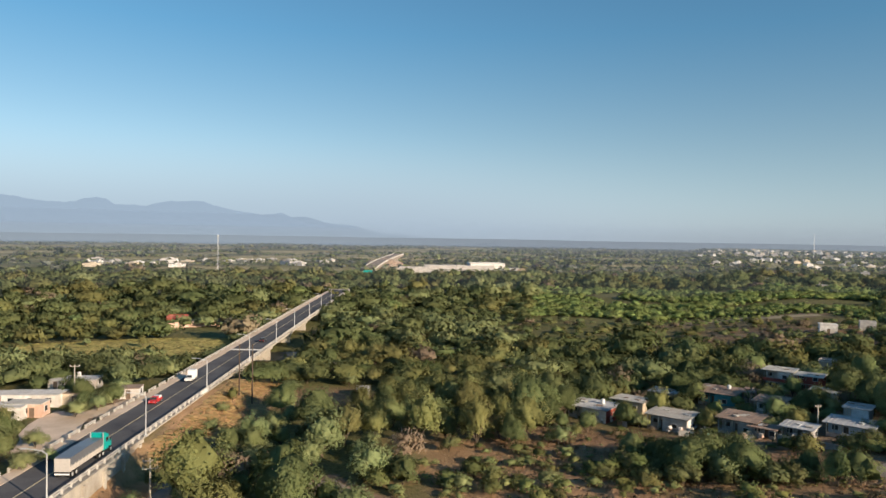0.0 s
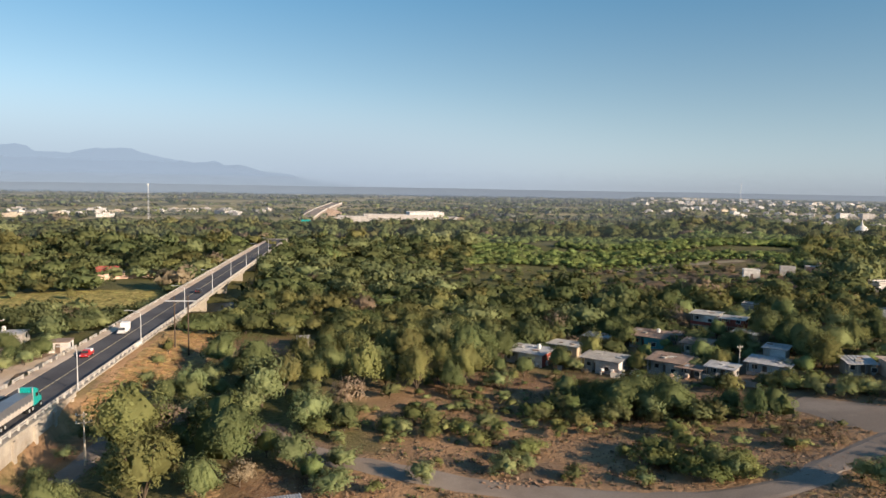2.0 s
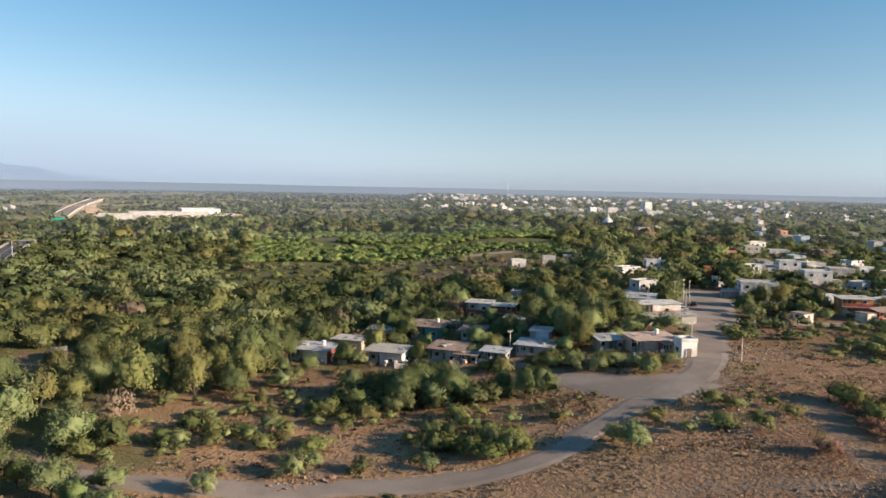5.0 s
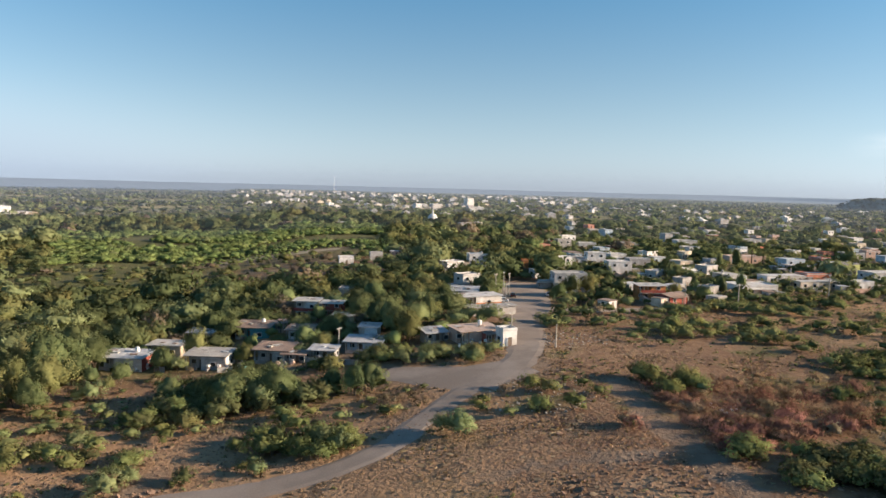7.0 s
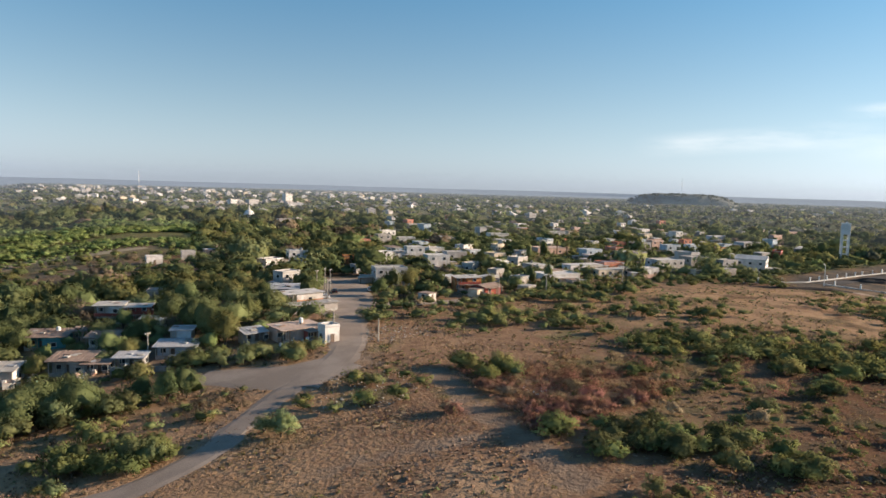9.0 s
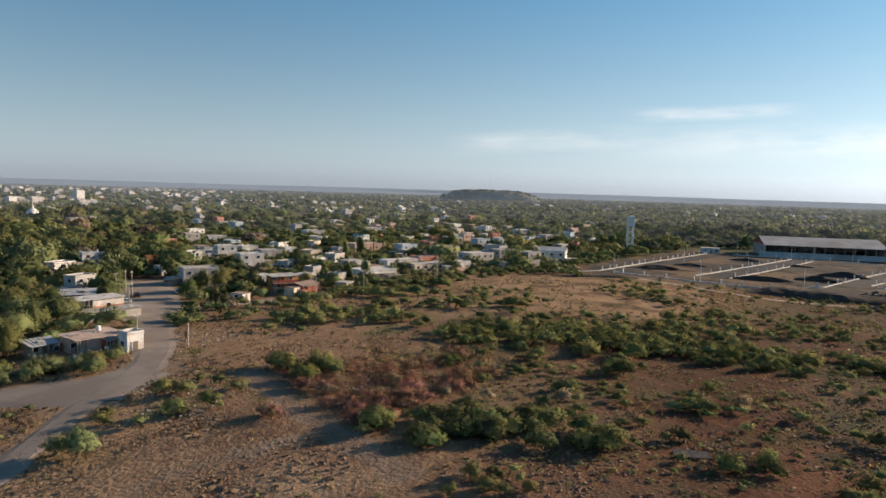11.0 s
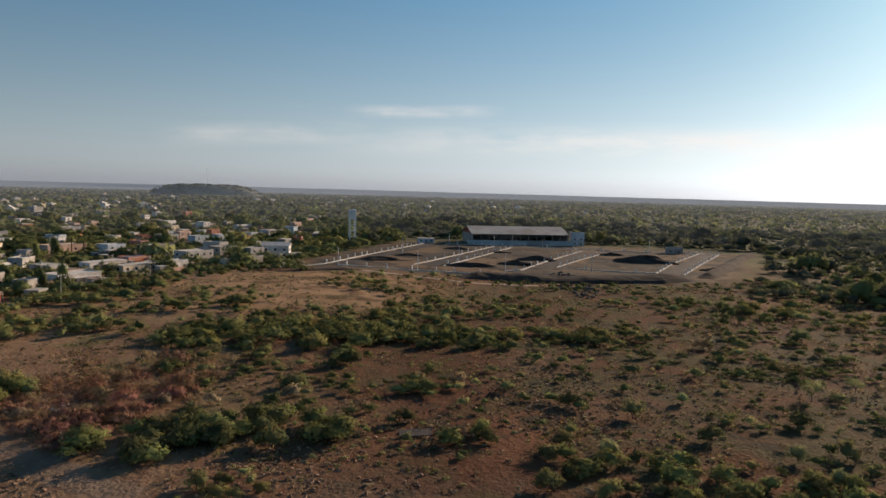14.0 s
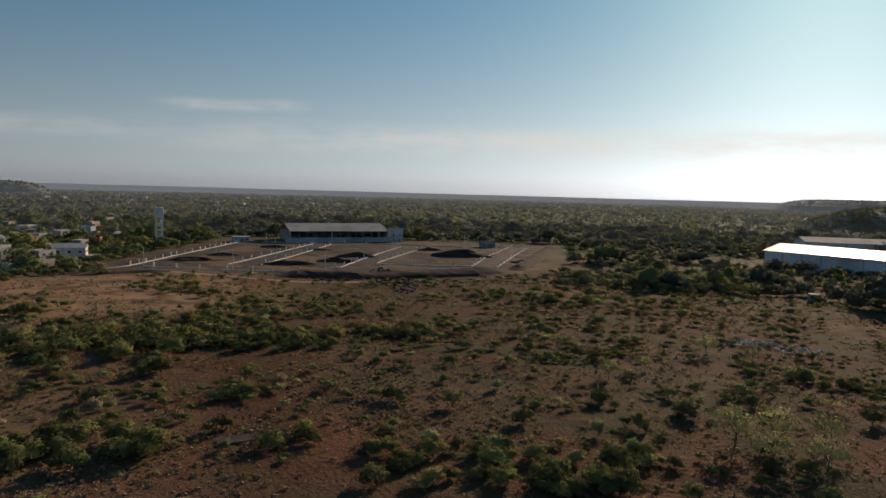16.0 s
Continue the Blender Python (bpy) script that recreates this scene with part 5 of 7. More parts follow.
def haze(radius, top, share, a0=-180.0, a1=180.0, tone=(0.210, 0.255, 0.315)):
    """A thin see-through sheet that glows to imitate haze over the far plain, brighter towards the sun."""
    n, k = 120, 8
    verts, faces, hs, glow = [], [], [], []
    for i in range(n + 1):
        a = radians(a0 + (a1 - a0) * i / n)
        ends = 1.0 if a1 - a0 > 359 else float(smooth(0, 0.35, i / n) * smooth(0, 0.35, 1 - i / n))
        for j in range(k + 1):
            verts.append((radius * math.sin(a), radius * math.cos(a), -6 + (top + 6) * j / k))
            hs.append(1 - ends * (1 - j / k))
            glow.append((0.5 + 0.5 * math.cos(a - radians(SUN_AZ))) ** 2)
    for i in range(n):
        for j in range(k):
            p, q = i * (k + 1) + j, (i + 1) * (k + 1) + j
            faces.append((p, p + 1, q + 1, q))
    m = bpy.data.materials.new("haze_glow")
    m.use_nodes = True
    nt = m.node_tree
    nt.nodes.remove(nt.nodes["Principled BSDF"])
    up, towards, ramp_, haze_emit, clear, mx = (nt.nodes.new("ShaderNode" + q) for q in ("Attribute", "Attribute", "MapRange", "Emission", "BsdfTransparent", "MixShader"))
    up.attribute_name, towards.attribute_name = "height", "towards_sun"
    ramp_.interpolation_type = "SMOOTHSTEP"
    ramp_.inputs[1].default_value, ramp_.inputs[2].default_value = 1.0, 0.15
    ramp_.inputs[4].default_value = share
    nt.links.new(mix_node(nt, towards.outputs["Fac"], tone, (0.27, 0.31, 0.34)), haze_emit.inputs[0])
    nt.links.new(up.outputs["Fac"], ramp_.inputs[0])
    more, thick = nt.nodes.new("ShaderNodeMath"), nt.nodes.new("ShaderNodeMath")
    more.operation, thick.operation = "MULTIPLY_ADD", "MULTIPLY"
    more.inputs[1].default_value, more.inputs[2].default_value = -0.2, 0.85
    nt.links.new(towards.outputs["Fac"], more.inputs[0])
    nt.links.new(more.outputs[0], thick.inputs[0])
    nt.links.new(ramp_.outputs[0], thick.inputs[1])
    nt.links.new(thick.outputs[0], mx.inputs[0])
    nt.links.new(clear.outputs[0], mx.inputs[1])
    nt.links.new(haze_emit.outputs[0], mx.inputs[2])
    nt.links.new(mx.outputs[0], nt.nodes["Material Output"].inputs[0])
    ob = link_mesh("backdrop_haze", verts, faces, m)
    for nm, vals in (("height", hs), ("towards_sun", glow)):
        at = ob.data.attributes.new(nm, "FLOAT", "POINT")
        at.data.foreach_set("value", np.array(vals, np.float32))
    return tagged(ob, "thin glowing sheet imitating haze over the far plain", "haze", kind="structure")


# emissive sheets at growing distances imitate aerial haze
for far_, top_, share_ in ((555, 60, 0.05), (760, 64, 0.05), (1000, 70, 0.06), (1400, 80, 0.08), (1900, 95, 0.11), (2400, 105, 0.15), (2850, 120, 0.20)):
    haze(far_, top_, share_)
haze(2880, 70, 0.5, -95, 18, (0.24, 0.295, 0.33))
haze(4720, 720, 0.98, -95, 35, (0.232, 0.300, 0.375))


def mound(name, x, y, z, rx, ry, h, material, label, category, flat=2.0, turn=0.0, kind="structure", amp=0.12):
    bm = bmesh.new()
    rings_, seg = 9, 40
    grid = []
    for i in range(rings_ + 1):
        q = i / rings_
        row = []
        for j in range(seg):
            a = j / seg * 6.2832
            nz = 1 + amp * noise.noise((math.cos(a) * 1.5 + x, math.sin(a) * 1.5 + y, q * 2))
            px, py = rx * q * math.cos(a) * nz, ry * q * math.sin(a) * nz
            row.append(bm.verts.new((px * math.cos(turn) - py * math.sin(turn), px * math.sin(turn) + py * math.cos(turn), h * (1 - q ** flat) * nz - 0.1)))
        grid.append(row)
    for i in range(rings_):
        for j in range(seg):
            f = (grid[i][j], grid[i + 1][j], grid[i + 1][(j + 1) % seg], grid[i][(j + 1) % seg])
            bm.faces.new(f)
    bmesh.ops.remove_doubles(bm, verts=bm.verts, dist=0.001)
    ob = part(name, bm, material)
    ob.location = (x, y, z)
    return tagged(ob, label, category, kind=kind)


# M_HILL: scrub colour greyed for distance haze
M_HILL = surface("hill_scrub", (0.14, 0.155, 0.13), (0.17, 0.18, 0.15), 0.03, 0.4, 1.0, 0.5)
M_SOIL = surface("dark_soil", (0.10, 0.085, 0.075), (0.14, 0.115, 0.095), 0.2, 2, 1.0, 0.6)
mound("hill", 2058, 778, 6, 165, 85, 33, M_HILL, "low flat-topped hill covered with dark scrub", "hill", 5.0, radians(-69))
mound("hill", 2205, -2070, 2, 330, 330, 44, M_HILL, "flat wooded ridge in the haze", "hill", 7.0)
mound("hill", 742, -742, 5, 120, 120, 31, M_HILL, "wooded rise with a few houses", "hill", 2.2)


def hill_crowns(x, y, z, rx, ry, h, flat, turn, n, size, leaf="hazy"):
    q, t = np.sqrt(rng.uniform(0, 0.96, n)), rng.uniform(0, 6.283, n)
    lx, ly = rx * q * np.cos(t), ry * q * np.sin(t)
    base = [crown_quads(400 + i, 1.0, 1.0, 0.1, 12, 16, 0.45) for i in range(4)]
    out, tag, bear = [], [], []
    for a, b, r in zip(lx, ly, q):
        px, py = x + a * math.cos(turn) - b * math.sin(turn), y + a * math.sin(turn) + b * math.cos(turn)
        s = size * rng.uniform(0.7, 1.3)
        q, bn = base[int(rng.integers(4))]
        out.append(q * np.array([s, s, s * 1.2]) + np.array([px, py, z + h * (1 - r ** flat) - 0.8]))
        bear.append(bn)
        tag.append(np.full(16, rng.uniform()))
    tagged(new("hill_scrub", fast_quads("hill_scrub", np.concatenate(out), LEAF_FAR[leaf], np.concatenate(tag), np.concatenate(bear))), "grey-green scrub covering a distant hill", "scrub", kind="stuff")


# the two far hills take leaf tones greyed for haze
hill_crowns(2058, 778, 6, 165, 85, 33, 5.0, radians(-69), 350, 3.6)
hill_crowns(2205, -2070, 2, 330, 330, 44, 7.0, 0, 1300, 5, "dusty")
hill_crowns(742, -742, 5, 120, 120, 31, 2.2, 0, 900, 4.2, "dark")



# ---- thin high cloud ----
def cloud(a0, a1, e0, e1, bend, density, seed, label):
    """A far streak of thin cloud, ragged and see-through."""
    n, k, R = 60, 10, 4820.0
    verts, faces, us, vs_ = [], [], [], []
    for i in range(n + 1):
        for j in range(k + 1):
            u, v = i / n, j / k
            a, el = radians(a0 + (a1 - a0) * u), radians(e0 + (e1 - e0) * v + bend * u)
            verts.append((R * math.sin(a), R * math.cos(a), EYE_Z + R * math.tan(el)))
            us.append(u)
            vs_.append(v)
    for i in range(n):
        for j in range(k):
            p = i * (k + 1) + j
            faces.append((p, p + 1, p + k + 2, p + k + 1))
    m = bpy.data.materials.new("thin_cloud")
    m.use_nodes = True
    nt = m.node_tree
    nt.nodes.remove(nt.nodes["Principled BSDF"])

    def fade(attr_name, soft):
        at = nt.nodes.new("ShaderNodeAttribute")
        at.attribute_name = attr_name
        lo, hi, mul = nt.nodes.new("ShaderNodeMapRange"), nt.nodes.new("ShaderNodeMapRange"), nt.nodes.new("ShaderNodeMath")
        for q, f0, f1 in ((lo, 0.0, soft), (hi, 1.0, 1.0 - soft)):
            q.interpolation_type = "SMOOTHSTEP"
            q.inputs[1].default_value, q.inputs[2].default_value = f0, f1
            nt.links.new(at.outputs["Fac"], q.inputs[0])
        mul.operation = "MULTIPLY"
        nt.links.new(lo.outputs[0], mul.inputs[0])
        nt.links.new(hi.outputs[0], mul.inputs[1])
        return mul.outputs[0]
    val = noise_node(nt, 0.0011, 6, 0.32, 0.7, (1.0, 1.0, 5.0), 0.6)
    for s in (fade("along", 0.3), fade("across", 0.45)):
        mul = nt.nodes.new("ShaderNodeMath")
        mul.operation = "MULTIPLY"
        nt.links.new(val, mul.inputs[0])
        nt.links.new(s, mul.inputs[1])
        val = mul.outputs[0]
    den = nt.nodes.new("ShaderNodeMath")
    den.operation, den.inputs[1].default_value = "MULTIPLY", density
    nt.links.new(val, den.inputs[0])
    tr_, em, mx = nt.nodes.new("ShaderNodeBsdfTransparent"), nt.nodes.new("ShaderNodeEmission"), nt.nodes.new("ShaderNodeMixShader")
    em.inputs[0].default_value, em.inputs[1].default_value = (1.0, 0.97, 0.93, 1), 0.8
    nt.links.new(den.outputs[0], mx.inputs[0])
    nt.links.new(tr_.outputs[0], mx.inputs[1])
    nt.links.new(em.outputs[0], mx.inputs[2])
    nt.links.new(mx.outputs[0], nt.nodes["Material Output"].inputs[0])
    ob = link_mesh("backdrop_cloud", verts, faces, m)
    for nm, vals in (("along", us), ("across", vs_)):
        at = ob.data.attributes.new(nm, "FLOAT", "POINT")
        at.data.foreach_set("value", np.array(vals, np.float32))
    return tagged(ob, label, "cloud", kind="structure")


cloud(65, 83, 2.2, 4.6, 1.2, 0.34, 1, "thin white streak of high cloud")
cloud(79, 93, 5.2, 6.6, 0.4, 0.6, 2, "thin bright streak of high cloud")
cloud(74, 165, 2.0, 5.6, 0.3, 0.75, 3, "wide pale veil of high cloud")


# ---- scrub of the dry field ----
SCRUB = []


def patch(x, y, rt, rr, species, n, lo=0.8, hi=1.3):
    """Bushes in a ragged oval, wide across the line of sight from the origin."""
    a = math.atan2(x, y)
    for _ in range(int(n * 1.1)):
        q, t = math.sqrt(rng.uniform()), rng.uniform(0, 6.283)
        dt, dr = q * rt * 1.25 * math.cos(t), q * rr * 1.5 * math.sin(t)
        SCRUB.append((x + dt * math.cos(a) + dr * math.sin(a), y - dt * math.sin(a) + dr * math.cos(a), species[int(rng.integers(len(species)))], rng.uniform(lo * 1.25, hi * 1.45)))


GREEN, DARK, RED = ["mesquite", "mesquite", "olive", "mesquite"], ["dark", "mesquite", "dark", "olive"], ["red", "red", "red", "red", "brown"]
patch(163.7, 102.8, 15, 7, GREEN, 34, 1.0, 1.7)
patch(181.9, 132.8, 13, 3, GREEN, 16, 1.0, 1.6)
patch(207.3, 117.8, 18, 4, GREEN, 26, 1.0, 1.7)
patch(238.5, 111.7, 14, 5, DARK, 18, 0.9, 1.5)
patch(112.2, 65.2, 17, 9, RED, 130, 0.7, 1.1)
patch(113.3, 80.9, 6, 4, DARK, 12, 1.0, 1.6)
patch(98.2, 61.2, 11, 5, RED, 60, 0.7, 1.0)
patch(125.3, 61.6, 14, 7, RED, 60, 0.6, 1.0)
patch(131.1, 59.6, 14, 8, ["brown", "red"], 24, 0.6, 1.1)
patch(93.2, 45.8, 7, 4, ["dark", "dark", "mesquite"], 18, 0.9, 1.4)
patch(101.7, 38.5, 7, 4, ["dark", "dark", "mesquite"], 12, 0.9, 1.4)
patch(100.7, 26.9, 9, 4, ["dark", "dark", "mesquite"], 18, 0.9, 1.4)
patch(172.3, 46.4, 15, 11, DARK, 34, 0.8, 1.5)
patch(175.5, 29.4, 14, 9, DARK, 28, 0.8, 1.4)
patch(211.3, 72.0, 12, 7, DARK, 14, 0.8, 1.4)
patch(246.6, 39.3, 12, 6, DARK, 12, 0.8, 1.4)
patch(174.9, 6.6, 16, 10, DARK, 34, 0.8, 1.5)
patch(178.8, -31.8, 12, 5, DARK, 16, 0.7, 1.3)
patch(211.4, -4.7, 24, 9, DARK, 28, 0.7, 1.3)
patch(237.4, -64.4, 20, 8, GREEN, 22, 0.7, 1.3)
patch(128.8, 16.8, 13, 4, DARK, 14, 0.6, 1.1)
patch(82.1, 28.1, 7, 3, DARK, 8, 0.6, 1.1)
patch(170.9, 111.5, 12, 5, GREEN, 14, 0.8, 1.3)
patch(270.0, -148.2, 30, 10, GREEN, 34, 1.2, 2.0)
patch(233.6, -95.7, 26, 10, DARK, 28, 0.9, 1.6)
patch(173.5, -6.9, 14, 7, DARK, 16, 0.7, 1.2)
patch(178.8, -33.1, 10, 6, DARK, 12, 0.7, 1.2)
patch(88.6, -15.4, 6, 3, DARK, 7, 0.45, 0.85)
patch(93.2, -40.0, 12, 4, DARK, 12, 0.5, 0.9)
patch(82.4, -57.5, 14, 6, DARK, 11, 0.4, 0.85)
patch(76.8, -70.3, 12, 6, DARK, 9, 0.6, 1.0)
patch(253.1, -163.8, 22, 5, GREEN, 18, 1.2, 2.0)
patch(145.5, 42.6, 18, 8, ["dark", "red", "mesquite"], 40, 0.7, 1.3)
patch(163.9, 64.9, 16, 7, ["dark", "mesquite"], 26, 0.8, 1.4)
patch(197.1, 85.2, 20, 5, DARK, 26, 0.9, 1.5)
patch(165.1, 46.8, 22, 9, DARK, 40, 0.9, 1.5)
patch(197.7, 20.1, 20, 5, DARK, 24, 0.8, 1.4)
patch(168.7, 25.1, 24, 8, DARK, 36, 0.8, 1.5)
patch(178.5, -44.2, 24, 8, ["mesquite", "brown"], 26, 0.7, 1.3)
patch(219.4, -108.0, 26, 8, ["mesquite", "olive"], 30, 0.8, 1.5)
patch(121.5, -105.8, 13, 2, DARK, 26, 0.5, 0.9)
patch(130.6, -101.8, 6, 2, DARK, 12, 0.5, 0.9)
patch(81.0, -36.5, 7, 3, DARK, 12, 0.6, 1.0)
patch(114.0, -50.0, 8, 3, DARK, 10, 0.4, 0.8)
# added low dark bushes stand in for the shaded side of a bank
patch(147.0, -61.0, 8, 2.5, ["dark"], 46, 0.3, 0.55)
patch(152.0, -74.0, 6, 2.5, ["dark"], 34, 0.3, 0.55)
patch(88.0, -31.5, 5, 3, DARK, 8, 0.5, 0.9)
patch(-51.4, 141.9, 3, 8, ["mesquite", "olive"], 7, 0.6, 1.1)
patch(-51.9, 165.4, 3, 8, ["mesquite", "olive"], 7, 0.6, 1.1)
patch(-53.0, 106.2, 8, 3, ["mesquite", "brown"], 8, 0.6, 1.1)
for bx, by in ((-6.0, 123.1), (5.8, 145.1), (14.8, 153.8), (30.4, 139.0), (20.2, 107.0), (61.3, 121.6), (36.3, 108.1), (45.3, 104.3), (19.5, 133.4), (0.1, 106.3), (61.4, 107.4)):
    patch(bx, by, 10, 6, ["mesquite", "mesquite", "olive"], 6, 0.5, 1.0)
patch(48.6, 130.0, 16, 3, ["dark", "mesquite"], 34, 1.2, 1.9)
patch(37.9, 133.4, 9, 3, ["dark", "mesquite"], 12, 1.0, 1.6)
patch(143.1, 142.0, 2, 13, GREEN, 16, 0.9, 1.4)
patch(94.7, 128.0, 16, 2, GREEN, 24, 0.9, 1.5)
patch(78.6, 138.0, 8, 2, DARK, 10, 0.9, 1.5)
patch(48.9, 99.8, 9, 4, GREEN, 16, 0.9, 1.5)
patch(36.6, 118.2, 14, 6, GREEN, 18, 0.6, 1.3)
patch(1.3, 128.3, 14, 6, GREEN, 20, 0.8, 1.5)
patch(85.4, 92.1, 7, 5, GREEN, 12, 0.6, 1.1)
patch(67.6, 109.8, 8, 3, ["brown", "mesquite"], 14, 0.5, 1.0)
patch(26.6, 132.1, 16, 5, ["brown", "mesquite"], 18, 0.5, 1.0)
for _ in range(5600):
    a, r = radians(rng.uniform(-6, 146)), math.sqrt(rng.uniform(85 ** 2, 340 ** 2))
    px, py = r * math.sin(a), r * math.cos(a)
    if land_cover(px, py)[0] > 0.5 and noise.noise((px * 0.03, py * 0.03, 9)) + rng.uniform(-0.14, 0.14) > float(np.interp(az_of(px, py), (55, 65, 80, 110), (0.2, 0.1, -0.10, -0.18))):
        SCRUB.append((px, py, ["dark", "dark", "brown", "mesquite"][int(rng.integers(4))], rng.uniform(0.35, 1.0) if rng.uniform() < 0.6 else rng.uniform(1.0, 1.7)))
SCRUB = [s for s in SCRUB if not (66 < az_of(s[0], s[1]) < 78 and 250 < math.hypot(s[0], s[1]) < 300)]
sx, sy = np.array([s[0] for s in SCRUB]), np.array([s[1] for s in SCRUB])
free = ~blocked(sx, sy, 0.2) & ~in_lot(sx, sy, 2)
SCRUB = [s for s, k in zip(SCRUB, free) if k]
SCRUB.sort(key=lambda s: math.hypot(s[0], s[1]) - 60 * s[3])
for px, py, sp, sc in SCRUB[:290]:
    plant(px, py, sp, sc, True)


SCRUB_LEAF = {k: foliage("scrub_leaves_" + k, *(tuple(v * f for v, f in zip(q, (0.76, 0.74, 0.66))) for q in LEAF_TONES[k]), True, 0.3, 0.25) for k in ("dark", "mesquite", "olive", "brown", "red", "bright")}


def scrub_stuff(items):
    groups = {}
    for it in items:
        groups.setdefault(it[2], []).append(it)
    for sp, its in groups.items():
        base = [crown_quads(300 + i, 1.6, 1.9, 0.05, 18, 280, 0.125, max(AIRY[sp], 0.6), 0.7 if sp == "red" else 0.0) for i in range(6)]
        out, tag, bear = [], [], []
        for px, py, _, sc in its:
            a = rng.uniform(0, 6.28)
            q, bn = base[int(rng.integers(6))]
            q = q * sc
            bear.append(spin(bn, a))
            q = np.stack([q[..., 0] * math.cos(a) - q[..., 1] * math.sin(a) + px, q[..., 0] * math.sin(a) + q[..., 1] * math.cos(a) + py, q[..., 2] * 0.92 + gz(px, py) - 0.05], -1)
            out.append(q)
            tag.append(np.full(len(q), rng.uniform()))
        tagged(new("scrub", fast_quads("scrub", np.concatenate(out), SCRUB_LEAF[sp], np.concatenate(tag), np.concatenate(bear))), f"{WORDS[sp]} bushes scattered over the dry field", "scrub", kind="stuff")


scrub_stuff(SCRUB[290:])

# single small trees of the field
for px, py, sp, sc in ((116.4, -27.8, "mesquite", 0.55), (125.6, -38.6, "mesquite", 0.36), (130.2, -63.5, "thin", 0.62), (136.6, -74.7, "thin", 0.5), (148.5, -97.1, "thin", 0.75), (185.2, -86.5, "mesquite", 0.6),
                       (106.5, -68.2, "thin", 0.6), (99.5, -47.3, "mesquite", 0.4), (92.0, -49.2, "mesquite", 0.36), (92.0, -65.8, "thin", 0.95), (92.3, -72.8, "thin", 0.9), (88.9, -78.9, "thin", 0.85),
                       (84.0, -66.5, "thin", 0.8), (80.5, -72.0, "thin", 0.85), (98.3, -20.3, "mesquite", 0.45), (141.2, -104.0, "thin", 0.55)):
    plant(px, py, sp, sc, tall=1.15, group="field trees")
for px, py, sp, sc in ((19.5, 105.6, "mesquite", 0.75), (19.5, 126.7, "mesquite", 0.7), (46.0, 129.8, "dark", 1.0), (51.1, 127.6, "mesquite", 1.1), (54.8, 126.3, "dark", 1.0), (50.5, 133.9, "dark", 1.0), (44.4, 133.9, "dark", 0.9),
                       (42.1, 135.9, "dark", 0.85), (39.3, 142.9, "dark", 0.75), (67.8, 119.9, "dark", 0.85), (71.2, 119.0, "dark", 0.8), (65.6, 125.4, "dark", 0.7),
                       (68.7, 87.6, "mesquite", 0.85), (68.1, 91.2, "mesquite", 0.6), (51.4, 100.8, "mesquite", 0.7), (52.5, 96.9, "mesquite", 0.6), (45.9, 106.8, "dark", 0.5),
                       (15.9, 155.9, "mesquite", 0.7), (10.7, 160.2, "mesquite", 0.7), (26.2, 154.1, "mesquite", 0.8), (26.1, 169.1, "dark", 0.9), (-7.2, 131.9, "mesquite", 0.8),
                       (23.6, 108.5, "mesquite", 0.5), (3.8, 124.5, "mesquite", 0.6), (39.3, 98.9, "mesquite", 0.4), (6.7, 103.8, "mesquite", 0.7), (-6.2, 109.3, "mesquite", 0.8)):
    plant(px, py, sp, sc, group="roadside trees")


# the dense thicket in front of the river houses
for px, py, sp, sc in ((41.8, 139.5, "mesquite", 0.8), (45.0, 140.6, "dark", 0.8), (46.7, 137.2, "mesquite", 0.95), (50.0, 139.6, "dark", 0.85), (51.2, 135.5, "mesquite", 0.95), (54.5, 137.8, "dark", 0.95), (55.1, 133.1, "mesquite", 1.05), (55.7, 130.0, "dark", 1.0), (58.4, 131.4, "mesquite", 1.0), (58.4, 138.7, "dark", 0.9)):
    plant(px, py, sp, sc, tall=0.85, group="thicket trees")


# ---- grass ----
def tufts(n, a0, a1, r0, r1, material, name, label, size, want, clearings=True, cover=0):
    x, y = scatter(n, a0, a1, r0, r1)
    ok = (land_cover(x, y)[cover] > 0.4) & ~blocked(x, y, -0.8, clearings) & ~in_lot(x, y)
    x, y = x[ok], y[ok]
    ok = noise_mask(x, y, 0.06) + rng.uniform(-0.35, 0.35, len(x)) > want
    x, y = x[ok], y[ok]
    m = len(x)
    z = ground_z(x, y) - 0.2
    quads = []
    for k in range(2):
        a = rng.uniform(0, 6.283, m)
        s, h = size * rng.uniform(0.5, 1.5, m), size * rng.uniform(0.6, 1.6, m)
        dx, dy = np.cos(a) * s * 0.5, np.sin(a) * s * 0.5
        lx, ly = rng.normal(0, 0.6, m) * h, rng.normal(0, 0.6, m) * h
        quads.append(np.stack([np.stack([x - dx, y - dy, z], -1), np.stack([x + dx, y + dy, z], -1), np.stack([x + lx, y + ly, z + h * 0.7 + 0.2], -1)], 1))
    q = np.concatenate(quads)
    bear = rng.normal(scale=0.45, size=(len(q), 3)) + np.array([0, 0, 1.0])
    bear /= np.linalg.norm(bear, axis=1)[:, None]
    tagged(new(name, fast_quads(name, q, material, np.tile(rng.uniform(size=m), 2), bear)), label, "grass", kind="stuff")


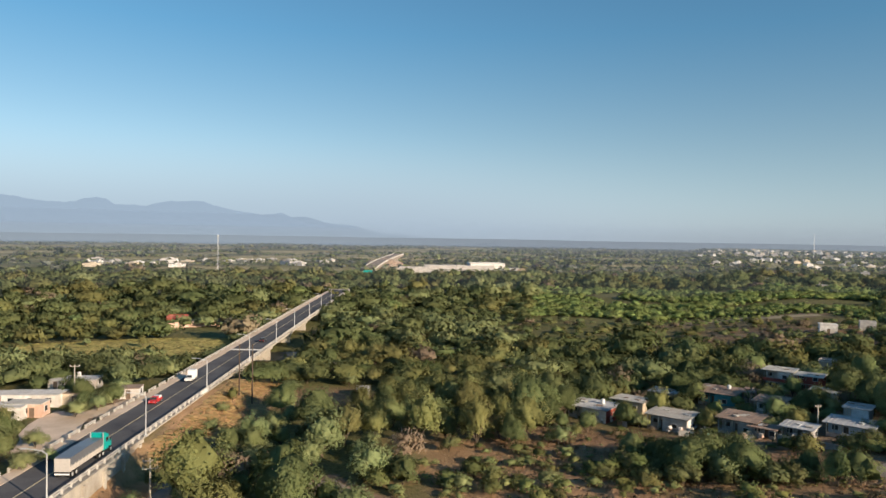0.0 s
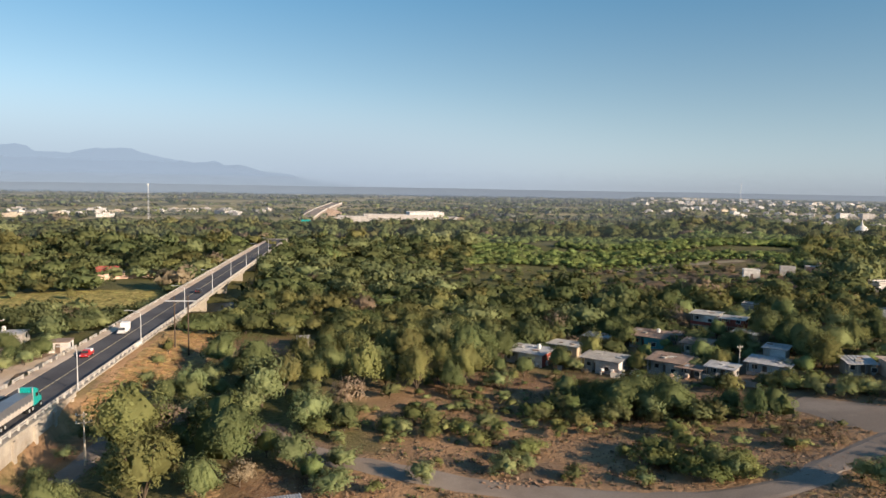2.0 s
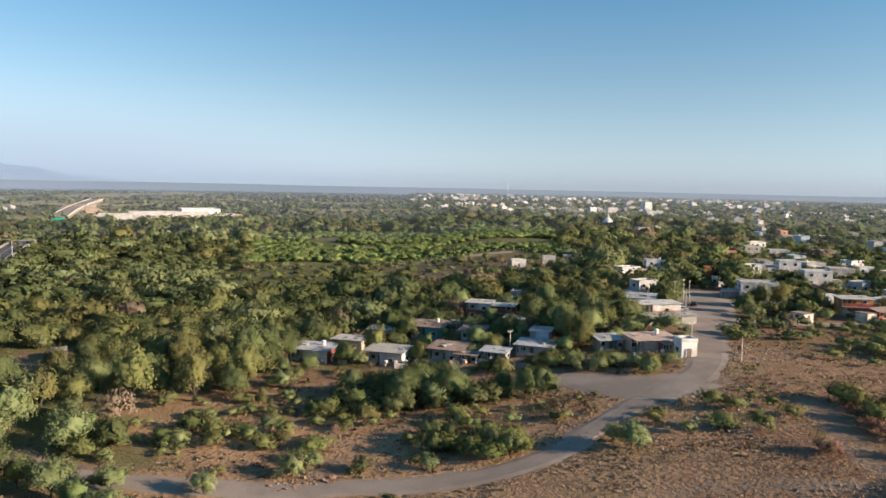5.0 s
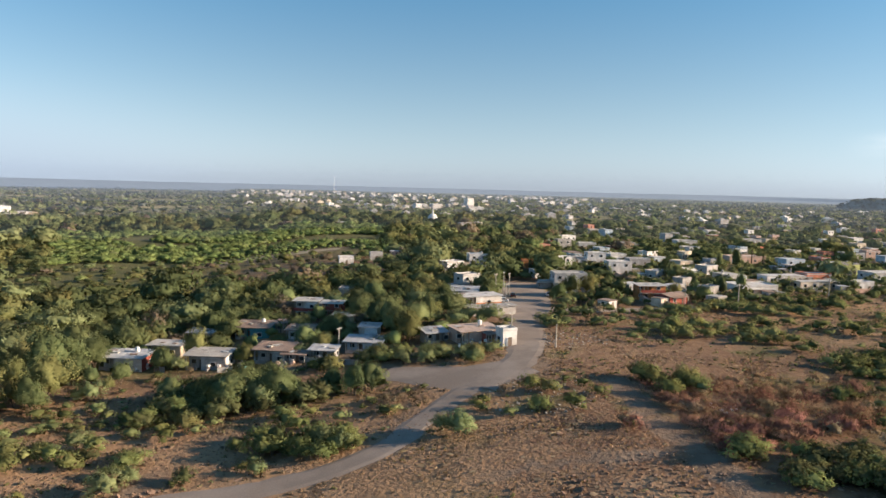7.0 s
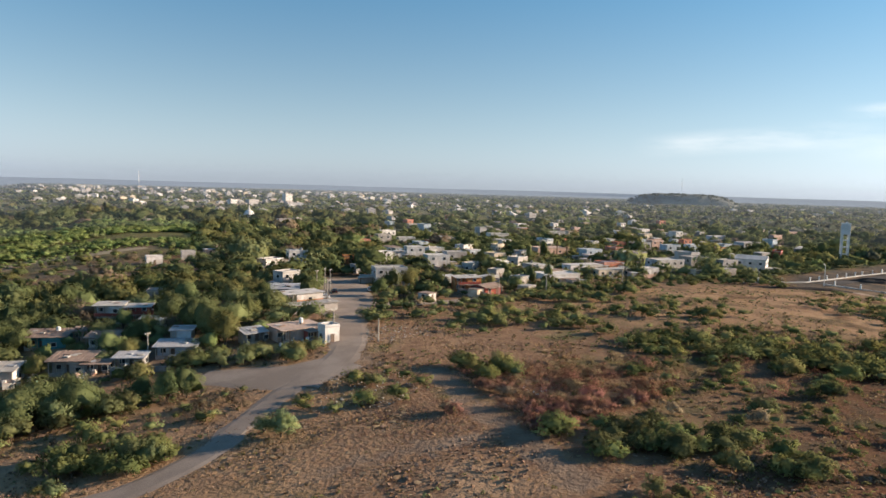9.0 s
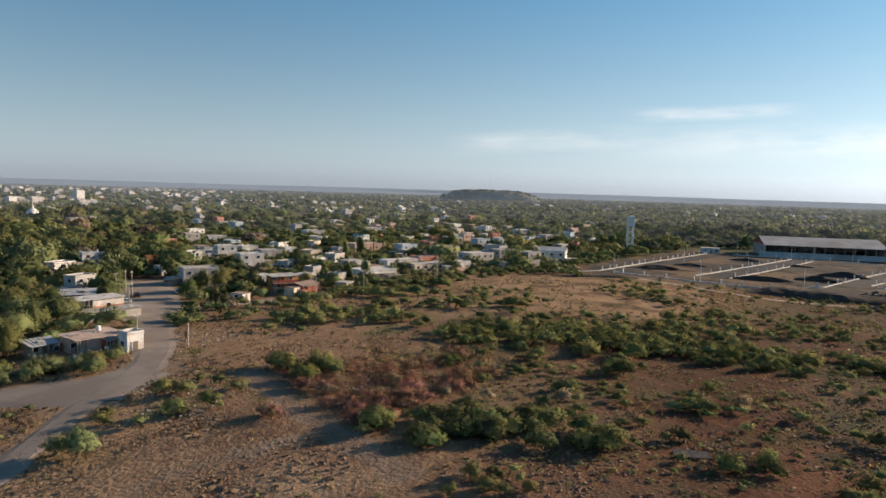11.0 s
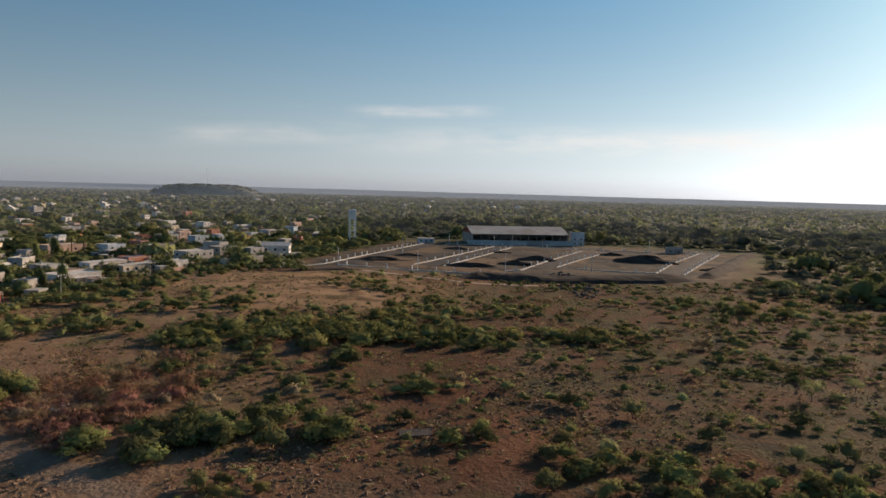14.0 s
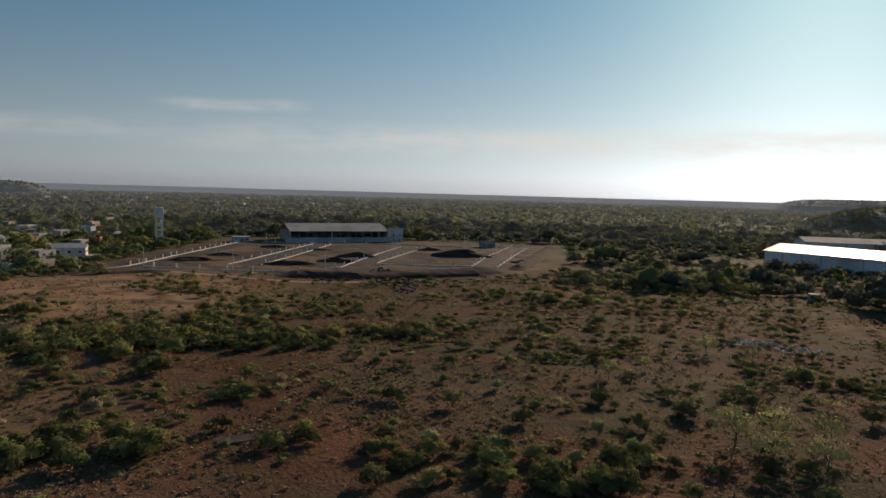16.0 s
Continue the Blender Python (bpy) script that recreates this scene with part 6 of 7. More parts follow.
def hummocks(n, a0, a1, r0, r1, material, name, label, size, want, clearings=True, cover=0, ragged=0.35):
    """Low uneven cushions of dry grass, each a few sided, leaning and broken at the rim."""
    x, y = scatter(n, a0, a1, r0, r1)
    ok = (land_cover(x, y)[cover] > 0.4) & ~blocked(x, y, -0.9, clearings) & ~in_lot(x, y)
    x, y = x[ok], y[ok]
    ok = noise_mask(x, y, 0.06) + rng.uniform(-ragged, ragged, len(x)) > want
    x, y = x[ok], y[ok]
    m, sides = len(x), 6
    z = ground_z(x, y)
    r, h = size * rng.uniform(0.45, 1.5, m) ** 1.3, size * rng.uniform(0.06, 0.20, m)
    turn, squash = rng.uniform(0, 6.283, m), rng.uniform(0.6, 1.5, m)
    ang = turn[:, None] + np.arange(sides)[None] * (6.2832 / sides) + rng.normal(0, 0.22, (m, sides))
    rr = r[:, None] * rng.uniform(0.6, 1.3, (m, sides))
    rim = np.stack([x[:, None] + np.cos(ang) * rr * squash[:, None], y[:, None] + np.sin(ang) * rr, np.repeat(z[:, None] - 0.12, sides, 1) + rng.uniform(-0.05, 0.08, (m, sides))], -1)
    top = np.stack([x + rng.normal(0, 0.25, m) * r, y + rng.normal(0, 0.25, m) * r, z + h], -1)
    out = np.stack([np.cos(ang) * h[:, None] * 1.2, np.sin(ang) * h[:, None] * 1.2, np.repeat(r[:, None], sides, 1)], -1) + rng.normal(0, 0.07, (m, sides, 3)) * r[:, None, None]
    out /= np.linalg.norm(out, axis=-1)[..., None]
    crest_n = np.repeat((np.array([0, 0, 1.0]) + rng.normal(0, 0.16, (m, 3)))[:, None], sides, 1)
    tri = np.stack([rim, np.roll(rim, -1, 1), np.repeat(top[:, None], sides, 1)], 2).reshape(-1, 3, 3)
    bear = np.stack([out, np.roll(out, -1, 1), crest_n], 2).reshape(-1, 3, 3)
    tagged(new(name, fast_quads(name, tri, material, np.repeat(rng.uniform(size=m), sides), bear)), label, "grass", kind="stuff")


hummocks(20000, -8, 146, 84, 300, M_GRASS, "dry_grass", "dry straw-coloured grass cushions on reddish soil", 0.36, 0.0)
hummocks(9000, -9, 60, 84, 230, M_STRAW, "straw_herbs", "dry tan herbs covering the open ground", 0.4, 0.0)
tufts(30000, -9, 62, 84, 230, M_STRAW, "straw_blades", "dry tan herbs standing on the open ground", 0.3, -0.1)
hummocks(26000, -31, -13, 95, 225, M_GOLD, "golden_grass", "tall golden grass on the road bank", 0.8, -0.4, False)
hummocks(9000, -36, -12, 258, 328, M_MEADOW, "meadow_grass", "golden green meadow grass between the trees", 1.6, -0.5, False, 1)
tufts(56000, -8, 146, 84, 290, M_BLADE, "grass_blades", "thin dry grass blades between the cushions", 0.22, -0.05)
tufts(22000, -8, 146, 84, 340, M_WEED, "green_weeds", "low olive weeds between dry grass", 0.28, 0.12)
tufts(20000, -31, -13, 95, 225, M_GOLD, "bank_blades", "golden grass blades on the road bank", 0.3, -0.2, False)

# trees west of the road
for px, py, sp, sc in ((-82.2, 136.5, "mesquite", 0.75), (-74.9, 130.5, "mesquite", 0.7), (-76.5, 122.6, "dark", 0.8), (-69.6, 117.8, "mesquite", 0.7), (-67.7, 122.1, "mesquite", 0.5), (-80.4, 159.6, "dark", 0.6), (-77.2, 163.7, "mesquite", 0.7), (-85.1, 130.7, "dark", 0.9), (-115.1, 214.9, "brown", 0.9), (-127.1, 224.0, "brown", 0.9), (-91.1, 217.8, "mesquite", 0.9), (-86.8, 222.7, "dark", 0.8), (-172.0, 295.3, "olive", 0.7), (-138.4, 275.7, "mesquite", 0.6), (-115.5, 273.8, "olive", 0.6)):
    plant(px, py, sp, sc, group="roadside trees")
# green belt beside the barn
for px, py, sc in ((265.0, -137.9, 1.0), (258.3, -141.9, 1.2), (268.2, -155.0, 1.1), (258.0, -157.2, 1.2), (268.0, -170.6, 1.1), (261.0, -174.1, 1.0), (288.6, -162.4, 1.2), (286.6, -178.1, 1.2), (278.8, -191.4, 0.9), (279.1, -137.2, 0.9)):
    plant(px, py, ["mesquite", "dark", "mesquite"][int(rng.integers(3))], sc, group="field trees")
# leafy trees behind the turquoise hall
for px, py, sp, sc in ((523.7, -86.1, "olive", 1.0), (527.6, -95.8, "olive", 1.25), (531.7, -106.2, "mesquite", 1.3), (529.3, -114.0, "mesquite", 1.1), (516.1, -121.4, "olive", 0.7), (545, -20, "dark", 1.2), (548, 10, "dark", 1.3), (540, 40, "mesquite", 1.2), (520, 62, "dark", 1.1), (500, 96, "dark", 1.1), (490, 104, "mesquite", 1.0)):
    plant(px, py, sp, sc, group="field trees")
# trees between the whitewashed yard and the road, and along the river
for px, py, sp, sc in ((-77.0, 158.3, "mesquite", 0.8), (-78.7, 152.0, "mesquite", 0.75), (-75.8, 163.7, "dark", 0.7), (-79.0, 174.2, "mesquite", 0.8), (-83.6, 131.7, "dark", 1.0), (-81.8, 124.8, "mesquite", 0.9), (-37.7, 239.4, "dark", 0.9), (-28.8, 229.9, "mesquite", 0.9), (-22.4, 240.5, "olive", 1.0), (-40.1, 211.6, "mesquite", 0.9),
                       (-44.0, 226.0, "mesquite", 0.7), (-47.0, 236.0, "mesquite", 0.6), (-41.0, 258.0, "dark", 0.9), (-36.0, 268.0, "mesquite", 1.0), (-45.0, 274.0, "olive", 0.8), (-48.0, 290.0, "dark", 0.9), (-40.0, 288.0, "mesquite", 1.0), (-48.0, 306.0, "dark", 1.0), (-46.5, 215.0, "mesquite", 0.6), (-34.0, 222.0, "brown", 0.9), (-47.0, 262.0, "mesquite", 0.6), (-33.0, 252.0, "olive", 1.0), (-46.0, 250.0, "dark", 0.7), (-27.2, 209.3, "mesquite", 0.8), (-42.5, 199.0, "mesquite", 0.8), (-19.8, 175.5, "olive", 1.0), (-14.5, 178.1, "dark", 1.0), (-10.0, 182.0, "mesquite", 0.8)):
    plant(px, py, sp, sc, group="riverside trees")
# bushes on and below the road bank
for px, py, sp, sc in ((-51.5, 108.0, "mesquite", 0.4), (-50.7, 115.6, "mesquite", 0.45), (-50.6, 123.8, "dark", 0.4), (-50.4, 97.6, "mesquite", 0.4), (-49.8, 104.5, "mesquite", 0.45), (-50.3, 146.1, "dark", 0.5), (-49.8, 138.9, "mesquite", 0.5), (-50.5, 156.0, "mesquite", 0.6), (-52.0, 168.0, "mesquite", 0.55), (-52.5, 178.0, "olive", 0.5), (-44.0, 130.0, "dark", 0.8), (-43.0, 142.0, "dark", 0.8), (-43.5, 120.0, "mesquite", 0.8)):
    plant(px, py, sp, sc, group="roadside trees")
# trees close round the river houses
for px, py, sp, sc in ((83.4, 233.4, "dark", 1.2), (92.5, 238.3, "olive", 1.1), (97.2, 231.1, "dark", 1.2), (110.7, 243.1, "dark", 1.1), (71.3, 202.9, "dark", 0.9), (67.9, 174.6, "bright", 0.7), (88.2, 205.4, "dark", 0.8), (87.5, 166.5, "dark", 0.9), 
                       (72.9, 156.0, "mesquite", 0.65), (104.8, 183.9, "dark", 1.0), (99.5, 162.2, "dark", 1.2), (98.7, 154.1, "dark", 1.2), (96.1, 143.9, "olive", 1.1), (90.2, 145.9, "mesquite", 0.7), (120.5, 152.9, "bright", 0.6), (122.6, 147.5, "dark", 0.5), (88.9, 126.4, "mesquite", 0.7),
                       (93.4, 126.2, "mesquite", 0.65), (96.8, 123.2, "mesquite", 0.6), (97.2, 119.0, "mesquite", 0.6), (103.2, 120.9, "mesquite", 0.5), (85.3, 139.1, "mesquite", 0.7), (85.5, 129.7, "mesquite", 0.7), (65.4, 198.0, "dark", 1.0),
                       (31.4, 178.1, "dark", 1.1), (25.2, 175.5, "dark", 1.2), (61.5, 163.5, "dark", 0.55), (47.0, 166.7, "mesquite", 0.7), (36.0, 168.0, "mesquite", 0.45)):
    plant(px, py, sp, sc, group="yard trees")
# big trees standing between the houses
for px, py, sp, sc in ((90.1, 168.4, "olive", 0.85), (97.3, 150.0, "dark", 1.1), (101.6, 163.9, "dark", 1.15), (106.0, 154.6, "dark", 1.0), (113.6, 159.2, "olive", 0.95), (101.5, 178.1, "dark", 0.9),
                       (95.9, 216.2, "dark", 1.0), (120.4, 160.9, "dark", 0.95), (110.4, 142.8, "mesquite", 0.5),
                       (75.3, 214.9, "dark", 1.1), (115.9, 193.6, "dark", 1.1), (124.9, 183.5, "olive", 1.0), (173.2, 200.9, "dark", 0.9), (178.9, 168.8, "dark", 1.0), (166.9, 162.6, "dark", 0.8), (186.5, 167.7, "olive", 0.9),
                       (44.2, 169.0, "dark", 0.8), (24.9, 174.0, "dark", 1.1), (30.0, 189.3, "dark", 1.2)):
    plant(px, py, sp, sc, group="yard trees")


# low clumps of dry herbs and weeds
def low_clumps(n):
    x, y = scatter(n, -8, 146, 84, 300)
    ok = (land_cover(x, y)[0] > 0.4) & ~blocked(x, y, -0.5) & ~in_lot(x, y)
    x, y = x[ok], y[ok]
    ok = noise_mask(x, y, 0.045) + rng.uniform(-0.3, 0.3, len(x)) > 0.02
    x, y = x[ok], y[ok]
    kind = rng.choice(3, len(x), p=(0.5, 0.25, 0.25))
    for i_, sp in enumerate(("brown", "olive", "mesquite")):
        base = [crown_quads(500 + i, 0.55, 0.42, 0.02, 8, 22, 0.17) for i in range(5)]
        mine = kind == i_
        out, tag, bear = [], [], []
        for px, py in zip(x[mine], y[mine]):
            s = rng.uniform(0.45, 1.3)
            q, bn = base[int(rng.integers(5))]
            out.append(q * s + np.array([px, py, gz(px, py) - 0.1]))
            bear.append(bn)
            tag.append(np.full(22, rng.uniform()))
        tagged(new("low_herbs", fast_quads("low_herbs", np.concatenate(out), LEAF_FAR[sp], np.concatenate(tag), np.concatenate(bear))), f"{WORDS[sp]} low herbs on the dry field", "herbs", kind="stuff")


low_clumps(26000)


# ---- the building lot ----
M_PAVE = surface("lot_pavement", (0.58, 0.56, 0.53), (0.48, 0.46, 0.43), 0.3, 4, 0.9, 0.2)
M_LOT = surface("lot_asphalt", (0.042, 0.039, 0.037), (0.058, 0.053, 0.05), 0.1, 3, 0.9, 0.2)


def lerp2(a, b, t):
    return (a[0] + (b[0] - a[0]) * t, a[1] + (b[1] - a[1]) * t)


def beam_between(bm, a, b, w, h, lift=0.0):
    za, zb = gz(*a), gz(*b)
    L = math.hypot(b[0] - a[0], b[1] - a[1])
    add_box(bm, (a[0] + b[0]) / 2, (a[1] + b[1]) / 2, (za + zb) / 2 + lift + h / 2 - 0.1, L, w, h + 0.1, math.atan2(b[1] - a[1], b[0] - a[0]))


def kerb_line(pts, gap=13.0):
    """A pale kerb with its narrow pavement and white meter posts along it."""
    bm = bmesh.new()
    carry = gap * 0.5
    for a, b in zip(pts[:-1], pts[1:]):
        L = math.hypot(b[0] - a[0], b[1] - a[1])
        n = max(2, int(L / 8))
        for i in range(n):
            beam_between(bm, lerp2(a, b, i / n), lerp2(a, b, (i + 1) / n), 0.6, 0.4)
        while carry < L:
            x, y = lerp2(a, b, carry / L)
            e = thing("marker_post", Matrix.Translation((x, y, gz(x, y) + 0.1)) @ Matrix.Rotation(rng.uniform(-0.2, 0.2), 4, "Z"), "short white meter post on the kerb", "post", "lot posts")
            part("body", boxes((0, 0, 0.95, 0.6, 0.5, 1.9, 0, 0.03)), M_KERB, e)
            part("cap", boxes((0, 0, 1.95, 0.74, 0.64, 0.12)), M_KERB, e)
            carry += gap * rng.uniform(0.8, 1.2)
        carry -= L
    tagged(part("pavement", bm, M_PAVE), "pale new concrete pavement with kerb", "pavement", kind="structure")


def lot_street(left, right):
    """Dark asphalt between two kerbs that run from the near to the far end."""
    a, b = lerp2(left[0], right[0], 0.5), lerp2(left[-1], right[-1], 0.5)
    width = math.hypot(right[0][0] - left[0][0], right[0][1] - left[0][1]) * 0.8
    strip("lot_street", [a, lerp2(a, b, 0.35), lerp2(a, b, 0.7), b], min(width, 11.0), M_LOT, 0.08, label="new dark asphalt street of the building lot", category="street")
    kerb_line(left)
    kerb_line(right)


def berm(pts, width, h, material, label):
    """A ragged bank of dug soil along a line of the plan."""
    bm, rows = bmesh.new(), []
    dense = []
    for a, b in zip(pts[:-1], pts[1:]):
        n = max(2, int(math.hypot(b[0] - a[0], b[1] - a[1]) / 1.8))
        dense += [lerp2(a, b, i / n) for i in range(n)]
    dense.append(pts[-1])
    for i, (x, y) in enumerate(dense):
        p, q = dense[max(i - 1, 0)], dense[min(i + 1, len(dense) - 1)]
        dx, dy = q[0] - p[0], q[1] - p[1]
        L = math.hypot(dx, dy)
        end = min(1.0, i / 5, (len(dense) - 1 - i) / 5)
        row = []
        for k in range(9):
            s = (k - 4) / 4
            px, py = x + dy / L * s * width / 2, y - dx / L * s * width / 2
            lump = 1 + 0.45 * noise.noise((px * 0.06, py * 0.06, 2)) + 0.18 * noise.noise((px * 0.3, py * 0.3, 5))
            row.append(bm.verts.new((px, py, gz(px, py) - 0.15 + h * end * (1 - s * s) ** 0.8 * lump)))
        rows.append(row)
    for r0, r1 in zip(rows[:-1], rows[1:]):
        for k in range(8):
            bm.faces.new((r0[k], r0[k + 1], r1[k + 1], r1[k]))
    bmesh.ops.recalc_face_normals(bm, faces=bm.faces)
    return tagged(part("soil_bank", bm, material), label, "bank", kind="structure")


kerb_line([(328.3, 68.9), (382.4, 57.6), (481.8, 31.3)], 9.0)
strip("lot_street", [(326.8, 62.1), (377.6, 50.8), (479.0, 24.7)], 7.0, M_LOT, 0.08, label="new dark asphalt street of the building lot", category="street")
lot_street([(341.2, 27.4), (396.3, 9.2), (473.0, -16.1)], [(340.5, 12.7), (389.7, -3.4), (467.2, -27.1)])
lot_street([(332.9, -23.9), (387.5, -43.9), (454.1, -70.9)], [(352.6, -43.4), (391.7, -60.1), (440.9, -82.4)])
lot_street([(337.8, -88.4), (395.8, -113.6), (469.6, -151.6)], [(333.3, -100.0), (389.6, -126.1), (459.2, -159.5)])
kerb_line([(303.7, 86.5), (315.1, 77.3), (328.3, 68.9)])
kerb_line([(326.8, 61.5), (319.8, 46.7), (314.7, 28.1), (312.3, 7.8), (312.0, -8.8)], 10.0)
kerb_line([(326.4, -16.6), (332.9, -23.9)])
kerb_line([(347.5, -43.7), (340.1, -66.1), (337.8, -88.4)], 26.0)
kerb_line([(481.7, 16.8), (481.6, -27.1), (470.0, -79.4), (457.5, -110.6), (463.8, -161.1)], 16.0)
M_BERM = surface("dug_soil", (0.04, 0.033, 0.03), (0.06, 0.048, 0.04), 0.2, 1.5, 1.0, 0.6)
berm([(299.5, 6.0), (298.9, -7.5), (295.5, -23.4), (296.8, -39.7), (301.7, -59.2), (306.6, -79.3), (321.2, -96.6)], 17.0, 2.6, M_BERM, "dark bank of dug soil along the lot's edge")
berm([(288.3, 82.2), (296.2, 65.7), (307.5, 46.2)], 5.0, 0.9, M_BERM, "low dark soil bank at the end of the lot")
berm([(321.3, -105.6), (370.6, -132.1), (432.7, -162.7), (465.8, -182.6)], 9.0, 2.2, M_BERM, "dark soil bank on the lot's far side")
strip("dirt_road", [(304.8, 45.8), (296.2, 35.1), (284.4, 10.9), (279.0, -2.7), (278.7, -18.4), (280.3, -32.5)], 4.5, M_DIRT, 0.1, label="pale dirt road round the building lot", category="road")
for x, y, rx, ry, h in ((359.6, 45.5, 15, 5, 1.6), (389.2, 33.9, 8, 3, 1.2), (344.0, 1.0, 14, 4, 1.6), (358.6, -23.4, 10, 3, 2.0), (385.8, -37.5, 12, 4, 2.2), (442.5, 8.6, 10, 3, 1.4), (391.9, -98.2, 18, 6, 3.2), (429.9, -84.9, 9, 3, 1.6), (357.5, -121.7, 7, 4, 1.6), (425.9, -17.3, 9, 3, 1.0)):
    mound("earth_mound", x, y, gz(x, y), rx, ry, h, M_BERM, "dark heap of dug soil on the lot", "soil heap", 1.6, -math.atan2(x, y), kind="", amp=0.5)
for x, y in ((321.1, 60.3), (409.2, 39.2), (317.8, 23.5), (472.7, 14.2), (368.2, 5.8), (449.8, -15.0), (317.1, -15.9), (472.1, -27.7), (335.9, -57.7), (468.1, -73.4), (478.8, -48.5), (454.1, -113.5)):
    street_lamp(Matrix.Translation((x, y, gz(x, y))) @ Matrix.Rotation(rng.uniform(-0.4, 0.4), 4, "Z"), 8.6, 1.4, "lot lamps", 0.17)


def long_shed(a, b, depth, wall_h, rise, wall, roof, label, bays=10, red_end=False, glazed=True, open_front=False):
    """A long hall with a low gable roof between two front corners of the plan."""
    dx, dy = b[0] - a[0], b[1] - a[1]
    L, ang = math.hypot(dx, dy), math.atan2(dy, dx)
    z = min(gz(*a), gz(*b)) - 0.2
    e = thing("hall", Matrix.Translation((a[0], a[1], z)) @ Matrix.Rotation(ang, 4, "Z"), label, "hall")
    if open_front:
        part("front_wall", boxes((L / 2, -3.0, 1.7, L * 1.12, 0.25, 3.4)), wall, e)
        part("back_wall", boxes((L / 2, depth, wall_h / 2, L, 0.3, wall_h)), WALLS["block"], e)
        for x in (0.0, L):
            part("end_wall", boxes((x, depth / 2, wall_h / 2, 0.3, depth, wall_h)), WALLS["block"], e)
    else:
        part("wall", boxes((L / 2, depth / 2, wall_h / 2, L, depth, wall_h)), wall, e)
    bm = bmesh.new()
    ov = 1.0
    pr = [(-ov, wall_h - 0.1), (depth / 2, wall_h + rise), (depth + ov, wall_h - 0.1)]
    for (y0, z0), (y1, z1) in zip(pr[:-1], pr[1:]):
        v = [bm.verts.new(p) for p in ((-ov, y0, z0), (L + ov, y0, z0), (L + ov, y1, z1), (-ov, y1, z1))]
        w = [bm.verts.new((p.co.x, p.co.y, p.co.z + 0.25)) for p in v]
        bm.faces.new(v[::-1])
        bm.faces.new(w)
        for i in range(4):
            bm.faces.new((v[i], v[(i + 1) % 4], w[(i + 1) % 4], w[i]))
    part("roof", bm, roof, e)
    for x in (0.0, L):
        bm = bmesh.new()
        t = -0.05 if x == 0 else 0.05
        bm.faces.new([bm.verts.new(p) for p in ((x + t, 0, wall_h - 0.1), (x + t, depth, wall_h - 0.1), (x + t, depth / 2, wall_h + rise))])
        part("gable", bm, WALLS["red"] if red_end else wall, e)
    for i in range(bays + 1):
        part("column", boxes((L * i / bays, -0.12, wall_h / 2, 0.4, 0.3, wall_h)), M_CONCRETE, e)
    for i in range(bays if glazed else 0):
        part("window", boxes((L * (i + 0.5) / bays, -0.03, wall_h * 0.62, L / bays * 0.55, 0.12, wall_h * 0.25)), M_PANE, e)
    return e


M_SHEDROOF = surface("sheet_roof", (0.40, 0.39, 0.37), (0.31, 0.30, 0.28), 0.12, 2, 0.86, 0.2, (0.7, 0.66, 0.6))
M_BARNROOF = surface("bright_sheet_roof", (0.50, 0.49, 0.46), (0.42, 0.41, 0.39), 0.1, 2, 0.5, 0.1, (0.85, 0.83, 0.8), 0.1)
M_TURQ = surface("turquoise_wall", (0.30, 0.37, 0.40), (0.34, 0.40, 0.42), 0.1, 2, 0.9, 0.2)
M_PALEBLUE = surface("pale_blue_wall", (0.66, 0.70, 0.73), (0.60, 0.64, 0.68), 0.1, 2, 0.8, 0.2)
long_shed((486.5, -1.5), (501.4, -68.3), 34, 7.4, 4.6, M_TURQ, M_SHEDROOF, "long turquoise hall with a weathered grey sheet roof", 12, True, False, True)
house(505.6, -75.3, 9, 8, 8.5, "blue", "pale", -85, 2)
house(487.1, 30.9, 11, 5, 3.2, "blue", "white", -80)
house(459.2, -130.7, 10, 5, 3.4, "block", "white", -95, label="dark kiosk under a white slab roof")
long_shed((351.5, -262.9), (264.4, -300.6), 34, 8.6, 3.6, M_PALEBLUE, M_BARNROOF, "large pale blue barn with a shining sheet roof", 9, glazed=False)
long_shed((437.6, -360.0), (388.2, -467.4), 30, 8.0, 3.0, M_PALEBLUE, M_SHEDROOF, "large hall with a dull grey sheet roof", 9, glazed=False)


def water_tower(x, y):
    e = thing("water_tower", Matrix.Translation((x, y, gz(x, y))) @ Matrix.Rotation(radians(-70), 4, "Z"), "white concrete water tower on four braced legs", "water tower")
    for i in (-1, 1):
        for j in (-1, 1):
            part("leg", boxes((i * 1.75, j * 1.75, 7.7, 0.8, 0.8, 15.8)), M_KERB, e)
    for z in (4.0, 8.0, 12.0):
        bm = boxes((0, -1.75, z, 3.5, 0.4, 0.5), (0, 1.75, z, 3.5, 0.4, 0.5), (-1.75, 0, z, 0.4, 3.5, 0.5), (1.75, 0, z, 0.4, 3.5, 0.5))
        part("brace", bm, M_KERB, e)
    part("tank", boxes((0, 0, 18.6, 4.5, 4.5, 6.4, 0, 0.15)), M_KERB, e)
    part("tank_lid", boxes((0, 0, 21.9, 4.7, 4.7, 0.25), (0.6, 0.6, 22.3, 1.2, 1.2, 0.6)), M_KERB, e)


water_tower(470.0, 79.1)


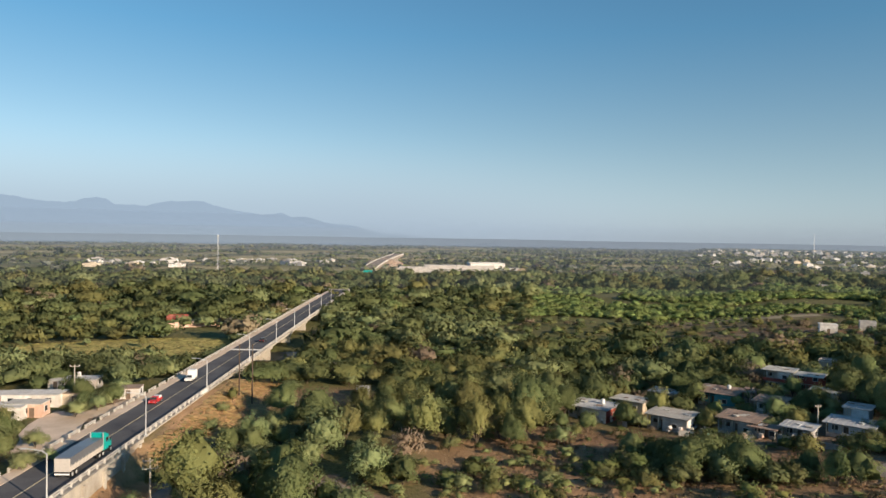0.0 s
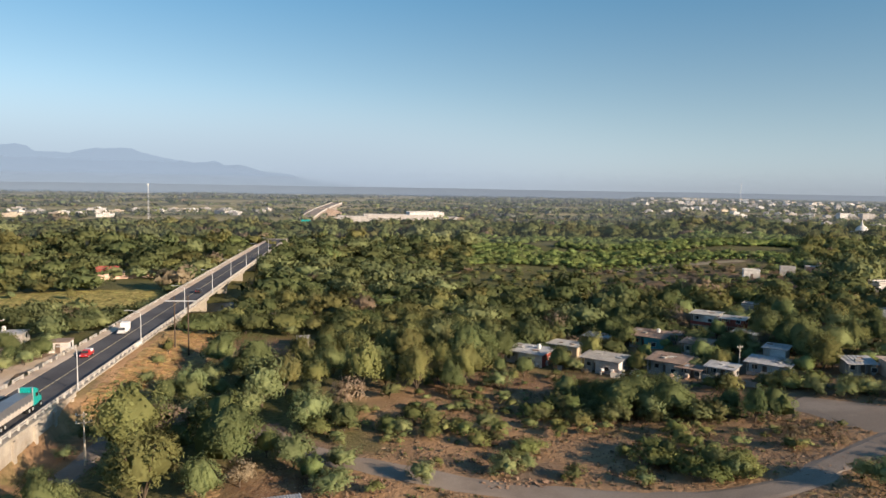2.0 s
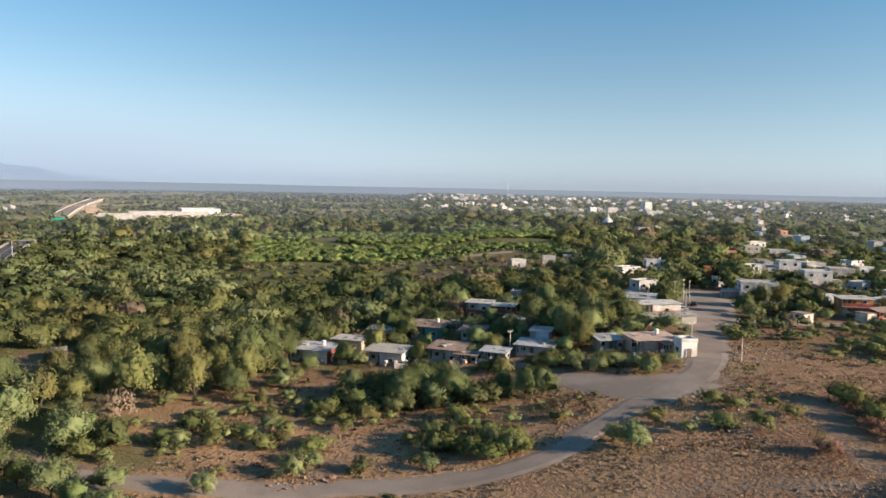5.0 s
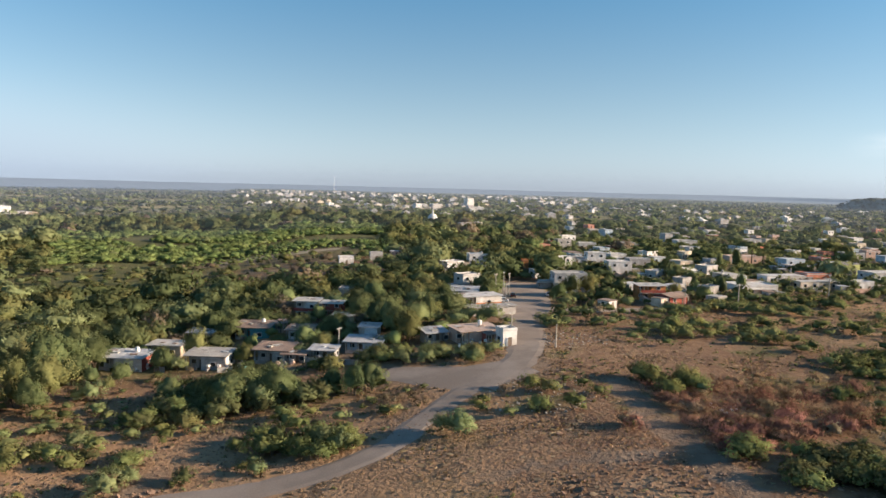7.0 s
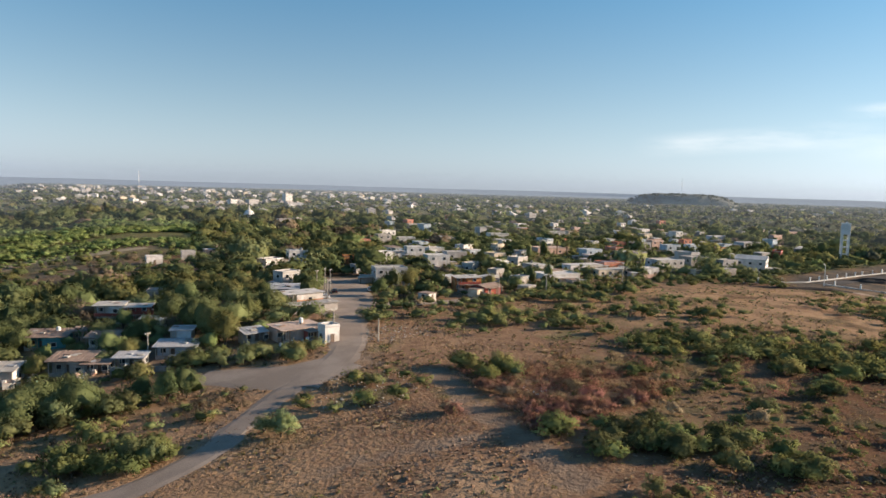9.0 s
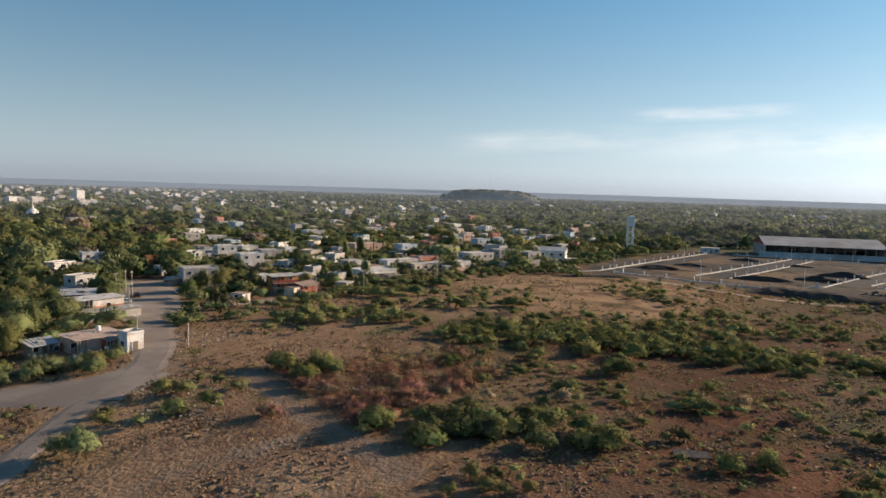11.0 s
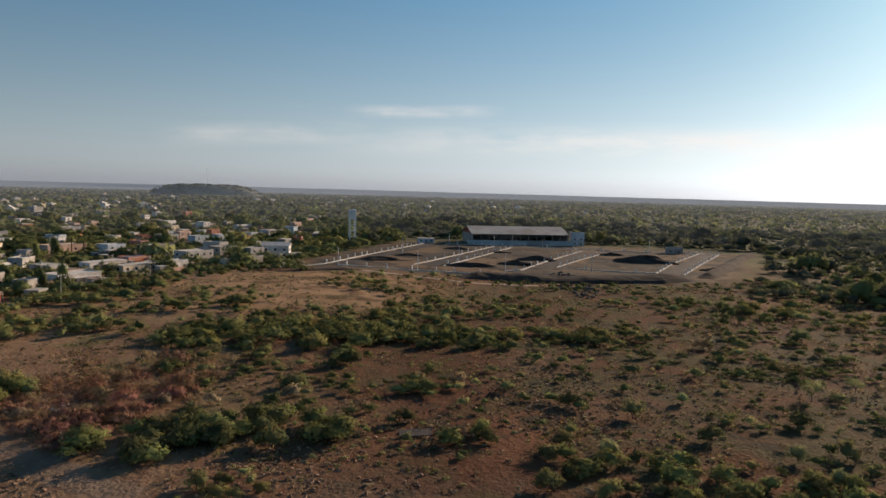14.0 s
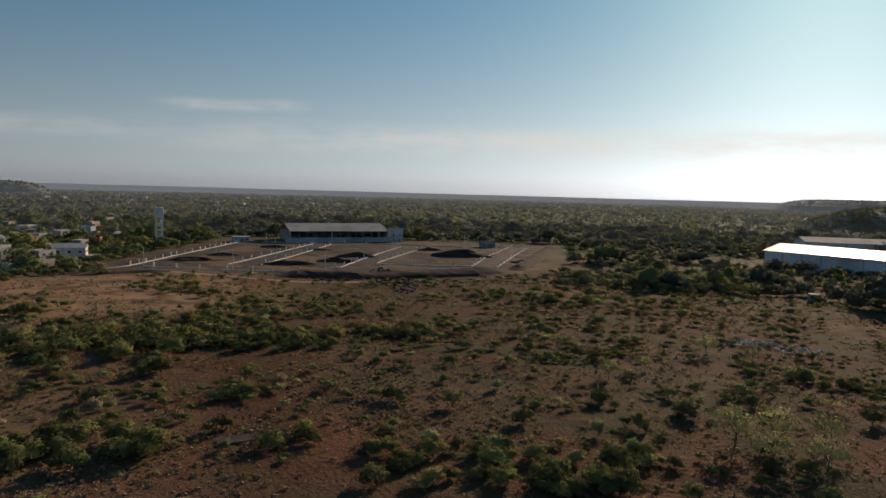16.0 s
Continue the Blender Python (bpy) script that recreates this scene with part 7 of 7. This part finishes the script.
# ---- poles and wires ----
def utility_pole(x, y, height, material, arms=(0.3, 1.6), width=2.4, turn=0.0, label="pale concrete utility pole with two cross-arms"):
    e = thing("utility_pole", Matrix.Translation((x, y, gz(x, y))) @ Matrix.Rotation(turn, 4, "Z"), label, "utility pole", "utility poles")
    bm = bmesh.new()
    add_rod(bm, (0, 0, -0.2), (0, 0, height), 0.2, 0.12)
    part("pole", bm, material, e)
    for d in arms:
        part("cross_arm", boxes((0, 0, height - d, width, 0.14, 0.16)), material, e)
        for k in (-0.45, 0.0, 0.45):
            bm = bmesh.new()
            add_rod(bm, (k * width, 0, height - d), (k * width, 0, height - d + 0.35), 0.06)
            part("insulator", bm, M_KERB, e)
    return e


utility_pole(-46.3, 112.8, 8.6, M_CONCRETE, turn=0.4)
e = thing("pylon", Matrix.Translation((-50.8, 183.9, 0)), "dark wooden twin-pole pylon with a long cross-beam", "pylon")
for k in (-1.7, 1.7):
    bm = bmesh.new()
    add_rod(bm, (k, 0, -0.3), (k, 0, 16.0), 0.22, 0.15)
    part("pole", bm, M_WOOD, e)
part("cross_beam", boxes((0, 0, 14.6, 8.0, 0.25, 0.3)), M_STEEL, e)
utility_pole(-85.5, 164.9, 9, M_CONCRETE, (0.4,))
utility_pole(119.0, 115.7, 5.4, M_CONCRETE, (), label="slanting concrete pole at the field's edge")
for x, y, h in ((113.1, 124.8, 7.5), (142.2, 159.9, 8), (161.3, 180.0, 8), (198.0, 135.9, 8.5), (257.0, 118.5, 9), (210.0, 124.6, 8), (345.5, 105.5, 8.5), (232.5, 144.5, 8), (155.5, 180.2, 8), (161.7, 183.2, 8), (81.7, 152.8, 6)):
    utility_pole(x, y, h, M_CONCRETE, (0.4,), 1.6, rng.uniform(-0.6, 0.6), "pale utility pole by the street")


def mast(x, y, h):
    e = thing("radio_mast", Matrix.Translation((x, y, gz(x, y))), "tall slender lattice radio mast", "mast", "masts")
    bm = bmesh.new()
    for k in range(3):
        a = k * 2.094
        add_rod(bm, (1.2 * math.cos(a), 1.2 * math.sin(a), 0), (0.5 * math.cos(a), 0.5 * math.sin(a), h), 0.13, 0.09, 5)
    for i in range(int(h / 3)):
        z, r = i * 3, 1.2 - 0.7 * i * 3 / h
        for k in range(3):
            a, b = k * 2.094, (k + 1) * 2.094
            add_rod(bm, (r * math.cos(a), r * math.sin(a), z), (r * math.cos(b), r * math.sin(b), z + 3), 0.06, 0.06, 4)
    part("lattice", bm, M_STEEL, e)
    part("antenna", boxes((0, 0, h - 1, 2.0, 0.4, 1.6), (0, 0, h - 1, 0.4, 2.0, 1.6)), M_KERB, e)


mast(-259.5, 817.3, 42)
mast(2058, 778, 78)
mast(790, 1510, 52)


# ---- vehicles ----
M_TYRE = surface("tyre_rubber", (0.02, 0.02, 0.02), (0.03, 0.03, 0.03), 2, 9, 0.9, 0.1)
PAINT = {k: surface("car_paint_" + k, c, tuple(v * 0.95 for v in c), 0.5, 4, 0.3, 0.0, (0.9, 0.9, 0.9)) for k, c in {
    "red": (0.42, 0.02, 0.02), "white": (0.75, 0.75, 0.74), "black": (0.02, 0.02, 0.025), "teal": (0.0, 0.30, 0.28), "grey": (0.30, 0.31, 0.33), "tarp": (0.11, 0.115, 0.13), "beige": (0.47, 0.43, 0.39)}.items()}


def wheel(parent, x, y, r=0.34, w=0.24):
    bm = bmesh.new()
    add_rod(bm, (x - w / 2, y, r), (x + w / 2, y, r), r, r, 14)
    t = part("wheel", bm, M_TYRE, parent)
    bm = bmesh.new()
    add_rod(bm, (x - w / 2 - 0.02, y, r), (x + w / 2 + 0.02, y, r), r * 0.55, r * 0.55, 10)
    part("rim", bm, M_STEEL, t)


def profile_body(pts, width, taper=0.0):
    """A body swept across its width from a side outline of (y, z)."""
    bm = bmesh.new()
    side = [[bm.verts.new((s * width / 2 * (1 - taper * (z > 1.0)), y, z)) for y, z in pts] for s in (-1, 1)]
    n = len(pts)
    bm.faces.new(side[0])
    bm.faces.new(side[1][::-1])
    for i in range(n):
        bm.faces.new((side[0][i], side[1][i], side[1][(i + 1) % n], side[0][(i + 1) % n]))
    bmesh.ops.recalc_face_normals(bm, faces=bm.faces)
    bmesh.ops.bevel(bm, geom=list(bm.edges), offset=0.05, segments=1, affect="EDGES")
    return bm


def car(m, colour, label, pickup=False, box=False):
    e = thing("car", m, label, "car", "vehicles")
    part("body", profile_body([(-2.2, 0.35), (2.15, 0.35), (2.2, 0.75), (1.2, 0.95), (-2.2, 0.98)], 1.75), PAINT[colour], e)
    if pickup or box:
        part("cab", profile_body([(-0.3, 0.95), (1.2, 0.93), (0.7, 1.55), (-0.25, 1.6)], 1.6, 0.08), PAINT[colour], e)
        part("windscreen", profile_body([(1.22, 0.98), (0.74, 1.5), (0.70, 1.5), (1.15, 0.98)], 1.4, 0.08), M_PANE, e)
        if box:
            part("cargo_box", boxes((0, -1.35, 1.65, 1.9, 2.1, 1.6, 0, 0.05)), PAINT["white"], e)
        else:
            part("load", boxes((0, -1.35, 1.2, 1.5, 1.5, 0.5, 0, 0.08)), PAINT["white"], e)
    else:
        part("cabin", profile_body([(-1.9, 0.97), (1.1, 0.93), (0.4, 1.45), (-1.4, 1.48)], 1.55, 0.1), M_PANE, e)
        part("roof", boxes((0, -0.5, 1.47, 1.35, 1.7, 0.06)), PAINT[colour], e)
    for x in (-0.8, 0.8):
        for y in (-1.35, 1.35):
            wheel(e, x, y)
    for x in (-0.6, 0.6):
        part("headlight", boxes((x, 2.17, 0.68, 0.35, 0.08, 0.15)), M_KERB, e)
        part("tail_light", boxes((x, -2.21, 0.8, 0.3, 0.06, 0.2)), PAINT["red"], e)
    return e


def on_road(off, along, flip=False):
    return BR @ Matrix.Translation((off, along, DECK + 0.05)) @ Matrix.Rotation(math.pi if flip else 0, 4, "Z")


car(on_road(-7.9, 44.7, True), "red", "red pickup with a pale load driving over the bridge", pickup=True)
car(on_road(-8.0, 70.0, True) @ Matrix.Diagonal((1.05, 1.1, 1.1, 1)), "white", "white box van driving over the bridge", box=True)
car(on_road(-4.5, 140.0), "black", "small dark car driving away over the bridge")


def truck(m):
    e = thing("truck", m, "semi-trailer truck with a teal cab and grey tarpaulin", "truck", "vehicles")
    part("trailer", profile_body([(-7.5, 1.1), (4.2, 1.1), (4.2, 3.2), (-7.5, 3.2)], 2.5), PAINT["beige"], e, "dusty beige trailer box")
    part("tarpaulin", profile_body([(-7.3, 1.95), (4.25, 1.95), (4.2, 3.35), (-1.5, 3.5), (-7.3, 3.35)], 2.6), PAINT["tarp"], e, "dark grey tarpaulin cover")
    for i in range(10):
        part("rib", boxes((1.29, -7.1 + i * 1.22, 1.7, 0.08, 0.14, 1.1)), PAINT["beige"], e)
    part("cab", boxes((0, 5.75, 2.15, 2.4, 1.9, 2.7, 0, 0.12)), PAINT["teal"], e, "teal tractor cab")
    part("bonnet", boxes((0, 7.5, 1.45, 2.0, 1.7, 1.3, 0, 0.15)), PAINT["teal"], e)
    part("air_deflector", profile_body([(4.85, 3.5), (6.4, 3.5), (5.6, 3.95), (4.85, 4.0)], 2.2), PAINT["teal"], e)
    part("windscreen", boxes((0, 6.71, 2.6, 2.0, 0.06, 0.85)), M_PANE, e)
    for x in (-1, 1):
        part("side_window", boxes((x * 1.2, 6.0, 2.6, 0.06, 0.9, 0.7)), M_PANE, e)
        part("exhaust", boxes((x * 1.1, 4.65, 2.6, 0.16, 0.16, 3.0)), M_STEEL, e)
        part("mirror", boxes((x * 1.45, 6.7, 2.5, 0.2, 0.1, 0.6)), PAINT["black"], e)
    part("chassis", boxes((0, 0.5, 0.85, 1.1, 15.5, 0.3)), PAINT["black"], e)
    part("rear_bumper", boxes((0, -7.5, 0.75, 2.4, 0.12, 0.25)), PAINT["white"], e)
    for y in (-6.6, -5.3, 3.0, 4.3, 7.4):
        for x in (-1.05, 1.05):
            wheel(e, x, y, 0.52, 0.4)
    return e


truck(on_road(-3.3, 0.5))
for px, py, c, rz, lb in ((143.0, 161.1, "black", 48, "black car parked at the street's edge"), (118.5, 131.1, "red", -42, "red car parked beside the white wall"), (161.0, 177.4, "black", -42, "dark pickup parked on the street"),
                          (149.9, 170.6, "white", 48, "white car parked in front of a house"), (173.0, 172.6, "white", -42, "white car at the far end of the street"), (73.8, 140.3, "black", 60, "dark car parked in the yard")):
    car(Matrix.Translation((px, py, gz(px, py) + 0.1)) @ Matrix.Rotation(radians(rz), 4, "Z"), c, lb)


# ---- the far crossing and the shops beyond the wood ----
house(-34.3, 840.1, 34, 22, 7, "grey", "pale", 2, 1, label="pale flat shop building beyond the wood")
house(21.2, 926.7, 90, 26, 6.0, "grey", "white", 3, 1, label="long low white shop building beyond the wood")
house(57.6, 954.1, 46, 36, 9.0, "white", "white", 6, 1, label="large white store hall beyond the wood")
mound("soil_bank", -83.0, 1026.9, 0, 32, 16, 10, M_DIRT, "bare tan earth bank behind the crossing", "bank", 3.0)
ramp = thing("overpass", Matrix.Translation((-85.2, 756.2, 0)) @ Matrix.Rotation(radians(3.0), 4, "Z"), "pale concrete overpass ramp with white parapets", "overpass", kind="structure")


def ramp_rail(x0, half, low, high, material, name):
    """One strip of the curved, rising ramp."""
    bm, rows = bmesh.new(), []
    for i in range(17):
        u = i / 16
        x, y, z = x0 + 34 * u * u, 420 * u, 2 + 12 * u
        rows.append([bm.verts.new(p) for p in ((x - half, y, z + low), (x + half, y, z + low), (x + half, y, z + high), (x - half, y, z + high))])
    for r0, r1 in zip(rows[:-1], rows[1:]):
        for k in range(4):
            bm.faces.new((r0[k], r0[(k + 1) % 4], r1[(k + 1) % 4], r1[k]))
    bm.faces.new(rows[0][::-1])
    bm.faces.new(rows[-1])
    part(name, bm, material, ramp)


ramp_rail(0, 8, -4, 0, M_GRAVEL, "ramp_deck")
for x0 in (-8, 8):
    ramp_rail(x0, 0.3, -1.0, 0.9, M_RAIL, "parapet")
for k in range(4):
    part("ramp_pier", boxes((34 * (k / 4 + 0.2) ** 2, 420 * (k / 4 + 0.2), 1.0 + k * 1.2, 5, 2, 4 + k * 2.8)), M_CONCRETE, ramp)
part("sign_board", boxes((6, -10, 5.5, 9, 0.5, 3.6), (3, -10, 2, 0.4, 0.4, 6), (9, -10, 2, 0.4, 0.4, 6)), PAINT["teal"], ramp, "green road sign board")


def wall_run(pts, height, material, label):
    bm = bmesh.new()
    for p, q in zip(pts[:-1], pts[1:]):
        beam_between(bm, p, q, 0.25, height)
    return tagged(part("garden_wall", bm, material), label, "wall", "garden walls")


wall_run([(-130.9, 321.3), (-123.4, 331.9), (-113.3, 337.1), (-101.5, 342.5)], 2.6, WALLS["pink"], "weathered pinkish garden wall among trees")
house(-127.7, 342.0, 9, 6, 4.0, "red", "rust", 10)
wall_run([(22.0, 233.9), (32.0, 240.7)], 2.4, WALLS["pink"], "weathered pinkish yard wall among trees")
tank = thing("water_tank", Matrix.Translation((19.6, 228.0, gz(19.6, 228.0))), "round red water tank beside a wall", "tank")
bm = bmesh.new()
add_rod(bm, (0, 0, 0), (0, 0, 3.0), 1.6, 1.6, 16)
add_rod(bm, (0, 0, 3.0), (0, 0, 3.5), 1.6, 0.5, 16)
part("shell", bm, PAINT["red"], tank)
wall_run([(70.1, 146.7), (79.1, 138.9), (91.8, 132.8), (97.8, 130.5)], 1.6, WALLS["block"], "grey block yard wall with posts along the gravel yard")


# ---- small things on the ground ----
M_REDSTONE = surface("reddish_stone", (0.20, 0.125, 0.085), (0.26, 0.175, 0.125), 0.6, 4, 1.0, 0.3)
def rubble(x, y, rx, ry, n, material, label, lo=0.15, hi=0.45):
    """Loose broken stones in a ragged oval."""
    bm = bmesh.new()
    for _ in range(n):
        q, t = math.sqrt(rng.uniform()), rng.uniform(0, 6.283)
        px, py, s = x + rx * q * math.cos(t), y + ry * q * math.sin(t), rng.uniform(lo, hi)
        m = Matrix.Translation((px, py, gz(px, py) + s * 0.1)) @ Euler((rng.uniform(-0.5, 0.5), rng.uniform(-0.5, 0.5), rng.uniform(0, 3))).to_matrix().to_4x4() @ Matrix.Diagonal((s * rng.uniform(0.7, 1.5), s, s * 0.6, 1))
        r = bmesh.ops.create_cube(bm, size=1, matrix=m)
        for v in r["verts"]:
            v.co += Vector((rng.uniform(-0.2, 0.2), rng.uniform(-0.2, 0.2), rng.uniform(-0.15, 0.15))) * s
    return tagged(part("rubble", bm, material), label, "rubble", kind="stuff")


rubble(159.4, -116.2, 5, 8, 150, M_PAVE, "pale broken rubble dumped on the field", 0.2, 0.6)
rubble(149.6, -123.5, 5, 6, 120, M_PAVE, "pale broken rubble dumped on the field", 0.2, 0.6)
rubble(-4.4, 102.6, 7, 4, 120, M_REDSTONE, "dull rubble beside the gravel road", 0.1, 0.32)
rubble(20.6, 102.5, 6, 2, 60, M_REDSTONE, "pale rubble heap at the roadside")
rubble(110.4, 67.1, 3, 3, 14, M_KERB, "pale scraps among dry bushes")
rubble(128.4, 118.9, 10, 8, 120, M_CONCRETE, "scattered stones on the dry field", 0.1, 0.35)
rubble(90.5, 92.0, 12, 10, 160, M_CONCRETE, "scattered stones on the dry field", 0.1, 0.35)
rubble(289.2, -42.2, 40, 8, 160, M_SOIL, "dark stones along the lot's edge", 0.4, 1.3)
for sx_, sy_, rx, ry, n in ((125.3, -24.6, 26, 18, 420), (102.3, 13.1, 22, 14, 300), (152.3, -75.1, 26, 18, 300), (92.8, 27.7, 20, 12, 260), (128.2, -13.2, 24, 14, 300), (74.8, 56.1, 14, 8, 200)):
    rubble(sx_, sy_, rx, ry, n, M_REDSTONE, "reddish clods and stones strewn over the bare soil", 0.12, 0.4)
for sx_, sy_, rx, ry, n in ((13.9, 114.5, 14, 6, 260), (33.4, 116.5, 12, 5, 200), (38.3, 107.8, 14, 6, 220), (65.3, 98.6, 8, 4, 120)):
    rubble(sx_, sy_, rx, ry, n, M_REDSTONE, "dull stones and litter on the dry ground", 0.08, 0.24)
slab = thing("concrete_slab", Matrix.Translation((104.0, 7.4, gz(104.0, 7.4) + 0.15)) @ Matrix.Rotation(radians(-75), 4, "Z") @ Matrix.Rotation(radians(14), 4, "X"), "dark tilted panel lying on the dry field", "slab")
part("panel", boxes((0, 0, 0.2, 5.0, 1.8, 0.18)), M_SOIL, slab)
block = thing("planter_block", on_road(0.1, 55.5), "white concrete block at the foot of a lamp", "block")
part("body", boxes((0, 0, 0.45, 0.7, 3.6, 0.8, 0, 0.06)), M_KERB, block)
# a sheet-roofed shed close to the road
sc_ = Vector((*(-10.6, 93.5), 0.0))
sd_ = (Vector((*(-21.0, 90.9), 0.0)) - sc_).normalized()
back = Vector((sd_.y, -sd_.x, 0.0))
if back.dot(sc_) > 0:
    back = -back
mid_ = sc_ + sd_ * 7 + back * 4
shed = thing("shed", Matrix.Translation((mid_.x, mid_.y, gz(mid_.x, mid_.y))) @ Matrix.Rotation(math.atan2(sd_.y, sd_.x), 4, "Z"), "grey shed with a corrugated sheet roof", "shed")
part("wall", boxes((0, 0, 1.5, 13.4, 7.4, 3.4)), WALLS["block"], shed)
part("roof", boxes((0, 0, 3.3, 14, 8, 0.12)), ROOFS["metal"], shed)
for i in range(34):
    part("roof_rib", boxes((-6.8 + i * 0.41, 0, 3.4, 0.12, 8, 0.08)), ROOFS["metal"], shed)


house(226.0, -191.0, 4.5, 3.5, 2.4, "block", "rust", -50, label="small dark brick shack on the field")


# ---- palms and cypresses ----
def palm(x, y, h, seed):
    """A slim palm: ringed trunk and a head of drooping fronds."""
    r = random.Random(seed)
    e = thing("palm", Matrix.Translation((x, y, gz(x, y))), "tall palm with a pale shaggy head", "palm", "palms")
    bm = bmesh.new()
    add_rod(bm, (0, 0, -0.3), (0.2, 0.1, h), 0.32, 0.2, 8)
    part("trunk", bm, M_BARK, e)
    tris = []
    for i in range(26):
        a, lift = i * 2.4 + r.uniform(-0.2, 0.2), r.uniform(-0.9, 0.9)
        p = Vector((0.2, 0.1, h))
        side = Vector((-math.sin(a), math.cos(a), 0)) * 0.38
        out = Vector((math.cos(a), math.sin(a), lift)).normalized()
        for k in range(4):
            q = p + out * 0.75
            wd = side * (1 - k / 4.5)
            tris += [(p - wd, p + wd, q), (p + wd, q + wd * 0.7, q)]
            p = q
            out = (out + Vector((0, 0, -0.35))).normalized()
    part_mesh = new("fronds", fast_quads("fronds", np.array([[tuple(v) for v in t] for t in tris]), LEAF["brown" if seed % 2 else "olive"]))
    part_mesh.parent = e


palm(-296.0, 502.6, 13, 1)
palm(339.7, 195.7, 9, 2)
palm(335.9, 187.6, 8, 4)
palm(210.6, 215.4, 7, 6)
for px, py, sc in ((308.4, 193.8, 0.5), (330.6, 198.5, 0.55), (230.9, 143.6, 0.42), (240.0, 142.1, 0.46), (401.2, 99.7, 0.42), (396.5, 96.8, 0.4), (391.8, 94.0, 0.42)):
    plant(px, py, "dark", sc, tall=2.3, group="cypresses")


# ---- landmarks of the far town ----
house(767.8, 968.3, 13, 12, 16, "white", "pale", -6, 1, label="tall white office block in the distant town")
house(650.3, 903.6, 16, 12, 8, "grey", "white", -6, 1, label="broad grey building in the distant town")
house(599.9, 880.2, 10, 9, 9, "white", "white", -6, 1, label="tall white building in the distant town")
ch = thing("church", Matrix.Translation((372.5, 521.7, gz(372.5, 521.7))) @ Matrix.Rotation(radians(-36), 4, "Z"), "white chapel with a pointed dome among trees", "church")
part("nave", boxes((0, 0, 3.0, 15, 11, 7.0)), WALLS["white"], ch)
bm = bmesh.new()
bmesh.ops.create_uvsphere(bm, u_segments=18, v_segments=10, radius=4.6, matrix=Matrix.Translation((0, 0, 7.0)))
part("dome", bm, WALLS["white"], ch)
bm = bmesh.new()
add_rod(bm, (0, 0, 11), (0, 0, 16), 1.4, 0.1, 10)
part("spire", bm, WALLS["white"], ch)
part("doorway", boxes((0, -5.5, 1.6, 2.2, 0.2, 3.2)), M_DOOR, ch)
